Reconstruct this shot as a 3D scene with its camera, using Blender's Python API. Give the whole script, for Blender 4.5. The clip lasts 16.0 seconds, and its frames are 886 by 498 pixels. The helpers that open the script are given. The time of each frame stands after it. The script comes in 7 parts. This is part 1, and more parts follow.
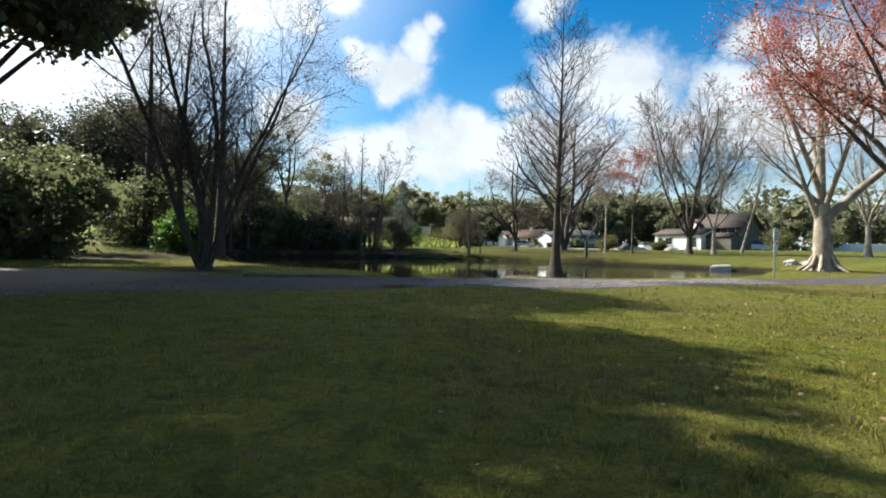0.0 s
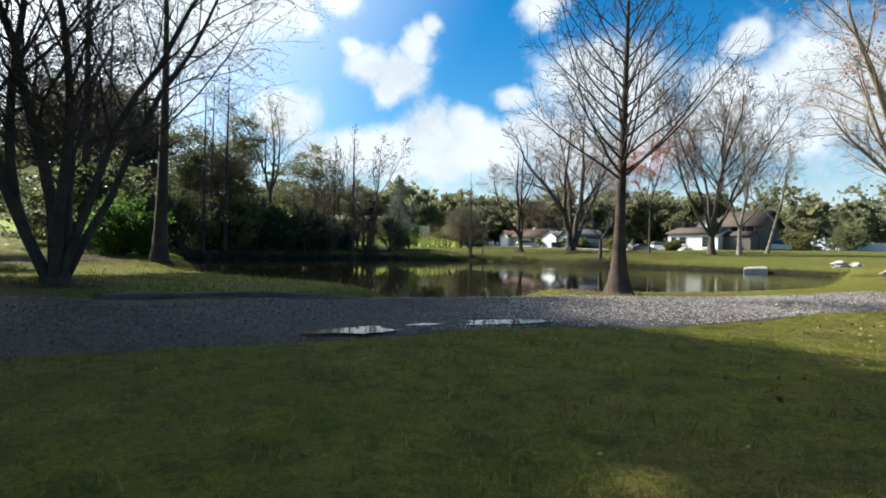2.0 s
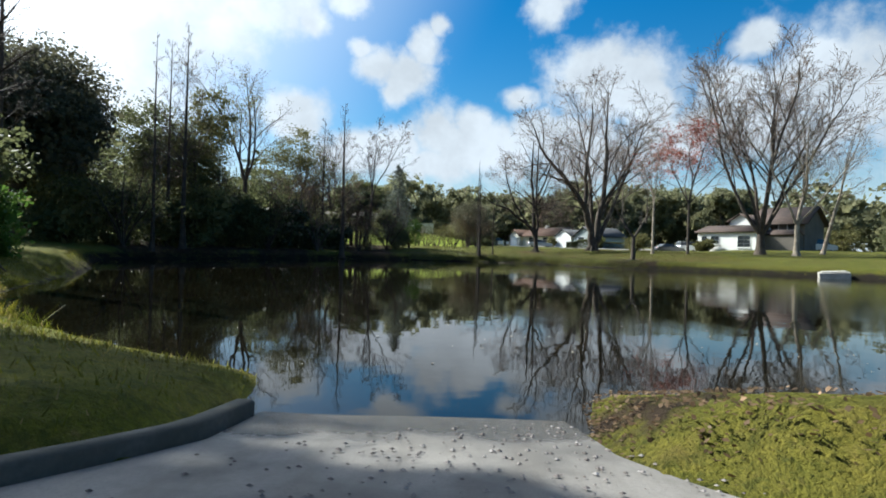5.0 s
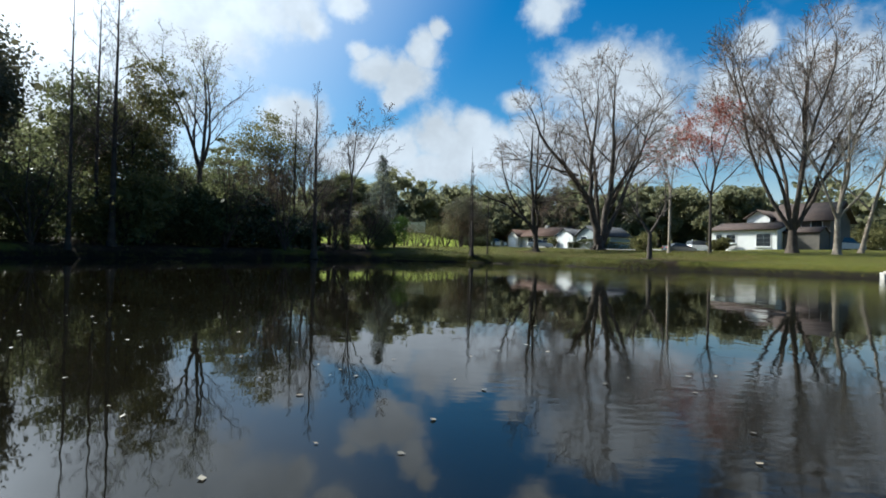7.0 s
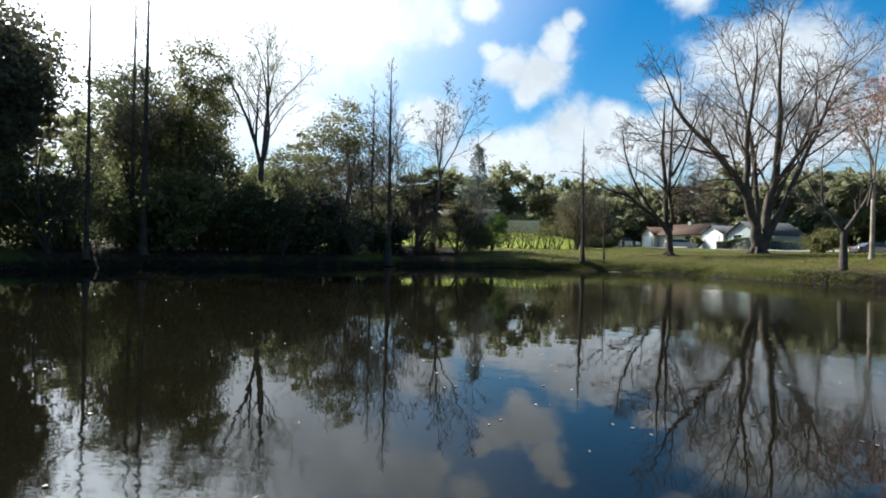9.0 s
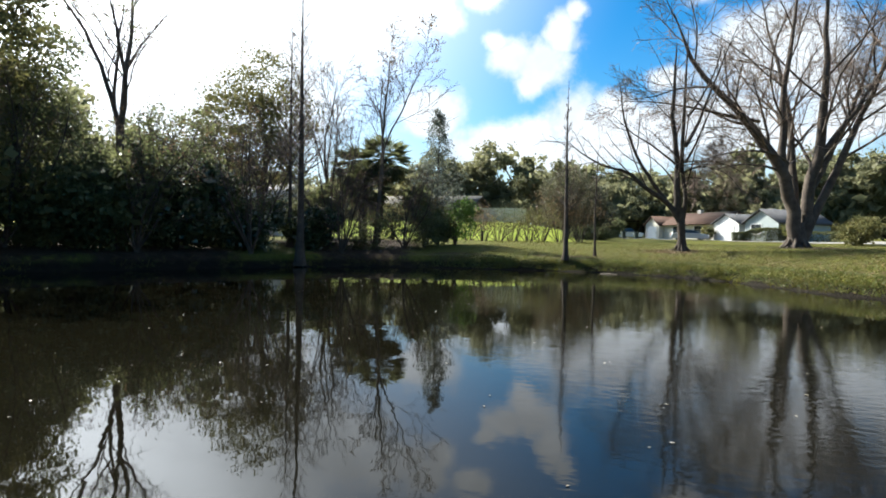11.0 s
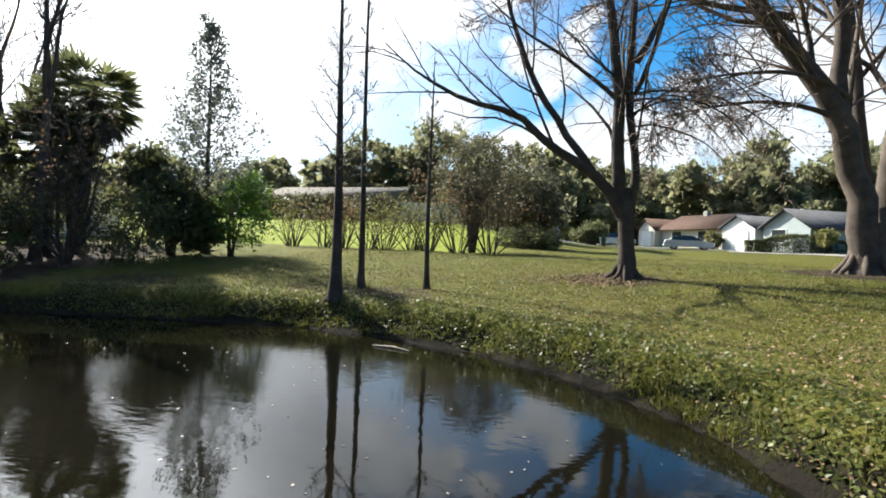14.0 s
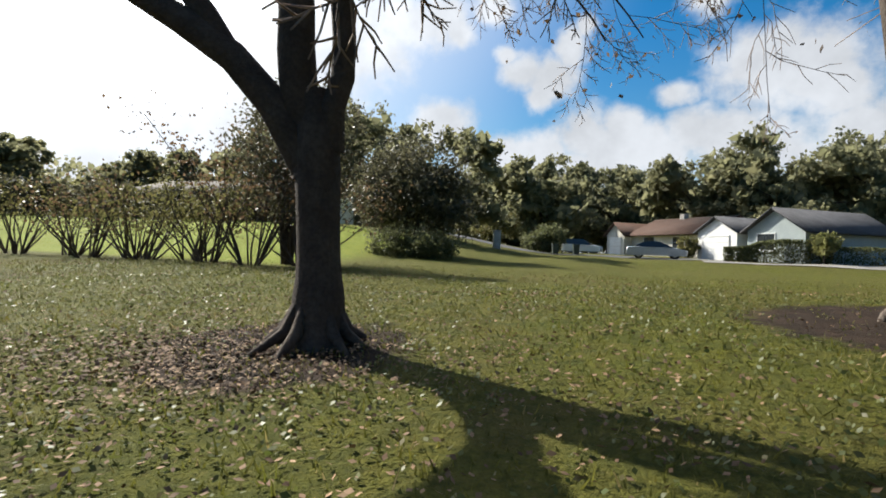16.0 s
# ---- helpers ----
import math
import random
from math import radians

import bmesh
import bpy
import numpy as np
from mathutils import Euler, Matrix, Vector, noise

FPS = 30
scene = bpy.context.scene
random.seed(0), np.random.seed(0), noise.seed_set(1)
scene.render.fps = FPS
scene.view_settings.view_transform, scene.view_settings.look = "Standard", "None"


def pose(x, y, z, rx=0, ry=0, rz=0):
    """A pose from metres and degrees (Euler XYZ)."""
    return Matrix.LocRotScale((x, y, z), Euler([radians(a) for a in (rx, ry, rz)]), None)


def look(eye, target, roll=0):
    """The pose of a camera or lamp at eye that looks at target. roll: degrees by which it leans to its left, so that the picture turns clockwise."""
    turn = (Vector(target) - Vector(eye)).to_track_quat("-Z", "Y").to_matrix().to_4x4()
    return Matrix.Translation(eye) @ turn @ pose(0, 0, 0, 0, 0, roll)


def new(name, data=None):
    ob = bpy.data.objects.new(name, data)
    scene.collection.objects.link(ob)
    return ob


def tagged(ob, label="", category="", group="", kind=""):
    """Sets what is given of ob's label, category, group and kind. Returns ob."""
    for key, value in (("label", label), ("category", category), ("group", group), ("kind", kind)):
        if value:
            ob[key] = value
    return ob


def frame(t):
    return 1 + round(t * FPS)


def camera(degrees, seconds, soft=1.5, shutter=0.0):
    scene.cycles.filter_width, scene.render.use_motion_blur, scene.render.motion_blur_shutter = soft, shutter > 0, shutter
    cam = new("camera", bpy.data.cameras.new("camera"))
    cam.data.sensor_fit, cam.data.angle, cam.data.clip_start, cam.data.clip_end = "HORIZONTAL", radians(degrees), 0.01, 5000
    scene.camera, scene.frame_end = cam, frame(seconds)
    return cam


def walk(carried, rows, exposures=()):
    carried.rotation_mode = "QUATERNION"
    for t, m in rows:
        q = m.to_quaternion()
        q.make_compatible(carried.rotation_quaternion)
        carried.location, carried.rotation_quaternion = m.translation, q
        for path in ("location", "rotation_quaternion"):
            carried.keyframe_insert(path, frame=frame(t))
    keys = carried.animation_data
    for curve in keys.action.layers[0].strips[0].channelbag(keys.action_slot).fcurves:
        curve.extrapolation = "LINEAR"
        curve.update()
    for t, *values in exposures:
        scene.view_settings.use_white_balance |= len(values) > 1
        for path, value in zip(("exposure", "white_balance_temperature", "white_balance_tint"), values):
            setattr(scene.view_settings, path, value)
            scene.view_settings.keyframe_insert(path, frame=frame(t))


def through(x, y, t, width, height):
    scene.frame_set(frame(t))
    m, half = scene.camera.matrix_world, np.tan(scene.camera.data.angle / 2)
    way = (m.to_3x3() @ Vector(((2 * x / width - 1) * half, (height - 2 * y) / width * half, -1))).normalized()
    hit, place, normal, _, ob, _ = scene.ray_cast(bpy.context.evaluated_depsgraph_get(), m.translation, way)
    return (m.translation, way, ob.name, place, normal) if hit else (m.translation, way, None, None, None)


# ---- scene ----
cam = camera(79.2, 16.0, soft=1.8)
# seconds, x, y, z, yaw (to the left), pitch (up), roll
ROWS = [
    (0, 0.000, 0.000, 1.240, 0.00, 0.05, 1.58),
    (0.5, 0.193, 1.371, 1.245, 0.11, 0.10, 1.55),
    (1, 0.231, 2.785, 1.248, 0.06, 0.14, 1.55),
    (1.5, 0.119, 4.316, 1.221, -0.04, 0.08, 1.54),
    (2, -0.056, 5.630, 1.237, -0.09, 0.09, 1.52),
    (2.5, -0.158, 7.092, 1.270, 0.03, 0.12, 1.47),
    (3, -0.203, 8.500, 1.295, 0.22, 0.06, 1.45),
    (3.5, -0.133, 9.844, 1.332, 0.47, -0.03, 1.55),
    (4, 0.042, 11.134, 1.354, 0.71, -0.10, 1.68),
    (6.5, 0.867, 18.819, 0.785, 0.61, 0.47, 1.63),
    (7, 1.289, 20.549, 0.836, 0.63, 0.42, 1.53),
    (7.5, 1.822, 22.432, 0.911, 0.66, 0.23, 1.44),
    (7.6, 1.938, 22.855, 0.943, 0.75, 0.18, 1.40),
    (7.7, 2.054, 23.277, 0.975, 1.70, 0.13, 1.37),
    (7.8, 2.169, 23.700, 1.007, 4.20, 0.08, 1.33),
    (7.9, 2.285, 24.123, 1.039, 7.80, 0.03, 1.29),
    (8, 2.401, 24.546, 1.071, 11.91, -0.02, 1.25),
    (8.1, 2.529, 24.992, 1.124, 13.40, 0.02, 1.26),
    (8.2, 2.658, 25.438, 1.176, 14.20, 0.05, 1.26),
    (8.3, 2.787, 25.885, 1.229, 14.60, 0.09, 1.27),
    (8.4, 2.915, 26.331, 1.281, 14.72, 0.13, 1.27),
    (8.5, 3.044, 26.777, 1.334, 14.77, 0.16, 1.28),
    (9, 3.602, 29.323, 1.403, 14.79, -0.06, 1.33),
    (11.5, 5.157, 43.247, 1.693, 15.38, -1.09, 1.26),
    (12, 5.906, 46.496, 1.787, 15.89, -1.09, 1.56),
    (12.5, 6.888, 49.961, 1.997, 16.30, -0.95, 1.92),
    (13, 7.828, 53.119, 2.077, 16.63, -0.87, 2.01),
    (13.5, 8.814, 56.421, 2.088, 16.76, -0.84, 2.05),
    (14, 9.716, 59.668, 2.119, 16.67, -0.68, 1.99),
    (14.5, 10.592, 62.554, 2.146, 16.63, -0.71, 2.03),
    (15, 11.414, 65.476, 2.161, 16.55, -0.60, 2.10),
    (15.5, 12.294, 68.633, 2.143, 16.41, -0.49, 1.98),
    (16, 13.247, 71.632, 2.280, 16.00, 0.20, 2.08),
]


def eye(x, y, z, yaw, pitch, roll):
    return Matrix.Translation((x, y, z)) @ Euler((0, 0, radians(yaw))).to_matrix().to_4x4() @ Euler((radians(90 + pitch), 0, 0)).to_matrix().to_4x4() @ Euler((0, 0, radians(roll))).to_matrix().to_4x4()


walk(cam, [(r[0], eye(*r[1:])) for r in ROWS], [(0, 1.42, 5950, 5), (4, 1.32, 5850, 3), (6.4, 1.0, 5600, 3), (7.5, 1.02, 5650, 3), (9, 1.32, 5850, 4), (12, 1.72, 6050, 6), (14.5, 1.68, 6150, 8), (15.3, 1.45, 6200, 9), (16, 1.08, 6200, 9)])

# ---- light ----
SUN_TO = Vector((-0.865, 0.50, 0.79)).normalized()
sun = new("sun", bpy.data.lights.new("sun", "SUN"))
sun.data.energy, sun.data.angle, sun.data.color = 5.0, radians(0.6), (1.0, 0.92, 0.78)
sun.matrix_world = look((0, 0, 60), Vector((0, 0, 60)) - SUN_TO)


class Nodes:
    """A short way to write node trees."""

    def __init__(self, tree):
        self.t = tree

    def add(self, kind, inputs=None):
        n = self.t.nodes.new(kind)
        for k, v in (inputs or {}).items():
            if isinstance(v, bpy.types.NodeSocket):
                self.t.links.new(v, n.inputs[k])
            else:
                n.inputs[k].default_value = v
        return n

    def mix(self, fac, a, b, blend="MIX"):
        n = self.t.nodes.new("ShaderNodeMix")
        n.data_type, n.blend_type = "RGBA", blend
        for i, v in ((0, fac), (6, a), (7, b)):
            if isinstance(v, bpy.types.NodeSocket):
                self.t.links.new(v, n.inputs[i])
            else:
                n.inputs[i].default_value = v if i == 0 else (*v[:3], 1)
        return n.outputs[2]

    def math(self, op, a, b=0.0, clamp=False):
        n = self.add("ShaderNodeMath", {0: a, 1: b})
        n.operation, n.use_clamp = op, clamp
        return n.outputs[0]

    def vmath(self, op, a, b=(0, 0, 0)):
        n = self.add("ShaderNodeVectorMath", {0: a, 1: b})
        n.operation = op
        return n.outputs["Value"] if op in ("DISTANCE", "LENGTH", "DOT_PRODUCT") else n.outputs["Vector"]

    def ramp(self, v, lo, hi, a=0.0, b=1.0):
        n = self.add("ShaderNodeMapRange", {0: v, 1: lo, 2: hi, 3: a, 4: b})
        n.interpolation_type = "SMOOTHSTEP"
        return n.outputs[0]

    def noise(self, scale, detail=3.0, rough=0.55, vec=None, out="Factor"):
        ins = {"Scale": scale, "Detail": detail, "Roughness": rough}
        if vec is not None:
            ins["Vector"] = vec
        n = self.add("ShaderNodeTexNoise", ins)
        return n.outputs[1] if out == "Color" else n.outputs[0]


def direction(yaw, up):
    """A unit vector: degrees to the left of +y and above the horizon."""
    a, e = radians(yaw), radians(up)
    return (-math.sin(a) * math.cos(e), math.cos(a) * math.cos(e), math.sin(e))


world = bpy.data.worlds.new("world")
scene.world = world
world.use_nodes = True
world.node_tree.nodes.clear()
W = Nodes(world.node_tree)
sky = W.add("ShaderNodeTexSky")
sky.sky_type, sky.sun_disc = "NISHITA", False
sky.sun_elevation, sky.sun_rotation = math.asin(SUN_TO.z), math.atan2(SUN_TO.x, SUN_TO.y)
sky.air_density, sky.dust_density, sky.ozone_density = 1.3, 0.3, 3.0
coord = W.add("ShaderNodeTexCoord").outputs["Generated"]
# cumulus: yaw, height above the horizon, half width, all in degrees
CLOUDS_AHEAD = [
    (8.3, 18.5, 2.3, 1.0),
    (5.9, 17.8, 2.9, 1.3),
    (3.0, 20.7, 1.9, 1.0),
    (1.2, 22.1, 1.2, 1.0),
    (10.1, 20.5, 1.3, 1.0),
    (6.7, 16.1, 1.8, 1.2),
    (9.6, 10.8, 2.5, 1.5),
    (6.0, 10.5, 4.2, 1.5),
    (1.2, 11.5, 4.2, 1.2),
    (-1.8, 13.0, 2.3, 1.0),
    (2.3, 8.8, 4.8, 2.0),
    (21.3, 23.2, 4.2, 2.0),
    (16.9, 23.9, 2.7, 1.5),
    (15.0, 22.4, 1.5, 0.8),
    (11.8, 24.7, 1.8, 1.5),
    (-9.8, 24.7, 2.7, 1.3),
    (-14.6, 17.8, 4.5, 1.2),
    (-9.0, 11.9, 3.6, 1.5),
    (-19.1, 16.5, 4.8, 1.2),
    (-21.8, 11.0, 4.2, 1.5),
    (-15.4, 10.7, 5.4, 1.6),
]
CLOUDS_SIDES = [
    (-20.2, 15.6, 3.6, 1.3),
    (-27.7, 15.4, 3.3, 1.4),
    (-25.9, 13.1, 4.2, 1.6),
    (-29.5, 19.3, 2.1, 1.5),
    (-36.2, 14.6, 7.3, 1.3),
    (-30.0, 12.0, 5.4, 1.5),
    (-17.8, 17.4, 5.1, 1.6),
    (-12.2, 11.2, 6.0, 2.4),
    (-3.7, 10.5, 6.6, 2.4),
    (9.4, 9.7, 5.4, 2.2),
    (-7.2, 15.9, 2.4, 2.0),
    (37.3, 17.4, 9.1, 0.9),
    (32.8, 20.3, 5.4, 1.0),
    (39.8, 12.8, 6.6, 1.1),
    (35.7, 20.1, 9.1, 1.1),
    (31.8, 13.2, 5.4, 1.5),
    (38.2, 19.2, 10.9, 1.0),
    (46.4, 14.8, 9.7, 1.2),
    (25.6, 20.4, 5.4, 1.2),
    (17.0, 13.3, 3.6, 1.6),
    (53.8, 14.0, 13.3, 1.0),
]
CLOUDS_ROUND = [
    (43.7, 18.9, 6.6, 1.0),
    (35.4, 14.2, 4.8, 1.1),
    (19.5, 22.8, 4.2, 1.6),
    (-70.0, 30.0, 12.0, 1.5),
    (-140.0, 25.0, 13.0, 1.8),
    (-60.0, 62.0, 10.0, 1.0),

]
warp = W.vmath("SUBTRACT", W.noise(7.0, 4.0, 0.6, coord, "Color"), (0.5, 0.5, 0.5))
bent = W.vmath("ADD", coord, W.vmath("MULTIPLY", warp, (0.07, 0.07, 0.06)))
field = None
for yaw_, up_, wide_, flat_ in CLOUDS_AHEAD + CLOUDS_SIDES + CLOUDS_ROUND:
    c = direction(yaw_, up_)
    squash = (1, 1, flat_)
    d_ = W.vmath("DISTANCE", W.vmath("MULTIPLY", bent, squash), tuple(a * b for a, b in zip(c, squash)))
    m_ = W.math("SUBTRACT", 1.0, W.math("DIVIDE", d_, radians(wide_) * 1.3))
    field = m_ if field is None else W.math("MAXIMUM", field, m_)
field = W.math("MAXIMUM", field, -0.6)
ragged = W.math("MULTIPLY", W.math("SUBTRACT", W.noise(13.0, 6.0, 0.62, coord), 0.5), 1.5)
cover = W.ramp(W.math("ADD", field, ragged), -0.08, 0.62)
wisp = W.ramp(W.noise(3.0, 6.0, 0.6, W.vmath("MULTIPLY", coord, (1, 1, 2.2))), 0.60, 0.82, 0.0, 0.22)
cover = W.math("MAXIMUM", cover, wisp)
billow = W.ramp(W.noise(9.0, 4.0, 0.6, coord), 0.25, 0.75, 0.74, 1.0)
toward = W.ramp(W.vmath("DOT_PRODUCT", coord, tuple(SUN_TO)), 0.55, 0.98, 0.0, 1.0)
cloud = W.vmath("MULTIPLY", (14.2, 14.4, 14.8), W.add("ShaderNodeCombineXYZ", {0: billow, 1: billow, 2: billow}).outputs[0])
deep = W.add("ShaderNodeHueSaturation", {"Saturation": 1.5, "Value": 1.8, "Color": sky.outputs[0]}).outputs[0]
haze = W.mix(W.math("MULTIPLY", toward, 0.9), deep, (19.0, 19.0, 19.4))
low = W.ramp(W.add("ShaderNodeSeparateXYZ", {0: coord}).outputs[2], 0.02, 0.2, 0.8, 0.0)
haze = W.mix(low, haze, (11.5, 12.4, 13.6))
glow = W.add("ShaderNodeMapRange", {0: toward, 3: 1.0, 4: 1.5}).outputs[0]
cloud = W.vmath("MULTIPLY", cloud, W.add("ShaderNodeCombineXYZ", {0: glow, 1: glow, 2: glow}).outputs[0])
skyc = W.mix(cover, haze, cloud)
near_sun = W.ramp(W.vmath("DOT_PRODUCT", coord, tuple(SUN_TO)), 0.80, 1.0, 0.0, 1.0)
aureole = W.math("MULTIPLY", W.math("MULTIPLY", near_sun, near_sun), 70.0)
skyc = W.vmath("ADD", skyc, W.add("ShaderNodeCombineXYZ", {0: aureole, 1: aureole, 2: aureole}).outputs[0])
back = W.add("ShaderNodeBackground", {"Color": skyc, "Strength": 0.028})
W.t.links.new(back.outputs[0], W.add("ShaderNodeOutputWorld").inputs[0])


# ---- materials ----
def material(name):
    m = bpy.data.materials.new(name)
    m.use_nodes = True
    n = Nodes(m.node_tree)
    return m, n, m.node_tree.nodes["Principled BSDF"]


def link(n, a, b):
    n.t.links.new(a, b)


def bump(n, bsdf, height, strength, distance):
    b = n.add("ShaderNodeBump", {"Height": height, "Strength": strength, "Distance": distance})
    link(n, b.outputs[0], bsdf.inputs["Normal"])


def simple(name, a, b, scale, rough=0.8, relief=0.2, metal=0.0, fine=None, dist=0.01, spread=0.0):
    """A surface of two tones of noise at two scales, with relief."""
    m, n, s = material(name)
    pos = n.add("ShaderNodeNewGeometry").outputs["Position"]
    f1 = n.ramp(n.noise(scale, 5, 0.6, pos), 0.3, 0.7)
    f2 = n.noise(fine or scale * 9, 4, 0.6, pos)
    col = n.mix(f1, a, b)
    col = n.mix(n.ramp(f2, 0.3, 0.75, 0, 0.55), col, tuple(0.55 * c for c in a))
    if spread:
        rnd = n.add("ShaderNodeNewGeometry").outputs["Random Per Island"]
        v = n.math("ADD", n.math("MULTIPLY", rnd, 2 * spread), 1 - spread)
        col = n.mix(1.0, col, n.add("ShaderNodeCombineColor", {0: v, 1: v, 2: v}).outputs[0], "MULTIPLY")
    link(n, col, s.inputs["Base Color"])
    s.inputs["Roughness"].default_value, s.inputs["Metallic"].default_value = rough, metal
    if rough > 0.7:
        s.inputs["Specular IOR Level"].default_value = 0.2
    if relief:
        bump(n, s, f2, relief, dist)
    return m


def leafy(name, a, b, c, rough=0.5, through=0.45, gloss=0.16):
    """Leaves: each one its own tone; some light passes through."""
    m, n, s = material(name)
    rnd = n.add("ShaderNodeNewGeometry").outputs["Random Per Island"]
    pos = n.add("ShaderNodeNewGeometry").outputs["Position"]
    col = n.mix(n.ramp(rnd, 0.0, 0.6), a, b)
    col = n.mix(n.ramp(rnd, 0.75, 1.0), col, c)
    col = n.mix(n.ramp(n.noise(0.5, 3, 0.6, pos), 0.35, 0.7, 0.0, 0.5), col, tuple(0.6 * v for v in a))
    link(n, col, s.inputs["Base Color"])
    s.inputs["Roughness"].default_value = rough
    s.inputs["Specular IOR Level"].default_value = gloss
    tr = n.add("ShaderNodeBsdfTranslucent", {"Color": col})
    mx = n.add("ShaderNodeMixShader", {0: through, 1: s.outputs[0], 2: tr.outputs[0]})
    link(n, mx.outputs[0], n.t.nodes["Material Output"].inputs["Surface"])
    return m


def turf_colour(n, pos):
    """Patchy winter turf: green, yellow and straw tones at two scales."""
    big = n.ramp(n.noise(0.35, 4, 0.6, pos), 0.35, 0.68)
    mid = n.ramp(n.noise(2.3, 5, 0.65, pos), 0.35, 0.7)
    patch = n.ramp(n.noise(1.1, 6, 0.7, n.vmath("ADD", pos, (7.0, 3.0, 1.0))), 0.50, 0.72)
    col = n.mix(mid, (0.105, 0.118, 0.010), (0.185, 0.172, 0.018))
    col = n.mix(n.math("MULTIPLY", big, 0.45), col, (0.165, 0.127, 0.04))
    col = n.mix(n.math("MULTIPLY", patch, 0.6), col, (0.135, 0.095, 0.035))
    clump = n.ramp(n.noise(5.5, 5, 0.72, n.vmath("ADD", pos, (3.0, 9.0, 2.0))), 0.47, 0.66)
    col = n.mix(n.math("MULTIPLY", clump, 0.6), col, (0.030, 0.042, 0.007))
    tan = n.ramp(n.noise(8.0, 5, 0.7, n.vmath("ADD", pos, (1.0, 5.0, 8.0))), 0.56, 0.72)
    col = n.mix(n.math("MULTIPLY", tan, 0.5), col, (0.20, 0.14, 0.055))
    tuft = n.ramp(n.noise(15.0, 4, 0.65, n.vmath("ADD", pos, (6.0, 1.0, 4.0))), 0.46, 0.62)
    col = n.mix(n.math("MULTIPLY", tuft, 0.3), col, (0.028, 0.036, 0.006))
    # turf across the pond is coloured darker, for the shade among backlit blades
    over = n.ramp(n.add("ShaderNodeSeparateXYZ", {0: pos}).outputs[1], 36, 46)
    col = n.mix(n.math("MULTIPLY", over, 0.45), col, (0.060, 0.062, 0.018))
    return col, mid


def ground_material():
    m, n, s = material("lawn")
    pos = n.add("ShaderNodeNewGeometry").outputs["Position"]
    fine = n.noise(45, 4, 0.7, pos)
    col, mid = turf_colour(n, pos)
    col = n.mix(n.ramp(fine, 0.35, 0.75, 0, 0.6), col, (0.04, 0.045, 0.012))
    at = n.add("ShaderNodeAttribute")
    at.attribute_name = "soil"
    soil_or_shade = at.outputs["Fac"]
    soil = n.mix(mid, (0.026, 0.019, 0.013), (0.055, 0.036, 0.025))
    edge = n.ramp(n.math("ADD", soil_or_shade, n.math("MULTIPLY", n.math("SUBTRACT", n.noise(3.0, 5, 0.7, pos), 0.5), 0.9)), 0.35, 0.65)
    col = n.mix(edge, col, soil)
    # wet earth at the far waterline, with the bank's undercut shade painted in
    wet_shade_band = n.ramp(n.math("ADD", n.add("ShaderNodeSeparateXYZ", {0: pos}).outputs[2], n.math("MULTIPLY", n.noise(2.5, 4, 0.6, pos), 0.16)), 0.34, 0.6, 0.9, 0.0)
    wet_shade_band = n.math("MULTIPLY", wet_shade_band, n.ramp(n.add("ShaderNodeSeparateXYZ", {0: pos}).outputs[1], 24, 40))
    col = n.mix(wet_shade_band, col, (0.012, 0.010, 0.007))
    # the far field's green is raised to stand in for backlit blades
    backlit_field = n.add("ShaderNodeAttribute")
    backlit_field.attribute_name = "backlit_field"
    bright = n.mix(mid, (0.15, 0.19, 0.022), (0.20, 0.215, 0.03))
    col = n.mix(backlit_field.outputs["Fac"], col, bright)
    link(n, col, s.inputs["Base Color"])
    s.inputs["Roughness"].default_value = 0.9
    s.inputs["Specular IOR Level"].default_value = 0.08
    bump(n, s, n.math("ADD", fine, n.math("MULTIPLY", n.noise(12, 4, 0.65, pos), 1.6)), 0.9, 0.06)
    return m


def blade_material():
    m, n, s = material("grass_blades")
    pos = n.add("ShaderNodeNewGeometry").outputs["Position"]
    rnd = n.add("ShaderNodeNewGeometry").outputs["Random Per Island"]
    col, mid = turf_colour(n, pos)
    v = n.math("ADD", n.math("MULTIPLY", rnd, 0.9), 0.65)
    col = n.mix(1.0, col, n.add("ShaderNodeCombineColor", {0: v, 1: v, 2: v}).outputs[0], "MULTIPLY")
    col = n.mix(n.ramp(rnd, 0.86, 1.0), col, (0.24, 0.19, 0.08))
    link(n, col, s.inputs["Base Color"])
    s.inputs["Roughness"].default_value = 0.55
    s.inputs["Specular IOR Level"].default_value = 0.12
    tr = n.add("ShaderNodeBsdfTranslucent", {"Color": col})
    mx = n.add("ShaderNodeMixShader", {0: 0.45, 1: s.outputs[0], 2: tr.outputs[0]})
    link(n, mx.outputs[0], n.t.nodes["Material Output"].inputs["Surface"])
    return m


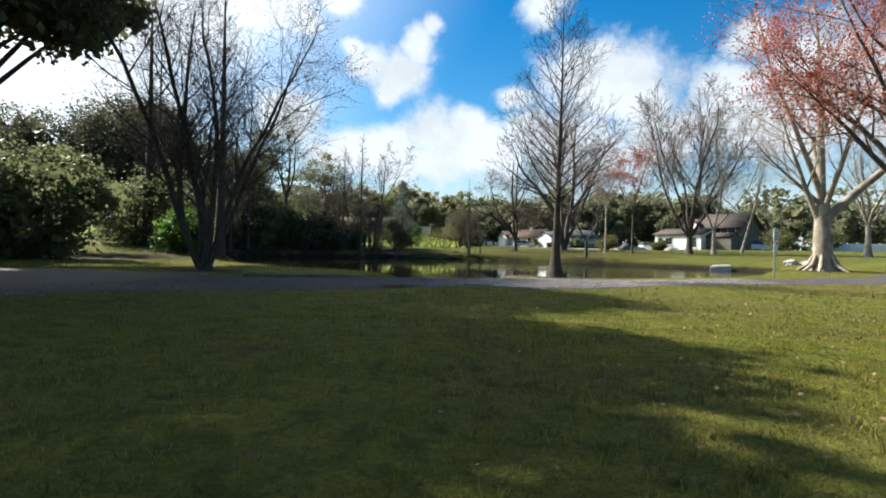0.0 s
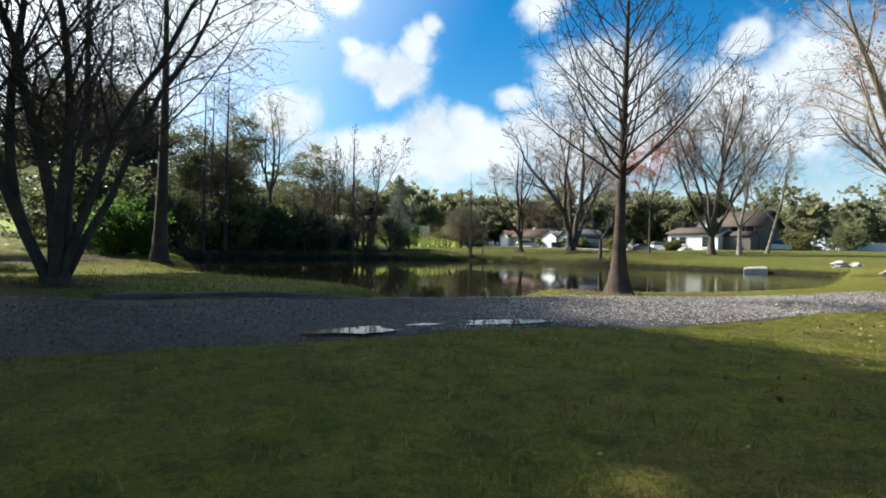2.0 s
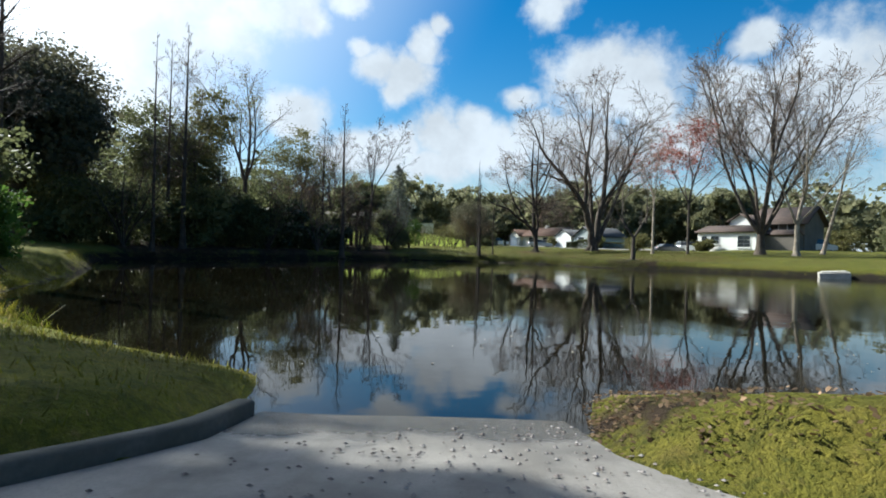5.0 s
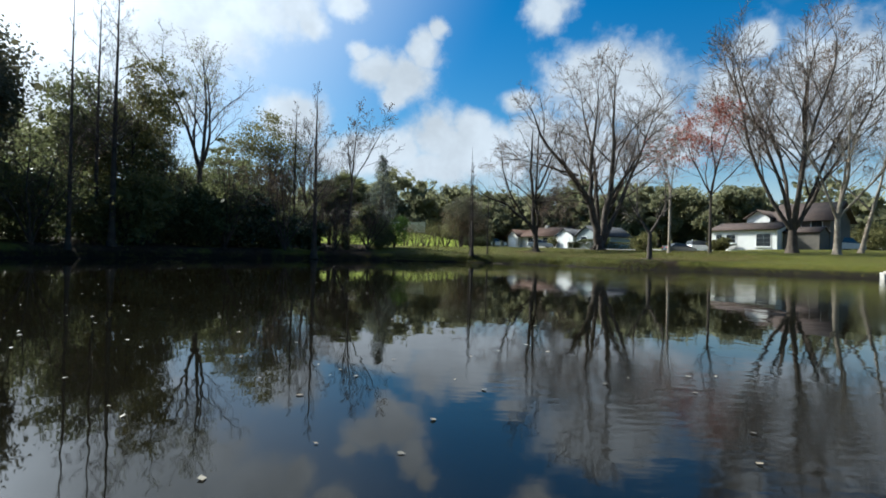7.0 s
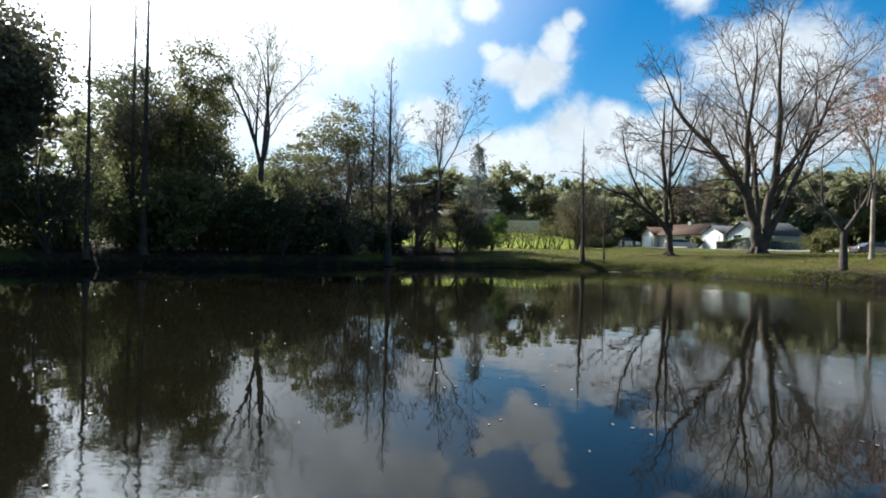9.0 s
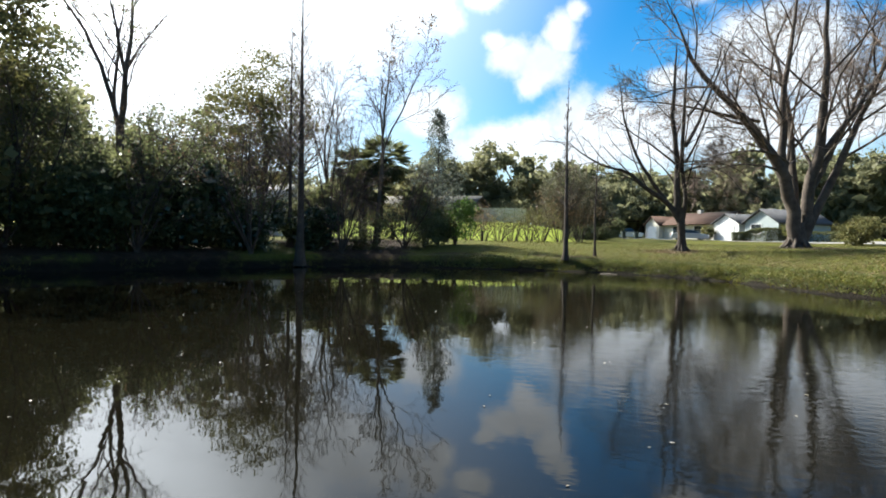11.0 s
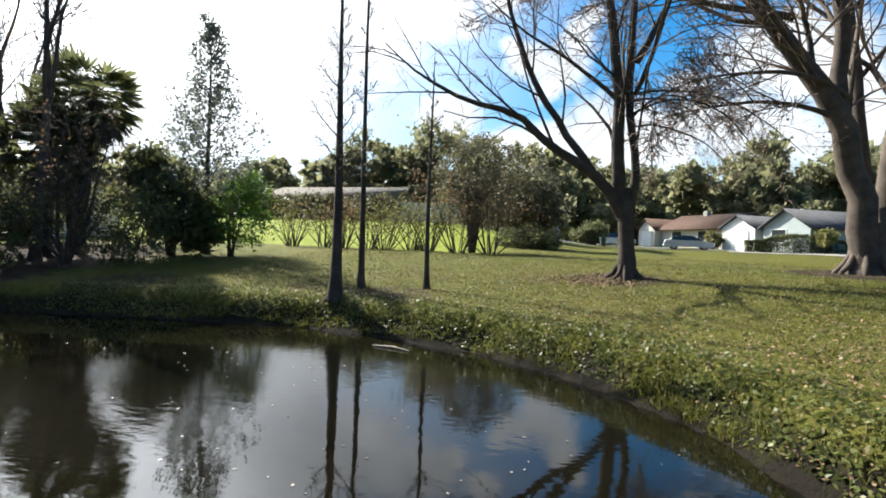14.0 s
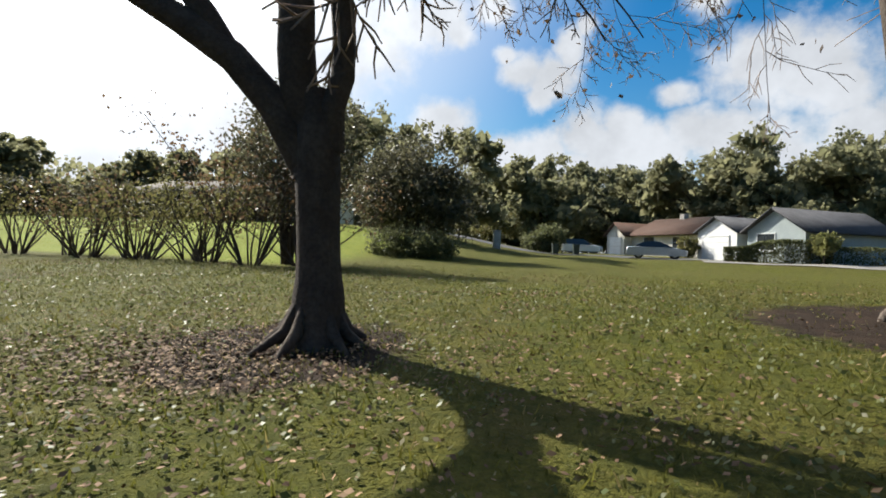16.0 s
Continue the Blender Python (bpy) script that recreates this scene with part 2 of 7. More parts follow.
def water_material():
    m, n, s = material("pond_water")
    pos = n.add("ShaderNodeNewGeometry").outputs["Position"]
    s.inputs["Base Color"].default_value = (0.0045, 0.004, 0.0022, 1)
    s.inputs["IOR"].default_value = 1.33
    s.inputs["Specular IOR Level"].default_value = 0.5
    a = n.noise(1.1, 3, 0.55, n.vmath("MULTIPLY", pos, (1.0, 0.8, 1)))
    b = n.noise(7.0, 2, 0.5, n.vmath("MULTIPLY", pos, (0.7, 1.4, 1)))
    # the breeze ruffles the eastern side
    east = n.math("MULTIPLY", n.math("SUBTRACT", n.add("ShaderNodeSeparateXYZ", {0: pos}).outputs[0], 3.0), 0.022)
    gust = n.ramp(n.math("ADD", n.noise(0.12, 2, 0.5, pos), east), 0.46, 0.68)
    link(n, n.ramp(gust, 0, 1, 0.022, 0.075), s.inputs["Roughness"])
    h = n.math("ADD", n.math("MULTIPLY", a, 0.34), n.math("MULTIPLY", n.math("MULTIPLY", b, gust), 0.22))
    bump(n, s, h, 0.42, 0.03)
    return m


LAWN = ground_material()
WATER = water_material()


def gravel_material():
    """Grit and dirt between the stones, with reddish dirt in patches, darker and glossy where puddles soak it; the
    western part is darkened to stand in for tree shade.
    """
    m, n, s = material("gravel_bed")
    pos = n.add("ShaderNodeNewGeometry").outputs["Position"]
    grit = n.noise(42, 5, 0.7, pos)
    col = n.mix(n.ramp(n.noise(1.2, 5, 0.6, pos), 0.3, 0.7), (0.055, 0.048, 0.046), (0.092, 0.08, 0.074))
    col = n.mix(n.ramp(n.noise(0.9, 5, 0.65, n.vmath("ADD", pos, (4.0, 2.0, 0.0))), 0.5, 0.68, 0.0, 0.75), col, (0.075, 0.042, 0.028))
    col = n.mix(n.ramp(grit, 0.35, 0.7, 0.0, 0.7), col, (0.035, 0.03, 0.028))
    col = n.mix(n.ramp(n.noise(75, 3, 0.6, n.vmath("ADD", pos, (1.0, 7.0, 0.0))), 0.58, 0.72, 0.0, 0.6), col, (0.22, 0.195, 0.18))
    at = n.add("ShaderNodeAttribute")
    at.attribute_name = "wet_or_shade"
    wet_or_shade = n.ramp(n.math("ADD", at.outputs["Fac"], n.math("MULTIPLY", n.math("SUBTRACT", n.noise(5.0, 5, 0.7, pos), 0.5), 0.8)), 0.3, 0.6)
    col = n.mix(n.math("MULTIPLY", wet_or_shade, 0.88), col, (0.018, 0.016, 0.015))
    link(n, col, s.inputs["Base Color"])
    link(n, n.ramp(wet_or_shade, 0, 1, 0.95, 0.7), s.inputs["Roughness"])
    s.inputs["Specular IOR Level"].default_value = 0.15
    bump(n, s, grit, 0.8, 0.02)
    return m


GRAVEL_BED = gravel_material()


def pebble_material():
    """Loose stones, each its own tone; coloured darker on the western part of the drive to stand in for tree shade."""
    m, n, s = material("pebbles")
    pos = n.add("ShaderNodeNewGeometry").outputs["Position"]
    rnd = n.add("ShaderNodeNewGeometry").outputs["Random Per Island"]
    col = n.mix(n.ramp(rnd, 0.0, 0.7), (0.17, 0.145, 0.135), (0.37, 0.33, 0.315))
    col = n.mix(n.ramp(rnd, 0.8, 1.0), col, (0.50, 0.46, 0.44))
    col = n.mix(n.ramp(n.noise(30, 3, 0.6, pos), 0.4, 0.7, 0.0, 0.5), col, (0.12, 0.085, 0.07))
    # tree shade over the western drive is painted into the stones
    x_ = n.add("ShaderNodeSeparateXYZ", {0: pos}).outputs[0]
    west_shade = n.ramp(n.math("ADD", x_, n.math("MULTIPLY", n.noise(1.1, 4, 0.6, pos), 2.0)), 0.0, 2.6, 0.75, 0.0)
    col = n.mix(west_shade, col, (0.045, 0.039, 0.036))
    link(n, col, s.inputs["Base Color"])
    s.inputs["Roughness"].default_value = 0.85
    s.inputs["Specular IOR Level"].default_value = 0.2
    return m


PEBBLE = pebble_material()
CONCRETE = simple("worn_concrete", (0.30, 0.28, 0.25), (0.19, 0.175, 0.155), 1.1, 0.75, 0.25, fine=30)
KERB = simple("mossy_concrete", (0.13, 0.12, 0.10), (0.07, 0.068, 0.055), 2.1, 0.85, 0.3, fine=30)


def ramp_material():
    """Broom-finished concrete with dark stains, dirt in streaks down the slope and a foot wetted by the pond."""
    m, n, s = material("ramp_concrete")
    pos = n.add("ShaderNodeNewGeometry").outputs["Position"]
    stain = n.ramp(n.noise(1.0, 6, 0.65, pos), 0.42, 0.66)
    streak = n.ramp(n.noise(2.2, 5, 0.6, n.vmath("MULTIPLY", pos, (2.2, 0.35, 1))), 0.45, 0.72)
    grit = n.noise(60, 3, 0.7, pos)
    col = n.mix(stain, (0.185, 0.17, 0.155), (0.082, 0.076, 0.07))
    col = n.mix(n.math("MULTIPLY", streak, 0.6), col, (0.10, 0.088, 0.075))
    col = n.mix(n.ramp(grit, 0.4, 0.72, 0.0, 0.6), col, (0.12, 0.11, 0.10))
    sep = n.add("ShaderNodeSeparateXYZ", {0: pos}).outputs[1]
    # on the ramp this is only the wetted foot
    wet_or_shade = n.ramp(n.math("ADD", sep, n.math("MULTIPLY", n.noise(1.6, 5, 0.65, pos), 1.3)), 17.4, 17.9)
    col = n.mix(n.math("MULTIPLY", wet_or_shade, 0.72), col, (0.045, 0.04, 0.033))
    link(n, col, s.inputs["Base Color"])
    link(n, n.ramp(wet_or_shade, 0, 1, 0.85, 0.25), s.inputs["Roughness"])
    bump(n, s, n.math("ADD", grit, n.noise(11, 4, 0.6, pos)), 0.35, 0.012)
    return m


RAMP_CONCRETE = ramp_material()
ROOF_DARK = simple("dark_brown_shingles", (0.085, 0.06, 0.05), (0.055, 0.042, 0.037), 1.3, 0.9, 0.5, fine=9, dist=0.03)
# siding coloured dark to stand in for shade on these walls
WALL_SHADED = simple("shade_dark_siding", (0.16, 0.14, 0.12), (0.11, 0.10, 0.088), 0.8, 0.85, 0.1, fine=20)
BARK_DARK = simple("dark_bark", (0.045, 0.034, 0.027), (0.085, 0.066, 0.052), 2.5, 0.9, 0.8, fine=22, dist=0.03)
BARK_GREY = simple("grey_bark", (0.060, 0.047, 0.038), (0.12, 0.096, 0.077), 2.5, 0.9, 0.8, fine=24, dist=0.03)
BARK_RED = simple("reddish_fibrous_bark", (0.042, 0.031, 0.024), (0.095, 0.070, 0.052), 3.5, 0.9, 0.9, fine=30, dist=0.03)
BARK_PALE = simple("pale_bark", (0.38, 0.32, 0.25), (0.17, 0.13, 0.095), 2.0, 0.85, 0.5, fine=14, dist=0.02)
TWIG_DARK = simple("dark_twigs", (0.075, 0.055, 0.045), (0.12, 0.09, 0.075), 3, 0.9, 0)
TWIG_TAN = simple("tan_twigs", (0.19, 0.14, 0.11), (0.28, 0.21, 0.165), 3, 0.9, 0)
TWIG_PALE = simple("pale_twigs", (0.34, 0.29, 0.23), (0.24, 0.19, 0.15), 3, 0.9, 0)
OAK_LEAF = leafy("live_oak_leaves", (0.085, 0.096, 0.042), (0.13, 0.138, 0.06), (0.175, 0.178, 0.088), 0.5, 0.58, 0.2)
DOME_LEAF = leafy("dull_oak_leaves", (0.068, 0.066, 0.038), (0.10, 0.095, 0.055), (0.14, 0.125, 0.078), 0.5, 0.5, 0.25)
# paler than near oaks: veil over distant crowns is put into the colour
FAR_LEAF = leafy("veiled_far_oak_leaves", (0.17, 0.172, 0.092), (0.215, 0.21, 0.115), (0.26, 0.248, 0.14), 0.6, 0.6)
WEED_LEAF = leafy("green_weeds", (0.075, 0.095, 0.02), (0.12, 0.13, 0.035), (0.19, 0.16, 0.07), 0.5, 0.4, 0.3)
OLIVE_LEAF = leafy("olive_leaves", (0.10, 0.10, 0.036), (0.15, 0.14, 0.052), (0.20, 0.17, 0.075), 0.6, 0.46)
GLOSSY_LEAF = leafy("glossy_broad_leaves", (0.055, 0.07, 0.034), (0.08, 0.095, 0.045), (0.11, 0.12, 0.06), 0.2, 0.4, 0.7)
BRIGHT_LEAF = leafy("fresh_leaves", (0.06, 0.12, 0.02), (0.10, 0.17, 0.03), (0.16, 0.2, 0.05))
RED_LEAF = leafy("red_maple_leaves", (0.33, 0.085, 0.06), (0.42, 0.14, 0.10), (0.42, 0.24, 0.19))
BROWN_LEAF = leafy("withered_leaves", (0.12, 0.075, 0.04), (0.18, 0.12, 0.07), (0.09, 0.06, 0.035))
YELLOW_LEAF = leafy("budding_leaves", (0.20, 0.21, 0.07), (0.26, 0.25, 0.10), (0.17, 0.17, 0.06))
PINE_LEAF = leafy("conifer_needles", (0.09, 0.105, 0.085), (0.12, 0.135, 0.11), (0.16, 0.17, 0.14))
BLADE = blade_material()
LITTER = simple("fallen_leaves", (0.23, 0.15, 0.085), (0.12, 0.07, 0.04), 4, 0.8, 0, spread=0.55)
FLECK = simple("floating_leaves", (0.22, 0.20, 0.155), (0.17, 0.12, 0.07), 6, 0.6, 0, spread=0.4)
STONE = simple("pale_stone", (0.42, 0.40, 0.36), (0.28, 0.26, 0.23), 2.2, 0.85, 0.5, fine=20)
WALL_WHITE = simple("white_stucco", (0.80, 0.79, 0.76), (0.72, 0.71, 0.68), 0.8, 0.85, 0.1, fine=20)
WALL_CREAM = simple("cream_stucco", (0.62, 0.58, 0.50), (0.55, 0.51, 0.44), 0.8, 0.85, 0.1, fine=20)
WALL_GREY = simple("grey_green_stucco", (0.36, 0.40, 0.40), (0.31, 0.35, 0.35), 0.8, 0.85, 0.1, fine=20)
TRIM_WHITE = simple("white_trim", (0.78, 0.78, 0.76), (0.70, 0.70, 0.68), 1.5, 0.6, 0)
ROOF_BROWN = simple("brown_shingles", (0.075, 0.042, 0.03), (0.052, 0.031, 0.023), 1.3, 0.9, 0.5, fine=9, dist=0.03)
ROOF_PALE = simple("weathered_taupe_shingles", (0.095, 0.083, 0.072), (0.065, 0.057, 0.05), 1.3, 0.95, 0.5, fine=9, dist=0.03)
ROOF_GREY = simple("grey_shingles", (0.05, 0.05, 0.054), (0.075, 0.075, 0.08), 1.3, 0.9, 0.5, fine=9, dist=0.03)
ASPHALT = simple("asphalt", (0.07, 0.07, 0.075), (0.10, 0.10, 0.105), 0.6, 0.9, 0.4, fine=40)
RUBBER = simple("tyre_rubber", (0.02, 0.02, 0.02), (0.03, 0.03, 0.03), 6, 0.85, 0)
CHROME = simple("dull_steel", (0.45, 0.45, 0.46), (0.38, 0.38, 0.39), 4, 0.35, 0, metal=0.9)
PAINT_SILVER = simple("silver_car_paint", (0.42, 0.44, 0.47), (0.36, 0.38, 0.41), 1.5, 0.28, 0, metal=0.4)
PAINT_WHITE = simple("white_car_paint", (0.70, 0.71, 0.72), (0.62, 0.63, 0.64), 1.5, 0.3, 0)
PAINT_DARK = simple("dark_car_paint", (0.05, 0.055, 0.065), (0.035, 0.04, 0.045), 1.5, 0.25, 0)
LAMP_RED = simple("red_lens", (0.35, 0.02, 0.02), (0.25, 0.015, 0.015), 8, 0.3, 0)
SIGN_WHITE = simple("sign_white", (0.75, 0.76, 0.76), (0.66, 0.67, 0.67), 4, 0.5, 0)
INK = simple("dark_print", (0.05, 0.07, 0.06), (0.04, 0.05, 0.05), 6, 0.6, 0)
PLASTIC = simple("dark_bin_plastic", (0.03, 0.045, 0.035), (0.02, 0.03, 0.025), 3, 0.5, 0)


def glass_material():
    m, n, s = material("window_glass")
    s.inputs["Base Color"].default_value = (0.03, 0.035, 0.04, 1)
    s.inputs["Roughness"].default_value = 0.06
    return m


def puddle_material():
    m, n, s = material("puddle_water")
    s.inputs["Base Color"].default_value = (0.03, 0.027, 0.022, 1)
    s.inputs["Roughness"].default_value = 0.04
    s.inputs["IOR"].default_value = 1.33
    # the water thins out between the stones towards its rim
    pos = n.add("ShaderNodeNewGeometry").outputs["Position"]
    deep = n.add("ShaderNodeAttribute")
    deep.attribute_name = "depth"
    speck = n.math("ADD", n.math("MULTIPLY", n.noise(22, 4, 0.7, pos), 0.8), n.math("MULTIPLY", n.noise(70, 3, 0.6, pos), 0.5))
    fill = n.ramp(n.math("ADD", deep.outputs["Fac"], n.math("SUBTRACT", speck, 0.65)), 0.12, 0.42)
    clear = n.add("ShaderNodeBsdfTransparent")
    mx = n.add("ShaderNodeMixShader", {0: fill, 1: clear.outputs[0], 2: s.outputs[0]})
    link(n, mx.outputs[0], n.t.nodes["Material Output"].inputs["Surface"])
    return m


GLASS = glass_material()
PUDDLE = puddle_material()


# ---- meshes ----
def mesh_of(name, verts, quads, smooth=True, tris=None):
    """A mesh from arrays of points and of four (or three) corners."""
    me = bpy.data.meshes.new(name)
    verts, quads = np.asarray(verts, np.float32).reshape(-1, 3), np.asarray(quads, np.int32).reshape(-1, 4)
    tris = np.zeros((0, 3), np.int32) if tris is None else np.asarray(tris, np.int32).reshape(-1, 3)
    me.vertices.add(len(verts))
    me.vertices.foreach_set("co", verts.ravel())
    loops = np.concatenate([quads.ravel(), tris.ravel()])
    me.loops.add(len(loops))
    me.loops.foreach_set("vertex_index", loops)
    sizes = np.concatenate([np.full(len(quads), 4), np.full(len(tris), 3)]).astype(np.int32)
    me.polygons.add(len(sizes))
    me.polygons.foreach_set("loop_start", np.concatenate([[0], np.cumsum(sizes)[:-1]]).astype(np.int32))
    me.polygons.foreach_set("loop_total", sizes)
    me.polygons.foreach_set("use_smooth", np.full(len(sizes), smooth))
    me.update(calc_edges=True)
    return me


class Shape:
    """Collects points and quads of one mesh."""

    def __init__(self):
        self.v, self.q, self.n = [], [], 0

    def add(self, v, q):
        self.v.append(np.asarray(v, float).reshape(-1, 3))
        self.q.append(np.asarray(q, int).reshape(-1, 4) + self.n)
        self.n += len(self.v[-1])

    def tube(self, pts, radii, sides=5, cap=True):
        pts, radii = np.asarray(pts, float), np.asarray(radii, float)
        tan = np.gradient(pts, axis=0)
        tan /= np.linalg.norm(tan, axis=1, keepdims=True) + 1e-9
        ref = np.array([1.0, 0, 0]) if abs(tan[:, 0]).mean() < 0.8 else np.array([0, 1.0, 0])
        u = np.cross(tan, ref)
        u /= np.linalg.norm(u, axis=1, keepdims=True) + 1e-9
        w = np.cross(tan, u)
        a = np.arange(sides) * 2 * np.pi / sides
        ring = pts[:, None] + radii[:, None, None] * (np.cos(a)[None, :, None] * u[:, None] + np.sin(a)[None, :, None] * w[:, None])
        k = len(pts)
        i, j = np.meshgrid(np.arange(k - 1), np.arange(sides), indexing="ij")
        j2 = (j + 1) % sides
        q = np.stack([i * sides + j, i * sides + j2, (i + 1) * sides + j2, (i + 1) * sides + j], -1)
        self.add(ring, q)

    def tubes(self, lines, radii, sides=3):
        """Many tubes at once: lines (m, n, 3), radii (m, n)."""
        m, n = lines.shape[:2]
        tan = np.gradient(lines, axis=1)
        tan /= np.linalg.norm(tan, axis=2, keepdims=True) + 1e-9
        ref = np.where(np.abs(tan[..., :1]).mean(1, keepdims=True) < 0.8, np.array([1.0, 0, 0]), np.array([0, 1.0, 0]))
        u = np.cross(tan, np.broadcast_to(ref, tan.shape))
        u /= np.linalg.norm(u, axis=2, keepdims=True) + 1e-9
        w = np.cross(tan, u)
        a = np.arange(sides) * 2 * np.pi / sides
        ring = lines[:, :, None] + radii[:, :, None, None] * (np.cos(a)[:, None] * u[:, :, None] + np.sin(a)[:, None] * w[:, :, None])
        t, i, j = np.meshgrid(np.arange(m), np.arange(n - 1), np.arange(sides), indexing="ij")
        o, j2 = t * n * sides, (j + 1) % sides
        self.add(ring, np.stack([o + i * sides + j, o + i * sides + j2, o + (i + 1) * sides + j2, o + (i + 1) * sides + j], -1))

    def box(self, x0, y0, z0, x1, y1, z1):
        v = [(x, y, z) for z in (z0, z1) for x, y in ((x0, y0), (x1, y0), (x1, y1), (x0, y1))]
        self.add(v, [(3, 2, 1, 0), (4, 5, 6, 7), (0, 1, 5, 4), (1, 2, 6, 5), (2, 3, 7, 6), (3, 0, 4, 7)])

    def leaves(self, pos, size, rng, flat=0.0):
        """One small four-cornered leaf at each place, turned at random; flat: 1 lies level."""
        m = len(pos)
        n = rng.normal(size=(m, 3))
        n[:, 2] += flat * 6 * np.sign(n[:, 2] + 1e-6)
        n /= np.linalg.norm(n, axis=1, keepdims=True)
        r = rng.normal(size=(m, 3))
        u = np.cross(n, r)
        u /= np.linalg.norm(u, axis=1, keepdims=True) + 1e-9
        w = np.cross(n, u)
        s = (size * rng.uniform(0.6, 1.3, m))[:, None]
        u, w = u * s * 0.5, w * s * 0.32
        v = np.stack([pos - u, pos + w - 0.1 * u, pos + u, pos - w - 0.1 * u], 1)
        self.add(v, np.arange(4 * m).reshape(m, 4))

    def mesh(self, name, smooth=True):
        return mesh_of(name, np.concatenate(self.v), np.concatenate(self.q), smooth)


def part(name, data, mat, parent=None, label=""):
    """One mesh object under a thing or under a part. data: a Shape, a bmesh or a mesh."""
    if isinstance(data, Shape):
        data = data.mesh(name)
    elif isinstance(data, bmesh.types.BMesh):
        bm, data = data, bpy.data.meshes.new(name)
        bm.to_mesh(data)
        bm.free()
    if mat and not data.materials:
        data.materials.append(mat)
    ob = new(name, data)
    ob.parent = parent
    return tagged(ob, label)


def boxes(*specs, bevel=0.0):
    """A bmesh of boxes (x0, y0, z0, x1, y1, z1), with bevelled edges."""
    bm = bmesh.new()
    for x0, y0, z0, x1, y1, z1 in specs:
        m = Matrix.Translation(((x0 + x1) / 2, (y0 + y1) / 2, (z0 + z1) / 2)) @ Matrix.Diagonal((x1 - x0, y1 - y0, z1 - z0, 1))
        bmesh.ops.create_cube(bm, size=1, matrix=m)
    if bevel:
        bmesh.ops.bevel(bm, geom=list(bm.edges), offset=bevel, segments=1, affect="EDGES")
    return bm


def empty(name, m, label, category, group=""):
    ob = new(name)
    ob.matrix_world = m
    ob.empty_display_size = 0.3
    return tagged(ob, label, category, group)


# ---- ground ----
SHORE = [(-0.7, 17.7), (0.9, 17.7), (1.6, 18.3), (3.4, 18.4), (5.4, 19.3), (9, 21.5), (14, 26), (20, 33), (25.5, 40), (28.5, 45), (27, 50), (23, 54),
         (19, 57.4), (15.8, 58.9), (13.2, 61.2), (12.2, 63.4), (11.1, 66.2), (10.2, 67.5), (8.9, 68.8), (6.8, 70), (3.5, 70.8), (1, 70.6), (-1, 70.2), (-5, 69.3),
         (-9.5, 66.5), (-13, 61.5), (-16.5, 55.5), (-19.2, 51), (-20.5, 46), (-17.5, 40), (-13.5, 34), (-10.5, 28), (-8.4, 24), (-6, 21.6), (-3.6, 19.9), (-1.3, 18.6)]


def smooth_loop(pts, per=5):
    p = np.array(pts, float)
    t = np.linspace(0, 1, per, endpoint=False)[:, None]
    out = []
    for i in range(len(p)):
        a, b, c, d = p[i - 1], p[i], p[(i + 1) % len(p)], p[(i + 2) % len(p)]
        out.append(0.5 * (2 * b + (c - a) * t + (2 * a - 5 * b + 4 * c - d) * t**2 + (3 * b - a - 3 * c + d) * t**3))
    return np.concatenate(out)


LOOP = smooth_loop(SHORE)


def shore_distance(x, y):
    """Metres from the waterline, minus inside the pond."""
    x, y = np.asarray(x, float), np.asarray(y, float)
    best, inside = np.full(x.shape, 1e9), np.zeros(x.shape, bool)
    for (ax, ay), (bx, by) in zip(LOOP, np.roll(LOOP, -1, 0)):
        ex, ey = bx - ax, by - ay
        k = np.clip(((x - ax) * ex + (y - ay) * ey) / (ex * ex + ey * ey), 0, 1)
        best = np.minimum(best, np.hypot(x - ax - k * ex, y - ay - k * ey))
        inside ^= ((ay > y) != (by > y)) & (x < ax + (y - ay) * ex / (ey if abs(ey) > 1e-9 else 1e-9))
    return np.where(inside, -best, best)


def step(a, b, v):
    k = np.clip((v - a) / (b - a), 0, 1)
    return k * k * (3 - 2 * k)


def wave(x, y, s, seed=0.0):
    """Cheap rolling unevenness, about -1 to 1."""
    return (np.sin(x * s + 1.3 * np.sin(y * s * 0.7 + seed) + seed) + np.sin(y * s * 1.1 + 1.7 * np.sin(x * s * 0.6 - seed))) * 0.5


RAMP_SIDES = ([13.4, 14.15, 14.85, 15.3, 15.95, 16.4, 16.85, 18.6], [-2.95, -2.5, -2.1, -1.84, -1.45, -1.2, -1.0, -0.95], [2.2, 2.3, 2.4, 2.3, 1.9, 1.5, 1.2, 1.0])


def ramp_half(y):
    """The boat ramp's left and right sides at y: it narrows towards the water."""
    return np.interp(y, RAMP_SIDES[0], RAMP_SIDES[1]), np.interp(y, RAMP_SIDES[0], RAMP_SIDES[2])


def ramp_near(x):
    """Where the ramp's slab begins: a line askew across the drive's edge."""
    return np.interp(x, [-3.2, -1.75, -0.2, 1.0, 2.3], [13.1, 13.45, 13.9, 14.35, 14.95])


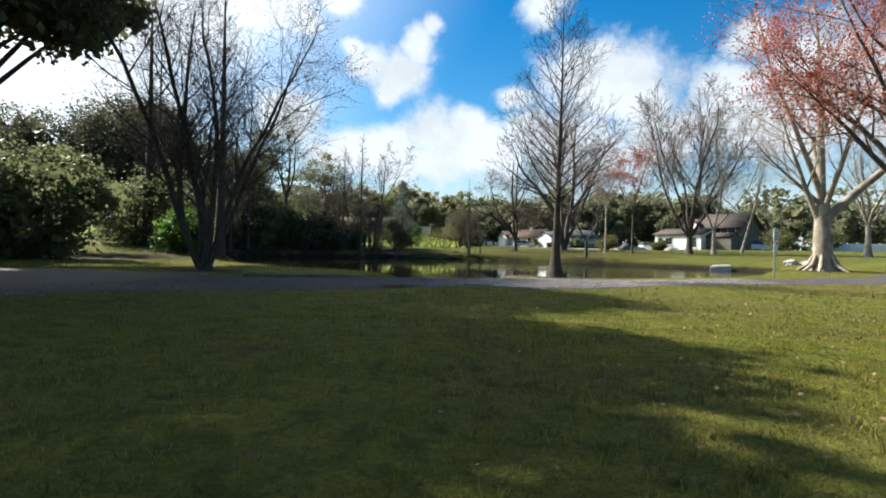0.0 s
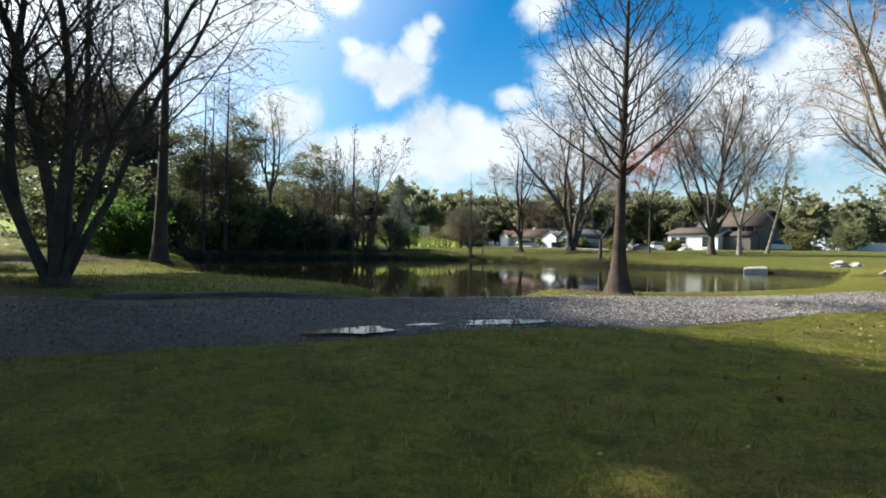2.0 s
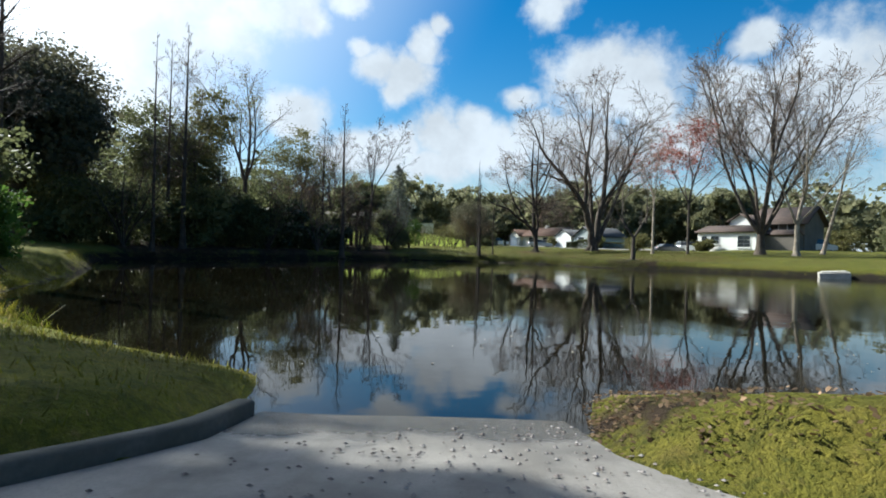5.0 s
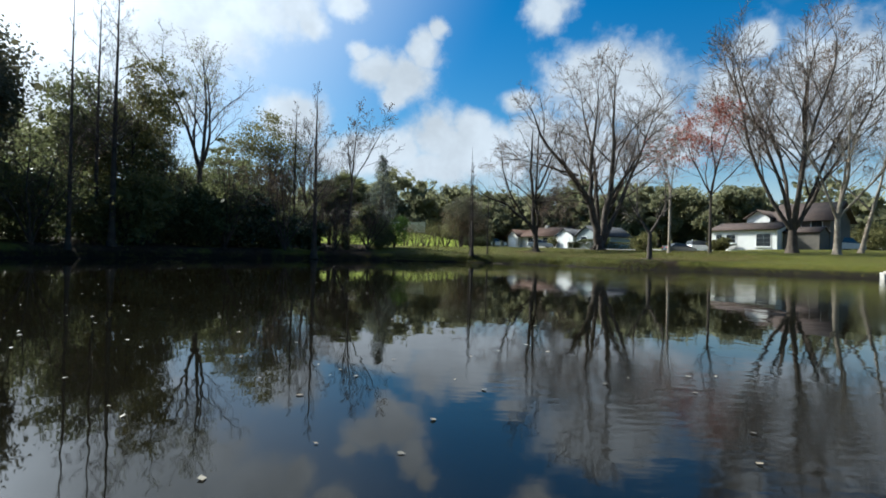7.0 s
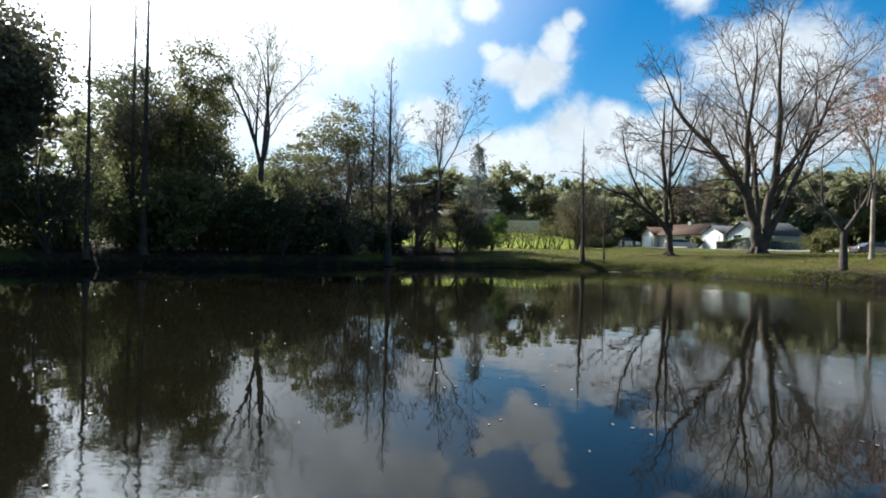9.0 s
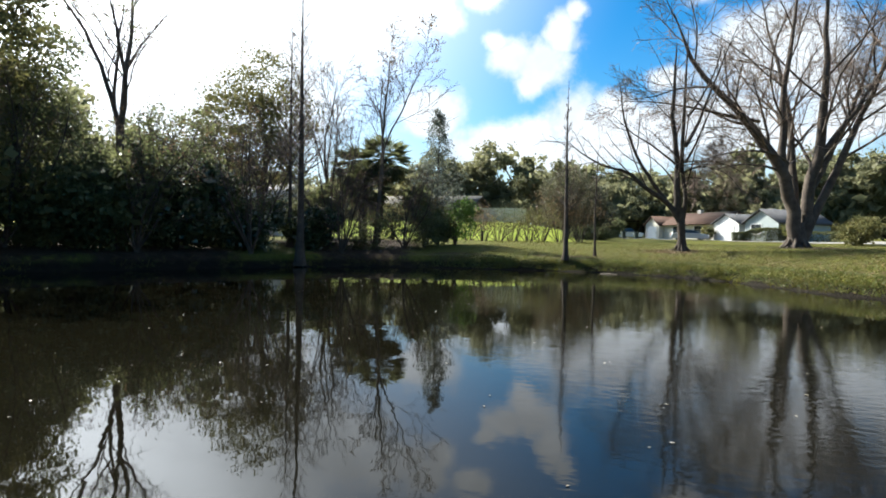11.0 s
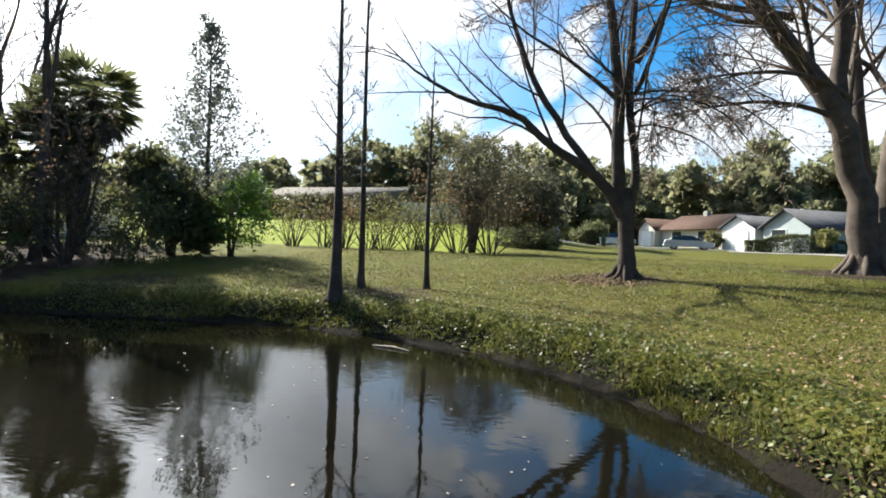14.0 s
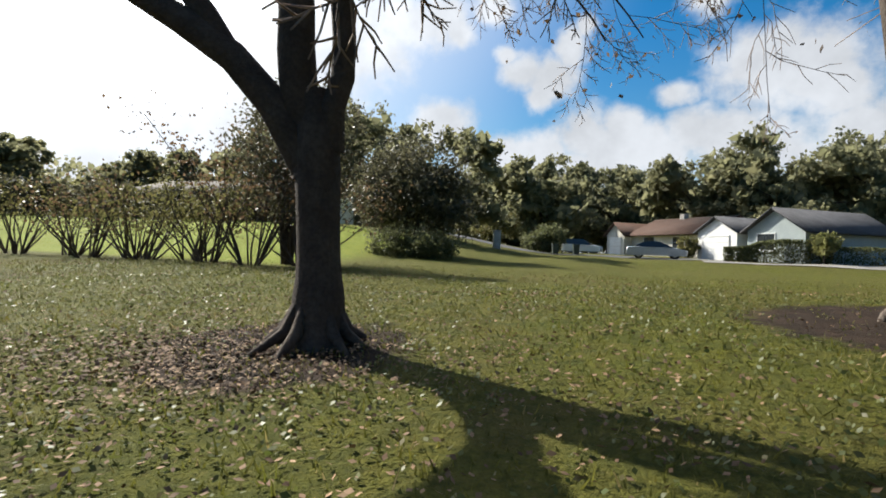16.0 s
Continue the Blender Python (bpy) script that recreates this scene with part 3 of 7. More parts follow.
def ground_z(x, y, cut=True):
    x, y = np.asarray(x, float), np.asarray(y, float)
    d = shore_distance(x, y)
    near = 1 - step(24, 34, y + 0.0 * x)
    low = 0.48 * step(-0.4, 1.9, d) + 0.035 * wave(x, y, 0.8, 1.0) * step(0.5, 3, d)
    steep = 0.66 * step(-0.1, 0.72, d + 0.10 * wave(x, y, 2.1)) + 0.085 * np.clip(d - 0.6, 0, 10) + 0.019 * np.clip(d - 10.6, 0, 60) + 0.04 * wave(x, y, 0.9, 2.0) * step(0.5, 3, d)
    z = near * low + (1 - near) * steep
    z = np.where(d < 0, np.maximum(-0.7, 0.45 * d) + z, z)
    # the field beyond the shrubs rises, and so does the street side
    z = z + 2.0 * step(87, 106, y) * (1 - step(-6, 10, x)) * (1 - step(130, 160, y)) - 0.4 * step(88, 98, y) * (1 - step(106, 113, y)) * step(10, 17, x) + 0.4 * step(30, 46, x) * step(60, 90, y)
    # the concrete boat ramp goes down into the water
    if not cut:
        return z
    a, b = ramp_half(y)
    on = step(-0.5, 0.0, np.minimum(x - a, b - x)) * step(-0.5, 0.1, y - ramp_near(x)) * (1 - step(19.5, 20.5, y))
    z = z * (1 - on) + on * (0.42 - 0.115 * np.maximum(y - 14.0, 0) - 0.05)
    return z


def spaced(marks):
    """Coordinates from rows of (start, end, step)."""
    return np.concatenate([np.arange(a, b, s) for a, b, s in marks] + [[marks[-1][1]]])


def build_ground():
    xs = spaced([(-1500, -300, 200), (-300, -80, 20), (-80, -30, 3), (-30, -12, 0.8), (-12, 22, 0.34), (22, 45, 0.8), (45, 90, 3), (90, 300, 20), (300, 1500, 200)])
    ys = spaced([(-400, -60, 60), (-60, -6, 4), (-6, 24, 0.34), (24, 58, 0.7), (58, 90, 0.34), (92, 130, 1.5), (130, 300, 12), (300, 2500, 200)])
    gx, gy = np.meshgrid(xs, ys)
    z = ground_z(gx, gy)
    nx = len(xs)
    i, j = np.meshgrid(np.arange(len(ys) - 1), np.arange(nx - 1), indexing="ij")
    q = np.stack([i * nx + j, i * nx + j + 1, (i + 1) * nx + j + 1, (i + 1) * nx + j], -1)
    me = mesh_of("ground", np.stack([gx, gy, z], -1), q)
    # bare soil: on the bank's face, under trees and beside the ramp; painted shade on the left bank
    d = shore_distance(gx, gy)
    soil = 0.9 * ((d < -0.05) | ((d < 0.15) & (gy > 40)))
    for cx, cy, r, k in SOIL_AND_SHADE:
        soil = np.maximum(soil, k * (1 - step(0.35, 1.0, np.hypot(gx - cx, (gy - cy)) / r)))
    at = me.attributes.new("soil", "FLOAT", "POINT")
    at.data.foreach_set("value", soil.ravel().astype(np.float32))
    at = me.attributes.new("backlit_field", "FLOAT", "POINT")
    at.data.foreach_set("value", (step(87.0, 88.5, gy) * (1 - step(1.5, 5, gx)) * (1 - step(104, 108, gy))).ravel().astype(np.float32))
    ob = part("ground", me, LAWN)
    tagged(ob, "winter lawn with worn brown patches round the pond", "ground", kind="structure")


# the first four patches put the left bank's thicket shade into the colour
SOIL_AND_SHADE = [(-16, 62, 6, 0.85), (-8.5, 70, 5, 0.75), (-3, 71.6, 3, 0.55), (-20, 52, 6, 0.85), (1.6, 17.4, 0.8, 0.65), (2.2, 15.3, 0.9, 0.6), (-4.3, 13.3, 1.0, 0.7), (-2.6, 13.5, 0.8, 0.7), (-6.5, 14.6, 1.6, 0.7), (10.1, 76.5, 2.2, 0.8), (18.2, 79.2, 4.6, 1.0), (4.2, 72.6, 2.6, 0.55), (16.1, 60.2, 3.2, 0.9), (3.4, 16.0, 0.9, 0.7), (-14, 24, 7, 0.6), (-22, 58, 9, 0.9), (-11, 74, 8, 0.8), (20, 29, 4, 0.5)]
build_ground()

bm = bmesh.new()
wv = [bm.verts.new((x, y, 0.0)) for x, y in ((-32, 14), (40, 14), (40, 80), (-32, 80))]
bm.faces.new(wv)
tagged(part("pond_water", bm, WATER), "still dark pond water mirroring trees and sky", "pond", kind="structure")

NEAR_EDGE = ([-60, -12, -5.4, -3.7, -1.9, 0, 5, 15, 45, 125], [-16, 3.4, 6.9, 8.5, 9.4, 10.3, 12.8, 18.0, 34, 78])
FAR_EDGE = ([-60, -20, -12, -7.3, -4, -3.0, -1.75, -0.2, 1.0, 2.1, 3.1, 4.8, 10.7, 22, 45, 125], [-6, 11, 13.6, 13.0, 13.0, 13.18, 13.47, 13.92, 14.37, 14.86, 15.0, 15.65, 18.6, 26.9, 42, 86])


# puddles in the drive: centre, half length and width, turn
PUDDLES = ((-0.78, 10.2, 0.44, 0.2, 24), (0.64, 11.05, 0.6, 0.19, 22), (-0.2, 10.62, 0.2, 0.05, 24))


def build_drive():
    xs = np.concatenate([np.arange(-60, -12, 1.0), np.arange(-12, 16, 0.2), np.arange(16, 125.1, 1.0)])
    ks = np.linspace(0, 1, 22)
    lo, hi = np.interp(xs, *NEAR_EDGE), np.interp(xs, *FAR_EDGE)
    lo, hi = lo + 0.13 * wave(xs, xs * 0, 2.7) + 0.05 * wave(xs, xs * 0, 9), hi + 0.1 * wave(xs, xs * 0, 2.2, 4)
    gx = np.repeat(xs[:, None], len(ks), 1)
    gy = lo[:, None] + (hi - lo)[:, None] * ks
    gz = ground_z(gx, gy, False) + 0.02 * np.minimum(1, 12 * ks * (1 - ks)) - 0.004 + 0.006 * wave(gx, gy, 6, 3)
    n = len(ks)
    i, j = np.meshgrid(np.arange(len(xs) - 1), np.arange(n - 1), indexing="ij")
    q = np.stack([i * n + j, (i + 1) * n + j, (i + 1) * n + j + 1, i * n + j + 1], -1)
    me = mesh_of("gravel_drive", np.stack([gx, gy, gz], -1), q)
    wet_or_shade = np.zeros(gx.shape)
    for px, py, a, b, tn in PUDDLES:
        c, sn = math.cos(radians(tn)), math.sin(radians(tn))
        u, w = (gx - px) * c + (gy - py) * sn, (gy - py) * c - (gx - px) * sn
        wet_or_shade = np.maximum(wet_or_shade, np.exp(-(u / (1.5 * a)) ** 2 - (w / (1.5 * b + 0.1)) ** 2))
    # besides the puddles' rims, the mask paints tree shade on the western drive
    wet_or_shade = np.maximum(wet_or_shade, 0.62 * (1 - step(-1.0, 2.2, gx + 0.2 * (gy - 11))))
    at = me.attributes.new("wet_or_shade", "FLOAT", "POINT")
    at.data.foreach_set("value", wet_or_shade.ravel().astype(np.float32))
    ob = part("gravel_drive", me, GRAVEL_BED)
    tagged(ob, "grey gravel drive with puddles beside the pond", "drive", kind="structure")


build_drive()


def build_ramp():
    vs = np.linspace(0, 1, 40)
    ks = np.linspace(0, 1, 24)
    a, b = ramp_half(13.9 + 6.3 * vs)
    gx = a[:, None] + (b - a)[:, None] * ks
    gy = ramp_near(gx) + (20.2 - ramp_near(gx)) * vs[:, None]
    a, b = ramp_half(gy)
    gx = a + (b - a) * ks
    gy = ramp_near(gx) + (20.2 - ramp_near(gx)) * vs[:, None]
    gz = np.where(gy < 14.0, 0.42, 0.42 - 0.115 * (gy - 14.0)) + 0.006 * wave(gx, gy, 3.0)
    gz = gz + (ground_z(gx, gy, False) + 0.008 - gz) * np.exp(-((gy - ramp_near(gx)) / 0.5) ** 2)
    n = len(ks)
    top = np.stack([gx, gy, gz], -1).reshape(-1, 3)
    i, j = np.meshgrid(np.arange(len(vs) - 1), np.arange(n - 1), indexing="ij")
    q = np.stack([i * n + j, i * n + j + 1, (i + 1) * n + j + 1, (i + 1) * n + j], -1)
    ob = part("boat_ramp", mesh_of("boat_ramp", top, q), RAMP_CONCRETE)
    tagged(ob, "worn pale concrete boat ramp sloping into the pond", "ramp", kind="structure")
    # low kerb along the ramp's left side
    s = Shape()
    cy = np.linspace(12.9, 17.6, 24)
    cx = ramp_half(cy)[0] - 0.1
    cx = cx - np.clip(14.3 - cy, 0, 9) ** 1.5 * 1.0
    cz = np.where(cy < 14.0, 0.42, 0.42 - 0.115 * (cy - 14.0)) + 0.03
    prof = [(-0.07, -0.2), (-0.07, 0.045), (-0.045, 0.065), (0.045, 0.065), (0.07, 0.045), (0.07, -0.2)]
    v = np.array([[(x + px, y, z + pz) for px, pz in prof] for x, y, z in zip(cx, cy, cz)])
    k = len(prof)
    i, j = np.meshgrid(np.arange(len(cy) - 1), np.arange(k - 1), indexing="ij")
    s.add(v, np.stack([i * k + j, (i + 1) * k + j, (i + 1) * k + j + 1, i * k + j + 1], -1))
    tagged(part("ramp_kerb", s, KERB), "low weathered concrete kerb beside the boat ramp", "kerb", kind="structure")


build_ramp()


# ---- trees ----
def unit(v):
    v = np.asarray(v, float)
    return v / (np.linalg.norm(v) + 1e-12)


def limb_line(rng, p, d, length, n, wobble, lift):
    """A wandering line of n points from p in the direction d; lift bends it upwards (minus: down)."""
    pts, p, d = [np.array(p, float)], np.array(p, float), unit(d)
    for _ in range(n - 1):
        d = unit(d + rng.normal(size=3) * wobble + np.array([0, 0, lift]))
        p = p + d * length / (n - 1)
        pts.append(p)
    return np.array(pts)


def norm(v):
    return v / (np.linalg.norm(v, axis=-1, keepdims=True) + 1e-12)


def sprout(rng, lines, r0, spec, rmin):
    """Side branches of many lines (m, n, 3), level by level. spec rows: count, length (times the parent's), angle, lift,
    wobble, start. Returns for each level the lines and radii, and the tips of the last."""
    lines, r0 = np.asarray(lines, float), np.asarray(r0, float)
    levels = []
    for lv, (count, rel, angle, lift, wob, start) in enumerate(spec):
        m, n = lines.shape[:2]
        length = np.linalg.norm(np.diff(lines, axis=1), axis=2).sum(1)
        i = np.tile(np.arange(count), m)
        p = np.repeat(np.arange(m), count)
        c = len(p)
        k = start + (1 - start) * (i + rng.uniform(0.1, 0.9, c)) / count
        f = k * (n - 1)
        a = np.minimum(f.astype(int), n - 2)
        pa, pb = lines[p, a], lines[p, a + 1]
        base = pa + (pb - pa) * (f - a)[:, None]
        d = norm(pb - pa)
        ref = np.where(np.abs(d[:, 2:]) < 0.95, np.array([0, 0, 1.0]), np.array([1.0, 0, 0]))
        u = norm(np.cross(d, ref))
        w = np.cross(d, u)
        turn = np.repeat(rng.uniform(0, 6.28, m), count) + 2.4 * i + rng.uniform(-0.5, 0.5, c)
        ang = np.radians(angle * rng.uniform(0.75, 1.25, c))[:, None]
        d = d * np.cos(ang) + (u * np.cos(turn)[:, None] + w * np.sin(turn)[:, None]) * np.sin(ang)
        ln = length[p] * rel * (1.15 - 0.6 * k) * rng.uniform(0.6, 1.3, c)
        last = lv + 1 == len(spec)
        npt = 3 if last else 5
        pts, q = [base], base
        for _ in range(npt - 1):
            d = norm(d + rng.normal(size=d.shape) * wob + np.array([0, 0, lift]))
            q = q + d * (ln / (npt - 1))[:, None]
            pts.append(q)
        lines = np.stack(pts, 1)
        r0 = np.maximum(r0[p] * (1 - 0.75 * k) * 0.55, rmin)
        end = np.maximum(r0 * 0.3, rmin * 0.6)
        levels.append((lines, r0[:, None] + (end - r0)[:, None] * np.linspace(0, 1, npt)))
    return levels, np.concatenate([lines[:, -1], lines[:, -2]])


def rooted(shape, rng, r, n=6, length=1.2):
    """Buttress roots that run from the trunk's foot into the ground."""
    for i in range(n):
        a = i * 6.28 / n + rng.uniform(-0.3, 0.3)
        d = np.array([math.cos(a), math.sin(a), 0])
        ln = length * rng.uniform(0.6, 1.2)
        pts = [np.array([0, 0, r * 1.7]) + d * r * 0.6, np.array([0, 0, r * 0.55]) + d * r * 1.1, d * (r * 1.5 + ln * 0.3) + [0, 0, r * 0.12], d * (r * 1.5 + ln) + [0, 0, -0.12]]
        shape.tube(pts, np.array([0.10, 0.22, 0.13, 0.03]) * r, 6)


def plant(name, x, y, label, category="tree", group="", sink=0.04, turn=0.0):
    return empty(name, pose(x, y, float(ground_z(x, y)) - sink, 0, 0, turn), label, category, group)


def cypress(x, y, height, r, label, seed, clear=0.25, spread=0.22, bark=None, twig=None, density=1.0, detail=2, leaf=None, nleaf=0, lean=(0, 0), name="cypress_tree", droop=0.0, roots=True, twig_r=0.006, taper=0.9, swell=0.85, reach=3.2):
    """A straight leader with ascending limbs, longest below, bare in winter."""
    rng = np.random.default_rng(seed)
    bark, twig = bark or BARK_DARK, twig or TWIG_DARK
    tree = plant(name, x, y, label)
    n = 14
    line = np.array([[lean[0] * k * height + 0.03 * math.sin(5 * k + seed), lean[1] * k * height + 0.03 * math.sin(4 * k), k * height] for k in np.linspace(0, 1, n)])
    trunk = Shape()
    fine = np.linspace(0, 1, 26) ** 1.6
    dense = np.stack([np.interp(fine * (n - 1), np.arange(n), line[:, i]) for i in range(3)], 1)
    trunk.tube(dense, (r * (1 - fine) ** taper + 0.008) + swell * r * np.exp(-fine * height / (reach * r)), 12)
    if roots:
        rooted(trunk, rng, r * 1.15, 7, 1.2 * r)
    part("trunk", trunk, bark, tree)
    subs, rads = [], []
    count = int(34 * density)
    turn = rng.uniform(0, 6)
    for i in range(count):
        k = clear + (0.98 - clear) * ((i + rng.uniform(0, 0.8)) / count) ** 1.35
        turn += 2.4 + rng.uniform(-0.4, 0.4)
        p = np.array([np.interp(k * (n - 1), np.arange(n), line[:, j]) for j in range(3)])
        ln = height * spread * (1.08 - k) ** 0.8 * 1.25 * rng.uniform(0.65, 1.2)
        up = radians(28 + 22 * k - droop)
        d = (math.cos(turn) * math.cos(up), math.sin(turn) * math.cos(up), math.sin(up))
        sub = limb_line(rng, p, d, ln, 7, 0.07, 0.07)
        rr = max(0.27 * r * (1.05 - k), twig_r * 1.4)
        limb = Shape()
        limb.tube(sub, np.linspace(rr, twig_r, 7), 5)
        part("limb", limb, bark, tree)
        subs.append(sub)
        rads.append(rr * 0.7)
    levels, tips = sprout(rng, subs, rads, [(9, 0.42, 42, 0.06, 0.12, 0.2), (5, 0.48, 40, 0.03, 0.15, 0.15)][:detail], twig_r)
    crown = Shape()
    for ln_, rd_ in levels:
        crown.tubes(ln_, rd_, 3)
    tagged(part("crown", crown, twig, tree, "bare twigs"), kind="stuff")
    if nleaf:
        pts = tips[rng.integers(0, len(tips), nleaf)] + rng.normal(size=(nleaf, 3)) * 0.12
        lv = Shape()
        lv.leaves(pts, leaf[1], rng)
        part("foliage", lv, leaf[0], tree)
    return tree


def spreading(x, y, height, r, label, seed, fork=0.25, stems=4, open_=32, bark=None, twig=None, spec=None, leaf=None, nleaf=0, lean=(0, 0), name="sycamore_tree", roots=0.0, twig_r=0.012, leaf_zone=None, first=None, turn=0.0, multi=False):
    """A trunk that forks into rising limbs, which divide again and again; bare in winter."""
    rng = np.random.default_rng(seed)
    bark, twig = bark or BARK_GREY, twig or TWIG_TAN
    tree = plant(name, x, y, label, turn=turn)
    spec = spec or [(8, 0.46, 36, 0.05, 0.12, 0.22), (7, 0.48, 40, 0.03, 0.15, 0.15), (6, 0.5, 40, 0.02, 0.18, 0.1)]
    hf = height * fork
    trunk = Shape()
    ks = np.linspace(0, 1, 12) ** 1.5
    if not multi:
        line = np.stack([lean[0] * ks * hf, lean[1] * ks * hf, ks * hf], 1)
        trunk.tube(line, r * (1 - 0.22 * ks) + 0.7 * r * np.exp(-ks * hf / (1.5 * r)), 14)
        top = line[-1]
    else:
        top = np.array([0, 0, 0.15])
        trunk.tube([[0, 0, -0.1], [0, 0, 0.35 * r], [0, 0, 1.2 * r], [0, 0, 1.7 * r]], [1.55 * r, 1.3 * r, 1.0 * r, 0.5 * r], 16)
    if roots:
        rooted(trunk, rng, r * 1.1, 9, roots)
    part("trunk", trunk, bark, tree)
    subs, rads = [], []
    base = rng.uniform(0, 6)
    dirs = first or [(open_ * rng.uniform(0.5, 1.2) if i else 6, base + i * 6.28 / max(stems - 1, 1) + rng.uniform(-0.3, 0.3), rng.uniform(0.8, 1.05)) for i in range(stems)]
    for i, (ang, az, rel) in enumerate(dirs):
        a = radians(ang)
        d = (math.sin(a) * math.cos(az), math.sin(a) * math.sin(az), math.cos(a))
        ln = (height - top[2]) * rel / max(0.62, math.cos(a * 0.7))
        p = top - np.array([0, 0, 0.35 * r]) if not multi else top + np.array([math.cos(az), math.sin(az), 0]) * r * (0.75 if ang > 8 else 0.1)
        sub = limb_line(rng, p, d, ln, 12, 0.085, 0.022)
        rr = r * (0.62 if not multi else 0.5) * (1.0 if i == 0 else rng.uniform(0.6, 0.9))
        s = Shape()
        s.tube(sub, np.linspace(1, 0.06, 12) ** 0.85 * rr + 0.01, 9)
        part("limb", s, bark, tree)
        subs.append(sub)
        rads.append(rr * 0.85)
    bare_crown(rng, tree, subs, rads, spec, twig_r, bark, twig, leaf, nleaf, leaf_zone)
    return tree


def bare_crown(rng, tree, subs, rads, spec, twig_r, bark, twig, leaf=None, nleaf=0, leaf_zone=None):
    """The branches and twigs that spring from a tree's limbs, and the few leaves on them."""
    levels, tips = sprout(rng, subs, rads, spec, twig_r)
    big, crown = Shape(), Shape()
    big.tubes(*levels[0], 5)
    for ln_, rd_ in levels[1:]:
        crown.tubes(ln_, rd_, 3)
    tagged(part("branchwork", big, bark, tree), kind="stuff")
    tagged(part("crown", crown, twig, tree, "bare twigs"), kind="stuff")
    if nleaf:
        if leaf_zone is not None and leaf_zone(tips).any():
            tips = tips[leaf_zone(tips)]
        lv = Shape()
        lv.leaves(tips[rng.integers(0, len(tips), nleaf)] + rng.normal(size=(nleaf, 3)) * 0.17, leaf[1], rng)
        part("foliage", lv, leaf[0], tree)


def clumps(rng, blobs, n, size, tight=0.16, per=60):
    """Leaf places: in clumps on and in the given blobs (x, y, z, rx, ry, rz), with gaps between."""
    w = np.array([b[3] * b[4] + b[4] * b[5] for b in blobs], float)
    m = max(4, n // per)
    which = rng.choice(len(blobs), m, p=w / w.sum())
    b = np.array(blobs, float)[which]
    d = rng.normal(size=(m, 3))
    d /= np.linalg.norm(d, axis=1, keepdims=True)
    rad = rng.uniform(0.25, 1.0, m) ** 0.45
    c = b[:, :3] + d * b[:, 3:] * rad[:, None]
    ctr = np.repeat(c, per, 0)
    sc = np.repeat(b[:, 3:].mean(1), per)[:, None] * tight * rng.uniform(0.6, 1.5, (m * per, 1))
    return ctr + np.clip(rng.normal(size=ctr.shape), -2, 2) * sc * [1, 1, 0.7]


def evergreen(x, y, blobs, trunk_r, label, seed, n=9000, size=0.35, mat=None, name="oak_tree", stems=1, tight=0.16, category="tree", bark=None, per=60, core=True):
    """A leafy crown of clumps on branches that leave a trunk. blobs are measured from the foot."""
    rng = np.random.default_rng(seed)
    tree = plant(name, x, y, label, category)
    trunk = Shape()
    tz = max(b[2] for b in blobs)
    for s_ in range(stems):
        a = s_ * 6.28 / stems + seed
        off = np.array([math.cos(a), math.sin(a), 0]) * trunk_r * (1.2 if stems > 1 else 0)
        line = limb_line(rng, off + [0, 0, -0.1], (0.12 * math.cos(a), 0.12 * math.sin(a), 1), tz * 0.75, 8, 0.04, 0.03)
        trunk.tube(line, np.linspace(1.25, 0.35, 8) * trunk_r, 9)
        for b in blobs:
            q = line[rng.integers(3, 7)]
            c = np.array(b[:3])
            mid = (q + c) / 2 + [0, 0, 0.15 * b[5]]
            trunk.tube([q, mid, c], np.array([0.4, 0.25, 0.06]) * trunk_r, 6)
    part("trunk", trunk, bark or BARK_DARK, tree)
    lv = Shape()
    lv.leaves(clumps(rng, blobs, n, size, tight, per), size, rng)
    inner = [(b[0], b[1], b[2] - 0.1 * b[5], 0.72 * b[3], 0.72 * b[4], 0.72 * b[5]) for b in blobs]
    if core:
        lv.leaves(clumps(rng, inner, n // 5, size, 0.22, 20), size * 2.6, rng)
    part("crown", lv, mat or OAK_LEAF, tree)
    return tree


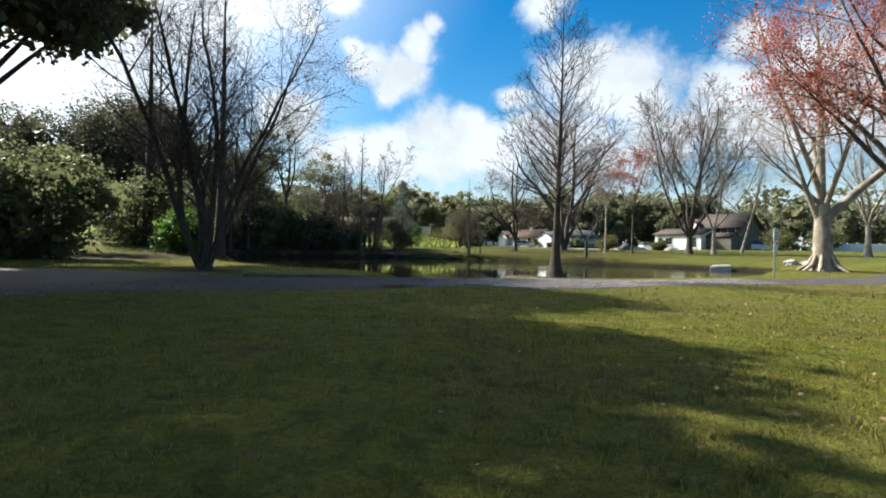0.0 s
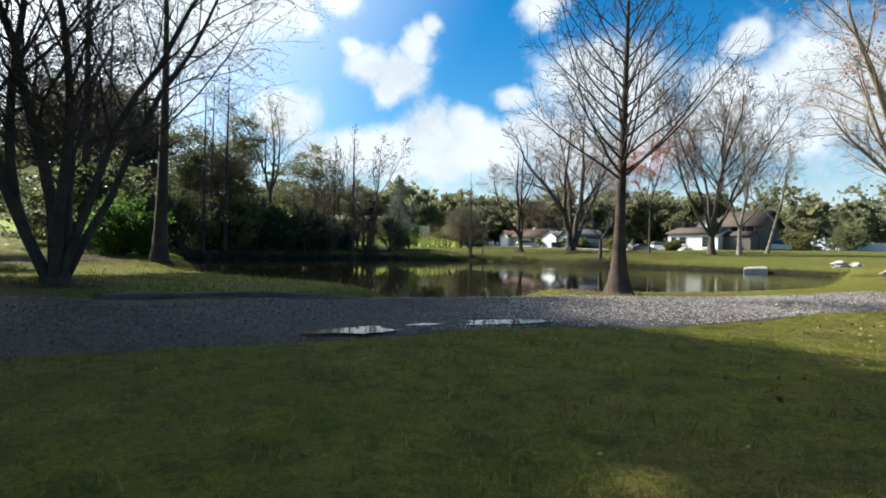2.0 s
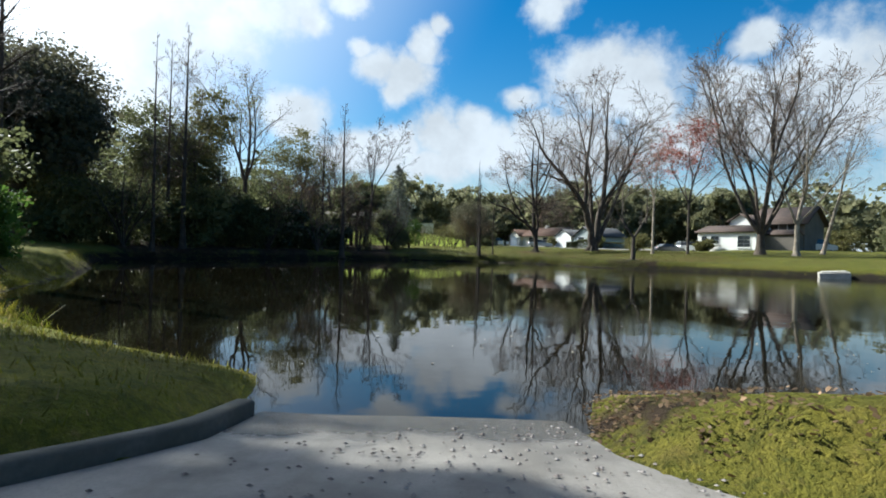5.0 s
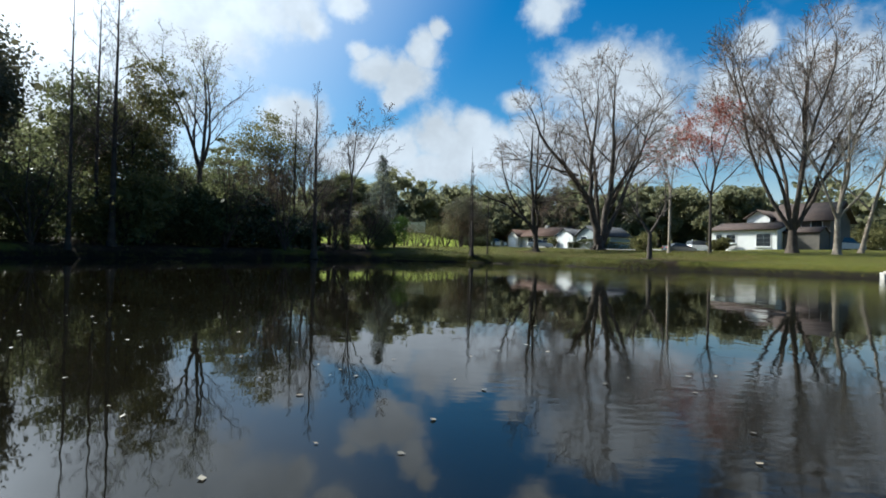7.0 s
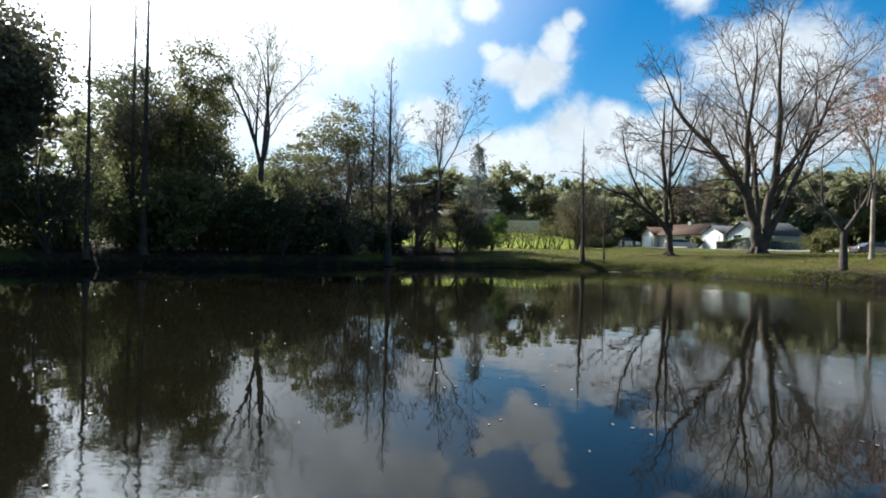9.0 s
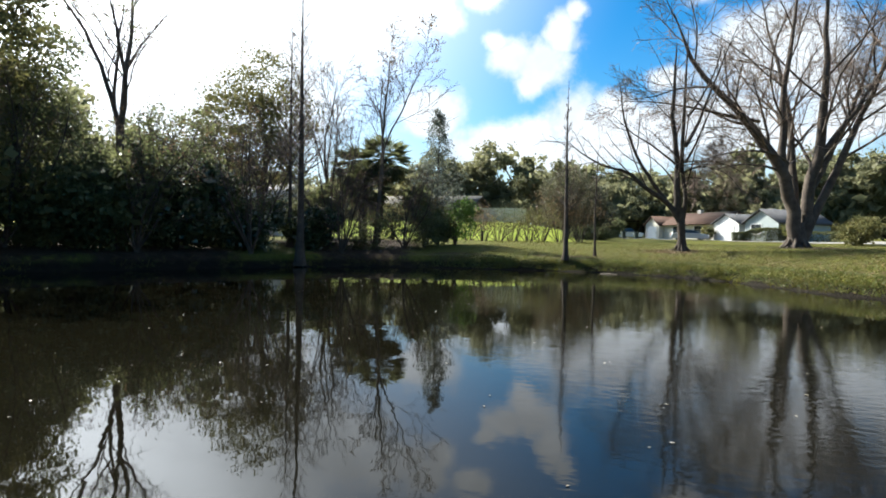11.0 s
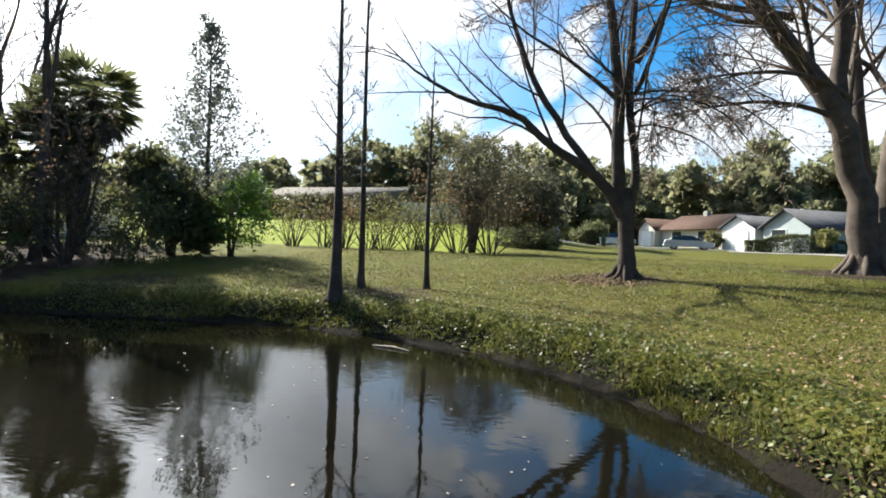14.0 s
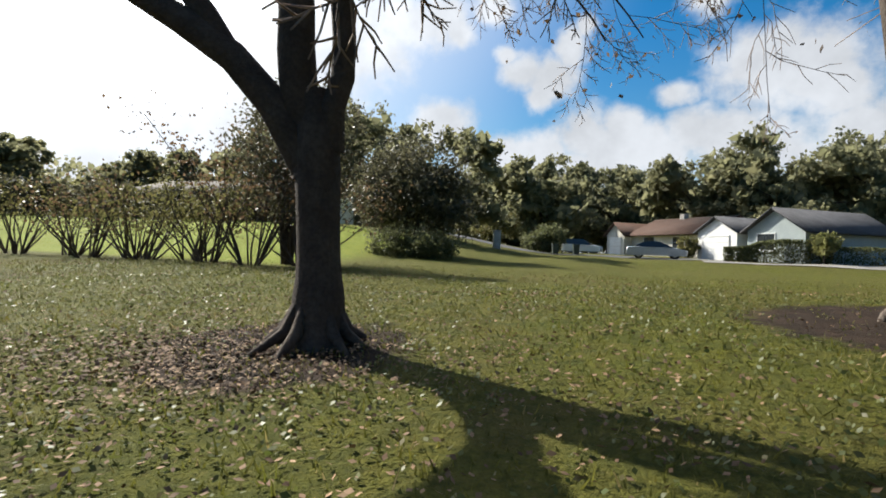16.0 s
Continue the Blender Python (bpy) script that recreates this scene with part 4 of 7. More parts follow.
def limbed(x, y, label, seed, trunk, limbs, spec, bark, twig, name="sycamore_tree", roots=0.0, twig_r=0.009, leaf=None, nleaf=0, leaf_zone=None, stems=()):
    """A tree whose limbs are laid out one by one. trunk: rows of (x, y, z, radius); limbs: rows of
    (start x, y, z, degrees from upright, azimuth, length, radius, lift); stems: limbs as rows of (x, y, z, radius)."""
    rng = np.random.default_rng(seed)
    tree = plant(name, x, y, label)
    s = Shape()
    t = np.array(trunk, float)
    k = np.linspace(0, len(t) - 1, 22)
    c = np.stack([np.interp(k, np.arange(len(t)), t[:, i]) for i in range(4)], 1)
    s.tube(c[:, :3], c[:, 3] * (1 + 0.04 * np.sin(k * 5)), 14)
    if roots:
        rooted(s, rng, t[0, 3] * 0.8, 9, roots)
    part("trunk", s, bark, tree)
    subs, rads = [], []
    for path in stems:
        p = np.array(path, float)
        k = np.linspace(0, len(p) - 1, 14)
        a = np.minimum(k.astype(int), len(p) - 2)
        f = (k - a)[:, None]
        g = np.gradient(p, axis=0)
        c = p[a] * (1 + 2 * f) * (1 - f) ** 2 + g[a] * f * (1 - f) ** 2 + p[a + 1] * f * f * (3 - 2 * f) + g[a + 1] * f * f * (f - 1)
        c[1:-1, :3] += rng.normal(size=(12, 3)) * 0.25 * c[1:-1, 3:]
        s = Shape()
        s.tube(c[:, :3], np.maximum(c[:, 3], 0.008), 10)
        part("limb", s, bark, tree)
        subs.append(c[:, :3])
        rads.append(c[2, 3] * 0.75)
    for lx, ly, lz, ang, az, ln, rr, lift in limbs:
        a = radians(ang)
        sub = limb_line(rng, (lx, ly, lz), (math.sin(a) * math.cos(az), math.sin(a) * math.sin(az), math.cos(a)), ln, 14, 0.05, lift)
        s = Shape()
        s.tube(sub, np.linspace(1, 0.04, 14) ** 1.05 * rr + 0.008, 9)
        part("limb", s, bark, tree)
        subs.append(sub)
        rads.append(rr * 0.8)
    bare_crown(rng, tree, subs, rads, spec, twig_r, bark, twig, leaf, nleaf, leaf_zone)
    return tree


# ---- trees by the near shore ----
cypress(3.39, 15.95, 9.2, 0.122, "bare bald cypress with reddish-brown bark at the water's edge", 11, clear=0.24, spread=0.25, density=2.1, bark=BARK_RED, twig=TWIG_DARK, twig_r=0.0045, taper=1.7, swell=1.55, reach=3.0)
cypress(-11.25, 26.9, 14.5, 0.23, "tall bare cypress on the grassy bank", 12, clear=0.28, spread=0.15, density=1.0)
cypress(-17.6, 31.8, 15.0, 0.27, "tall dark bare cypress beside the bushes", 13, clear=0.3, spread=0.14, density=0.9)
cypress(-20.3, 38.0, 16.0, 0.17, "slender dark bare cypress beside the bushes", 14, clear=0.3, spread=0.14, density=0.9)
spreading(-6.5, 14.6, 7.8, 0.19, "many-stemmed bare tree with dark bark beside the gravel drive", 15, fork=0.1, multi=True, stems=8, open_=25, bark=BARK_DARK, twig=TWIG_DARK, name="many_stemmed_tree", leaf=(BROWN_LEAF, 0.05), nleaf=7000, twig_r=0.0045, spec=[(14, 0.42, 46, 0.03, 0.14, 0.25), (11, 0.48, 44, 0.02, 0.16, 0.1), (5, 0.55, 44, 0.0, 0.2, 0.1)])
limbed(20.6, 29.0, "pale-barked bare sycamore with pinkish twigs by the drive", 16, [(0, 0, -0.1, 0.75), (0, 0, 0.5, 0.47), (-0.1, 0, 2.2, 0.4), (-0.15, 0, 3.6, 0.34)], [(-0.2, 0, 2.6, 28, 3.1, 7, 0.17, 0.03), (-0.1, 0, 3.4, 8, 2.0, 13, 0.24, 0.01), (-0.1, 0, 3.4, 12, 3.6, 12, 0.17, 0.0), (0.1, 0, 2.9, 48, 0.1, 13, 0.24, 0.03), (0, 0, 3.3, 34, 4.4, 11, 0.15, 0.02), (0, 0, 3.3, 30, 1.2, 12, 0.17, 0.02), (-0.1, 0, 3.5, 50, 3.0, 5.5, 0.12, 0.02), (-0.1, 0, 6.5, 46, 3.1, 4.6, 0.09, 0.02), (0.1, 0, 7.5, 55, 3.9, 5.5, 0.09, 0.02)],
       [(9, 0.42, 38, 0.03, 0.12, 0.2), (7, 0.45, 40, 0.0, 0.15, 0.12), (6, 0.5, 40, -0.02, 0.18, 0.1)], BARK_PALE, TWIG_PALE, leaf=(RED_LEAF, 0.12), nleaf=900, leaf_zone=lambda p: p[:, 2] > 8.0, roots=0.5)
limbed(13.4, 15.2, "red-leaved maple at the edge of the lawn", 118, [(0, 0, -0.1, 0.32), (0, 0, 0.4, 0.22), (0, 0, 2.0, 0.18), (0, 0, 3.0, 0.15)], [(0, 0, 2.8, 5, 0.3, 8, 0.11, 0.0), (0, 0, 2.6, 50, 3.0, 5.5, 0.09, 0.03), (0, 0, 3.0, 38, 2.4, 6.5, 0.09, 0.02), (0, 0, 2.9, 40, 3.7, 6.5, 0.09, 0.02), (0, 0, 2.7, 45, 0.2, 6, 0.09, 0.02), (0, 0, 3.0, 35, 1.3, 6.5, 0.08, 0.02), (0, 0, 2.9, 35, 5.0, 6.5, 0.08, 0.02), (0, 0, 4.5, 55, 3.1, 4.2, 0.06, 0.02), (0, 0, 6.0, 55, 3.3, 3.8, 0.05, 0.02)],
       [(9, 0.42, 42, 0.0, 0.14, 0.25), (7, 0.45, 42, -0.03, 0.16, 0.15), (5, 0.45, 42, -0.05, 0.2, 0.12)], BARK_GREY, TWIG_TAN, name="maple_tree", twig_r=0.005, leaf=(RED_LEAF, 0.085), nleaf=17000, leaf_zone=lambda p: p[:, 2] > 4.6)
# some crown blobs are unseen overhead, added to cast shade and dim sky light
evergreen(-11.5, 8.2, [(1.5, 0, 6.8, 3.4, 3.2, 1.8), (-2, 2.5, 7.8, 4.0, 3.6, 2.6), (-3.5, -2, 7.4, 4.0, 3.6, 2.4), (0.5, -3.4, 8.6, 3.6, 3.2, 2.2), (3.4, -4.2, 9.4, 2.4, 2.0, 1.4), (0.0, 2.6, 9.6, 2.0, 1.4, 1.1), (2.0, 1.0, 8.5, 2.5, 2.0, 1.2), (-6.5, 4.0, 7.4, 3.5, 3.2, 2.0), (3.0, 1.4, 8.2, 1.8, 1.5, 1.0), (5.2, -2.6, 10.6, 2.4, 2.2, 1.2), (7.5, -5.0, 10.8, 3.2, 3.0, 1.3), (6.0, -8.5, 10.4, 3.4, 3.0, 1.3), (10.5, -8.5, 11.0, 3.2, 2.8, 1.2), (-1.5, 5.6, 9.6, 3.2, 2.6, 1.5), (-5.0, 6.8, 9.4, 3.4, 3.0, 1.6), (-4.0, 0.5, 10.4, 4.2, 3.8, 1.8), (1.6, -5.6, 8.8, 3.0, 2.6, 1.5)], 0.45, "spreading dark live oak overhanging the lawn", 17, n=34000, size=0.3)
# the high crown blobs, above the view, are placed to shade drive and ramp
evergreen(-16.9, 17.7, [(-2.5, 0.0, 4.6, 3.2, 3.4, 1.5), (-4.5, -2, 4.4, 3.6, 3.6, 1.6), (4.0, -0.6, 11.8, 2.8, 2.6, 1.3), (4.9, -1.4, 11.9, 2.2, 2.2, 1.1), (1.4, 1.9, 12.5, 2.4, 2.2, 1.1), (1.8, 3.0, 12.3, 2.6, 2.4, 1.2), (0.0, 4.2, 12.2, 2.8, 2.4, 1.3), (2.2, 5.0, 12.4, 2.6, 2.2, 1.1), (0.5, 0.5, 11.8, 2.8, 2.6, 1.4), (2.6, 3.6, 12.5, 1.6, 1.6, 1.0), (2.4, 2.4, 9.4, 2.2, 2.0, 1.5), (3.2, 1.2, 12.3, 1.8, 1.8, 1.0), (-1.5, 2.5, 10.5, 3.2, 3.0, 1.8), (-2.5, -1.5, 10.8, 3.4, 3.2, 1.8), (-0.6, 6.4, 11.0, 2.6, 2.2, 1.3), (1.5, 6.6, 11.6, 2.2, 1.8, 1.1)], 0.34, "spreading dark live oak beside the drive", 117, n=36000, size=0.27)
evergreen(-13.9, 28.9, [(0, 0, 1.3, 1.5, 1.4, 1.3), (1.0, 0.4, 1.0, 1.0, 1.0, 1.0)], 0.05, "bright green leafy bush in the sun", 18, n=3500, size=0.16, mat=BRIGHT_LEAF, name="bush", stems=3, category="bush")
for i, (bx, by, s_) in enumerate([(-15, 19, 1.0), (-18, 21, 1.2), (-20.5, 26, 1.4), (-18.5, 32, 1.3), (-23, 20, 1.3)]):
    evergreen(bx, by, [(0, 0, 1.5 * s_, 2.2 * s_, 2.0 * s_, 1.7 * s_), (1.2, 1, 2.6 * s_, 1.5 * s_, 1.5 * s_, 1.3 * s_)], 0.07, "dense dark evergreen bush in the shade", 30 + i, n=4200, size=0.2, name="bush", stems=3, category="bush")

# ---- woods on the left bank ----
evergreen(-28.6, 48.8, [(0, 0, 8.2, 6.0, 5.8, 4.4), (0, 0, 8.6, 5.4, 5.2, 4.6), (2.0, -1.0, 6.4, 4.4, 4.4, 3.0), (-1.5, 2.0, 8.0, 5.0, 4.8, 4.0), (1.0, 1.5, 9.6, 4.4, 4.2, 3.2), (-7.0, -3.5, 7.6, 4.4, 4.2, 3.4), (-10.5, -4.5, 6.4, 3.8, 3.6, 2.8)], 0.55, "great dome-shaped dark live oak on the pond's bank", 19, n=56000, size=0.24, tight=0.11, per=60, mat=DOME_LEAF)
cypress(-20.0, 50.2, 15.0, 0.12, "very slender bare tree at the pond's edge", 20, clear=0.35, spread=0.09, density=0.6)
cypress(-20.9, 53.8, 15.5, 0.14, "slender bare cypress in the thicket", 21, clear=0.35, spread=0.15, density=1.2)
cypress(-19.3, 53.0, 16.5, 0.18, "tall bare cypress in the thicket", 22, clear=0.35, spread=0.16, density=1.3)
evergreen(-19.8, 57.0, [(0.4, 0, 11.2, 1.5, 1.5, 2.2), (0.0, 0.3, 8.8, 2.2, 2.0, 2.2), (-1.0, 0, 6.6, 2.6, 2.4, 2.2), (1.2, 0, 9.8, 1.4, 1.4, 1.6)], 0.2, "thin-leaved grey-green evergreen tree at the pond's edge", 23, n=10500, size=0.18, tight=0.15, per=45, mat=OLIVE_LEAF, core=False)
evergreen(-22.4, 60.5, [(0.4, 0, 8.8, 2.2, 2.2, 2.0), (-0.6, 0.3, 6.6, 2.8, 2.6, 2.2), (1.2, 0, 5.4, 2.6, 2.4, 2.0)], 0.2, "dark-leaved evergreen tree in the thicket", 225, n=11000, size=0.2, tight=0.15, per=50, core=False)
evergreen(-17.6, 65.0, [(0, 0, 5.8, 2.4, 2.4, 1.8), (-1.2, 0.3, 4.4, 2.6, 2.4, 1.8), (1.4, 0, 3.8, 2.0, 2.0, 1.6)], 0.16, "low dark evergreen tree in the thicket", 226, n=9000, size=0.18, tight=0.15, per=50, core=False)
evergreen(-24.5, 57.5, [(0, 0, 9.0, 2.8, 2.6, 2.4), (1.2, 0.3, 7.0, 2.8, 2.6, 2.4), (-1.4, 0, 6.4, 2.6, 2.6, 2.2)], 0.22, "round-headed dark evergreen tree in the thicket", 223, n=12000, size=0.22, tight=0.15, per=50, core=False)
evergreen(-21.0, 73.0, [(0.2, 0, 9.8, 0.9, 0.9, 0.4), (-0.3, 0.2, 8.8, 1.6, 1.5, 0.3), (0.5, -0.2, 7.6, 2.2, 2.0, 0.32), (-0.4, 0.1, 6.4, 2.6, 2.4, 0.35), (0.3, 0, 5.2, 2.8, 2.6, 0.4), (0.0, 0.2, 4.0, 2.8, 2.6, 0.4)], 0.16, "layered dark conifer beside the tan house", 224, n=9000, size=0.2, tight=0.1, per=40, name="conifer_tree", core=False)
spreading(-18.4, 62.3, 15.4, 0.24, "twin-trunked tree with sparse yellow-green buds", 24, fork=0.38, stems=3, open_=20, twig=TWIG_TAN, leaf=(YELLOW_LEAF, 0.1), nleaf=3000, leaf_zone=lambda p: p[:, 2] > 10, name="budding_tree", twig_r=0.012, bark=BARK_GREY, first=[(9, 0.5, 1.0), (13, 3.4, 1.0), (26, 5.9, 0.8), (28, 2.6, 0.75)])
evergreen(-16.2, 71, [(0, 0, 10.2, 2.4, 2.4, 2.6), (-1.8, 0, 8.0, 2.6, 2.6, 2.4), (1.9, 0, 7.4, 2.2, 2.2, 2.4), (0, 0.4, 5.2, 3.0, 2.8, 2.4)], 0.25, "rounded olive-brown evergreen tree in the thicket", 25, n=15000, size=0.19, tight=0.15, per=45, mat=OLIVE_LEAF, core=False)
cypress(-10.2, 65.9, 15.0, 0.2, "tall bare cypress at the head of the pond", 26, clear=0.3, spread=0.17, density=1.4, twig=TWIG_TAN)
cypress(-13.0, 69.5, 13.5, 0.13, "slender bare cypress in the thicket", 27, clear=0.35, spread=0.15, density=1.2, twig=TWIG_TAN)
spreading(-8.9, 73.2, 13.0, 0.16, "leaning bare tree with a ragged top", 28, fork=0.4, stems=3, open_=22, twig=TWIG_DARK, bark=BARK_GREY, name="leaning_tree", leaf=(BROWN_LEAF, 0.16), nleaf=350, leaf_zone=lambda p: p[:, 2] > 11.5, lean=(0.08, 0))
spreading(-13.5, 75.5, 12.5, 0.15, "bare forked tree in the thicket", 29, fork=0.3, stems=4, open_=26, twig=TWIG_DARK, name="forked_tree")


def palm(x, y, height, label, seed, fronds=64, lean=0.03):
    rng = np.random.default_rng(seed)
    tree = plant("palm_tree", x, y, label, "palm")
    s = Shape()
    line = limb_line(rng, (0, 0, -0.1), (lean, 0, 1), height, 14, 0.01, 0)
    s.tube(line, 0.2 + 0.03 * np.sin(np.arange(14) * 2.5), 10)
    part("trunk", s, BARK_DARK, tree)
    for i in range(fronds):
        az, up = i * 2.4, rng.uniform(-1.35, 1.1)
        d = np.array([math.cos(az) * math.cos(up), math.sin(az) * math.cos(up), math.sin(up)])
        f = Shape()
        stalk = limb_line(rng, line[-1], d, 1.1, 5, 0.03, -0.06)
        f.tube(stalk, np.linspace(0.02, 0.01, 5), 4)
        # a fan of pointed leaflets
        side = unit(np.cross(d, (0, 0, 1)) + 1e-6)
        for a in np.linspace(-1.25, 1.25, 11):
            e = unit(d * math.cos(a) + side * math.sin(a) + np.array([0, 0, -0.25]))
            tip = stalk[-1] + e * rng.uniform(0.8, 1.15)
            w = unit(np.cross(e, (0, 0, 1)) + 1e-6) * 0.075
            mid = (stalk[-1] + tip) / 2 + [0, 0, 0.06]
            f.add([stalk[-1], mid - w, tip, mid + w], [(0, 1, 2, 3)])
        part("frond", f, OAK_LEAF, tree)
    return tree


palm(-9.6, 75.4, 6.1, "dark cabbage palm in the thicket", 40, 90, 0.08)
palm(-11.2, 76.4, 5.6, "shorter dark cabbage palm in the thicket", 140, 80, -0.06)
palm(-10.3, 74.6, 4.2, "low dark cabbage palm hung with dead fronds", 141, 70, 0.02)
cypress(-6.0, 78.0, 9.6, 0.12, "narrow blue-green conifer behind the pond", 41, clear=0.12, spread=0.24, density=1.7, detail=1, leaf=(PINE_LEAF, 0.14), nleaf=7000, name="conifer_tree")
evergreen(-6.4, 76.6, [(0, 0, 2.0, 1.5, 1.4, 1.5), (0.8, 0.2, 1.2, 1.2, 1.1, 1.0), (-0.7, 0, 3.0, 1.2, 1.2, 1.3)], 0.06, "leafy green shrub below the conifer", 142, n=6000, size=0.17, name="shrub", stems=5, category="shrub", mat=OAK_LEAF, tight=0.18)
evergreen(-4.6, 77.8, [(0, 0, 1.6, 1.4, 1.3, 1.3), (0.6, 0.2, 2.6, 1.0, 1.0, 1.0)], 0.05, "fresh green shrub below the conifer", 143, n=3600, size=0.15, name="shrub", stems=5, category="shrub", mat=BRIGHT_LEAF, tight=0.2, core=False)
THICKET = [(-24, 47.5, 3.2), (-24, 53, 3.8), (-21.5, 56.5, 3.2), (-25, 60, 5.0), (-18.2, 59.5, 3.4), (-21.5, 65, 5.2), (-15.6, 63.5, 3.2), (-13.4, 66.0, 2.0), (-17.5, 68, 2.8), (-11.4, 69.5, 2.5), (-13.2, 73, 2.8), (-8.2, 71.2, 2.5), (-9.8, 79, 4.6), (-5.8, 74.2, 2.6), (-16, 78, 2.6), (-28, 50, 4.6), (-30, 62, 6.5), (-27, 70, 4.0), (-19.5, 54.5, 3.6), (-22.5, 51.0, 3.4), (-16.8, 60.6, 3.8)]
for i, (bx, by, h) in enumerate(THICKET):
    h = 0.9 + 1.12 * h if bx < -13 else 1.05 * h
    k = 0.8 * h / 3.6
    evergreen(bx, by, [(0, 0, 0.45 * h, 2.1 * k, 2.0 * k, 0.5 * h), (1.1 * k, 0.5, 0.68 * h, 1.5 * k, 1.4 * k, 0.34 * h), (-1.2 * k, -0.3, 0.3 * h, 1.5 * k, 1.5 * k, 0.33 * h)], 0.06 * k, "dense dark thicket bush at the pond's edge" if i % 3 else "olive-brown thicket bush at the pond's edge", 50 + i, n=5200 if bx < -10 else 3700, size=0.22 if bx < -10 else 0.12, mat=GLOSSY_LEAF if i in (6, 7, 9) else OAK_LEAF if i % 3 else OLIVE_LEAF, name="thicket_bush", stems=4, category="bush", tight=0.2 if bx < -10 else 0.24, core=i % 2 == 0 and bx < -10)
for i, (bx, by, h) in enumerate([(-21.5, 49.5, 6.5), (-19.5, 57.5, 7.5), (-15.5, 60.5, 6.5), (-12.2, 64.5, 7.0), (-9.0, 68.5, 5.0), (-6.6, 72.5, 4.5), (-14.8, 66.5, 8.0), (-11.6, 72.0, 8.0)]):
    spreading(bx, by, h, 0.11, "tangled bare thicket shrub at the pond's edge", 160 + i, fork=0.1, multi=True, stems=7, open_=30, bark=BARK_DARK, twig=TWIG_DARK, name="bare_shrub", leaf=(BROWN_LEAF, 0.1), nleaf=900, twig_r=0.009, spec=[(8, 0.42, 40, 0.03, 0.14, 0.15), (6, 0.45, 42, 0.02, 0.16, 0.1), (3, 0.48, 42, 0.0, 0.2, 0.1)])

# ---- trees on the far bank ----
cypress(3.45, 71.45, 9.0, 0.125, "slim bare cypress at the bank's edge", 70, clear=0.3, spread=0.13, density=0.8, twig=TWIG_DARK)
cypress(3.35, 73.1, 10.5, 0.08, "slim bare cypress in the lawn", 71, clear=0.45, spread=0.05, density=0.4)
cypress(5.1, 73.6, 6.4, 0.07, "slim young bare cypress with a ragged top", 72, clear=0.5, spread=0.10, density=0.5)
limbed(10.37, 76.8, "tall bare sycamore with a leaning limb and spread roots", 73, [(0.04, 0, -0.1, 0.40), (0.04, 0, 0.2, 0.30), (0.02, 0, 0.8, 0.245), (-0.06, 0, 2.3, 0.235), (-0.12, 0, 2.75, 0.17)],
       [(0.1, 0.1, 6.6, 30, 0.3, 8, 0.11, 0.02), (0, 0.1, 5.0, 40, 1.8, 7, 0.08, 0.03), (0.1, 0, 5.6, 50, 5.2, 6, 0.07, 0.02), (0.2, 0.1, 8.5, 42, 0.0, 6, 0.07, 0.02), (-0.4, -0.1, 5.4, 52, 3.4, 5.5, 0.07, 0.02),
        (0.05, 0, 4.6, 70, 0.3, 3.4, 0.028, -0.10), (0.05, 0, 5.0, 66, 5.7, 4.2, 0.03, -0.12), (0.05, 0, 5.4, 72, 0.7, 4.6, 0.03, -0.12), (0.05, 0, 4.9, 60, 5.2, 3.6, 0.026, -0.14), (0.05, 0, 5.6, 75, 0.1, 5.6, 0.035, -0.09)],
       [(8, 0.42, 40, 0.0, 0.13, 0.25), (7, 0.45, 42, -0.05, 0.16, 0.15), (6, 0.45, 42, -0.14, 0.2, 0.12)], BARK_DARK, TWIG_TAN, roots=0.4, twig_r=0.005, leaf=(BROWN_LEAF, 0.08), nleaf=700,
       stems=[[(0.1, 0.03, 2.1, 0.14), (0.18, 0.05, 3.2, 0.13), (0.05, 0, 4.5, 0.12), (-0.1, 0, 6.5, 0.12), (0, 0.1, 10, 0.08), (0.1, 0.1, 14, 0.02)],
              [(-0.1, 0, 1.8, 0.22), (-0.26, -0.08, 3.0, 0.21), (-0.38, -0.1, 4.4, 0.19), (-0.5, -0.15, 6.1, 0.16), (-0.7, -0.2, 9, 0.12), (-0.6, -0.2, 13, 0.03)],
              [(-0.15, 0, 1.9, 0.19), (-1.05, -0.3, 3.2, 0.165), (-2.2, -0.65, 3.9, 0.13), (-3.45, -1.0, 4.9, 0.10), (-4.9, -1.4, 5.3, 0.07), (-6.2, -1.8, 6.0, 0.04), (-7.2, -2.1, 6.9, 0.015)],
              [(-0.95, -0.27, 3.05, 0.13), (-1.9, -0.55, 4.4, 0.115), (-2.9, -0.85, 6.1, 0.09), (-3.6, -1.0, 8, 0.06), (-4, -1.1, 10.5, 0.02)]])
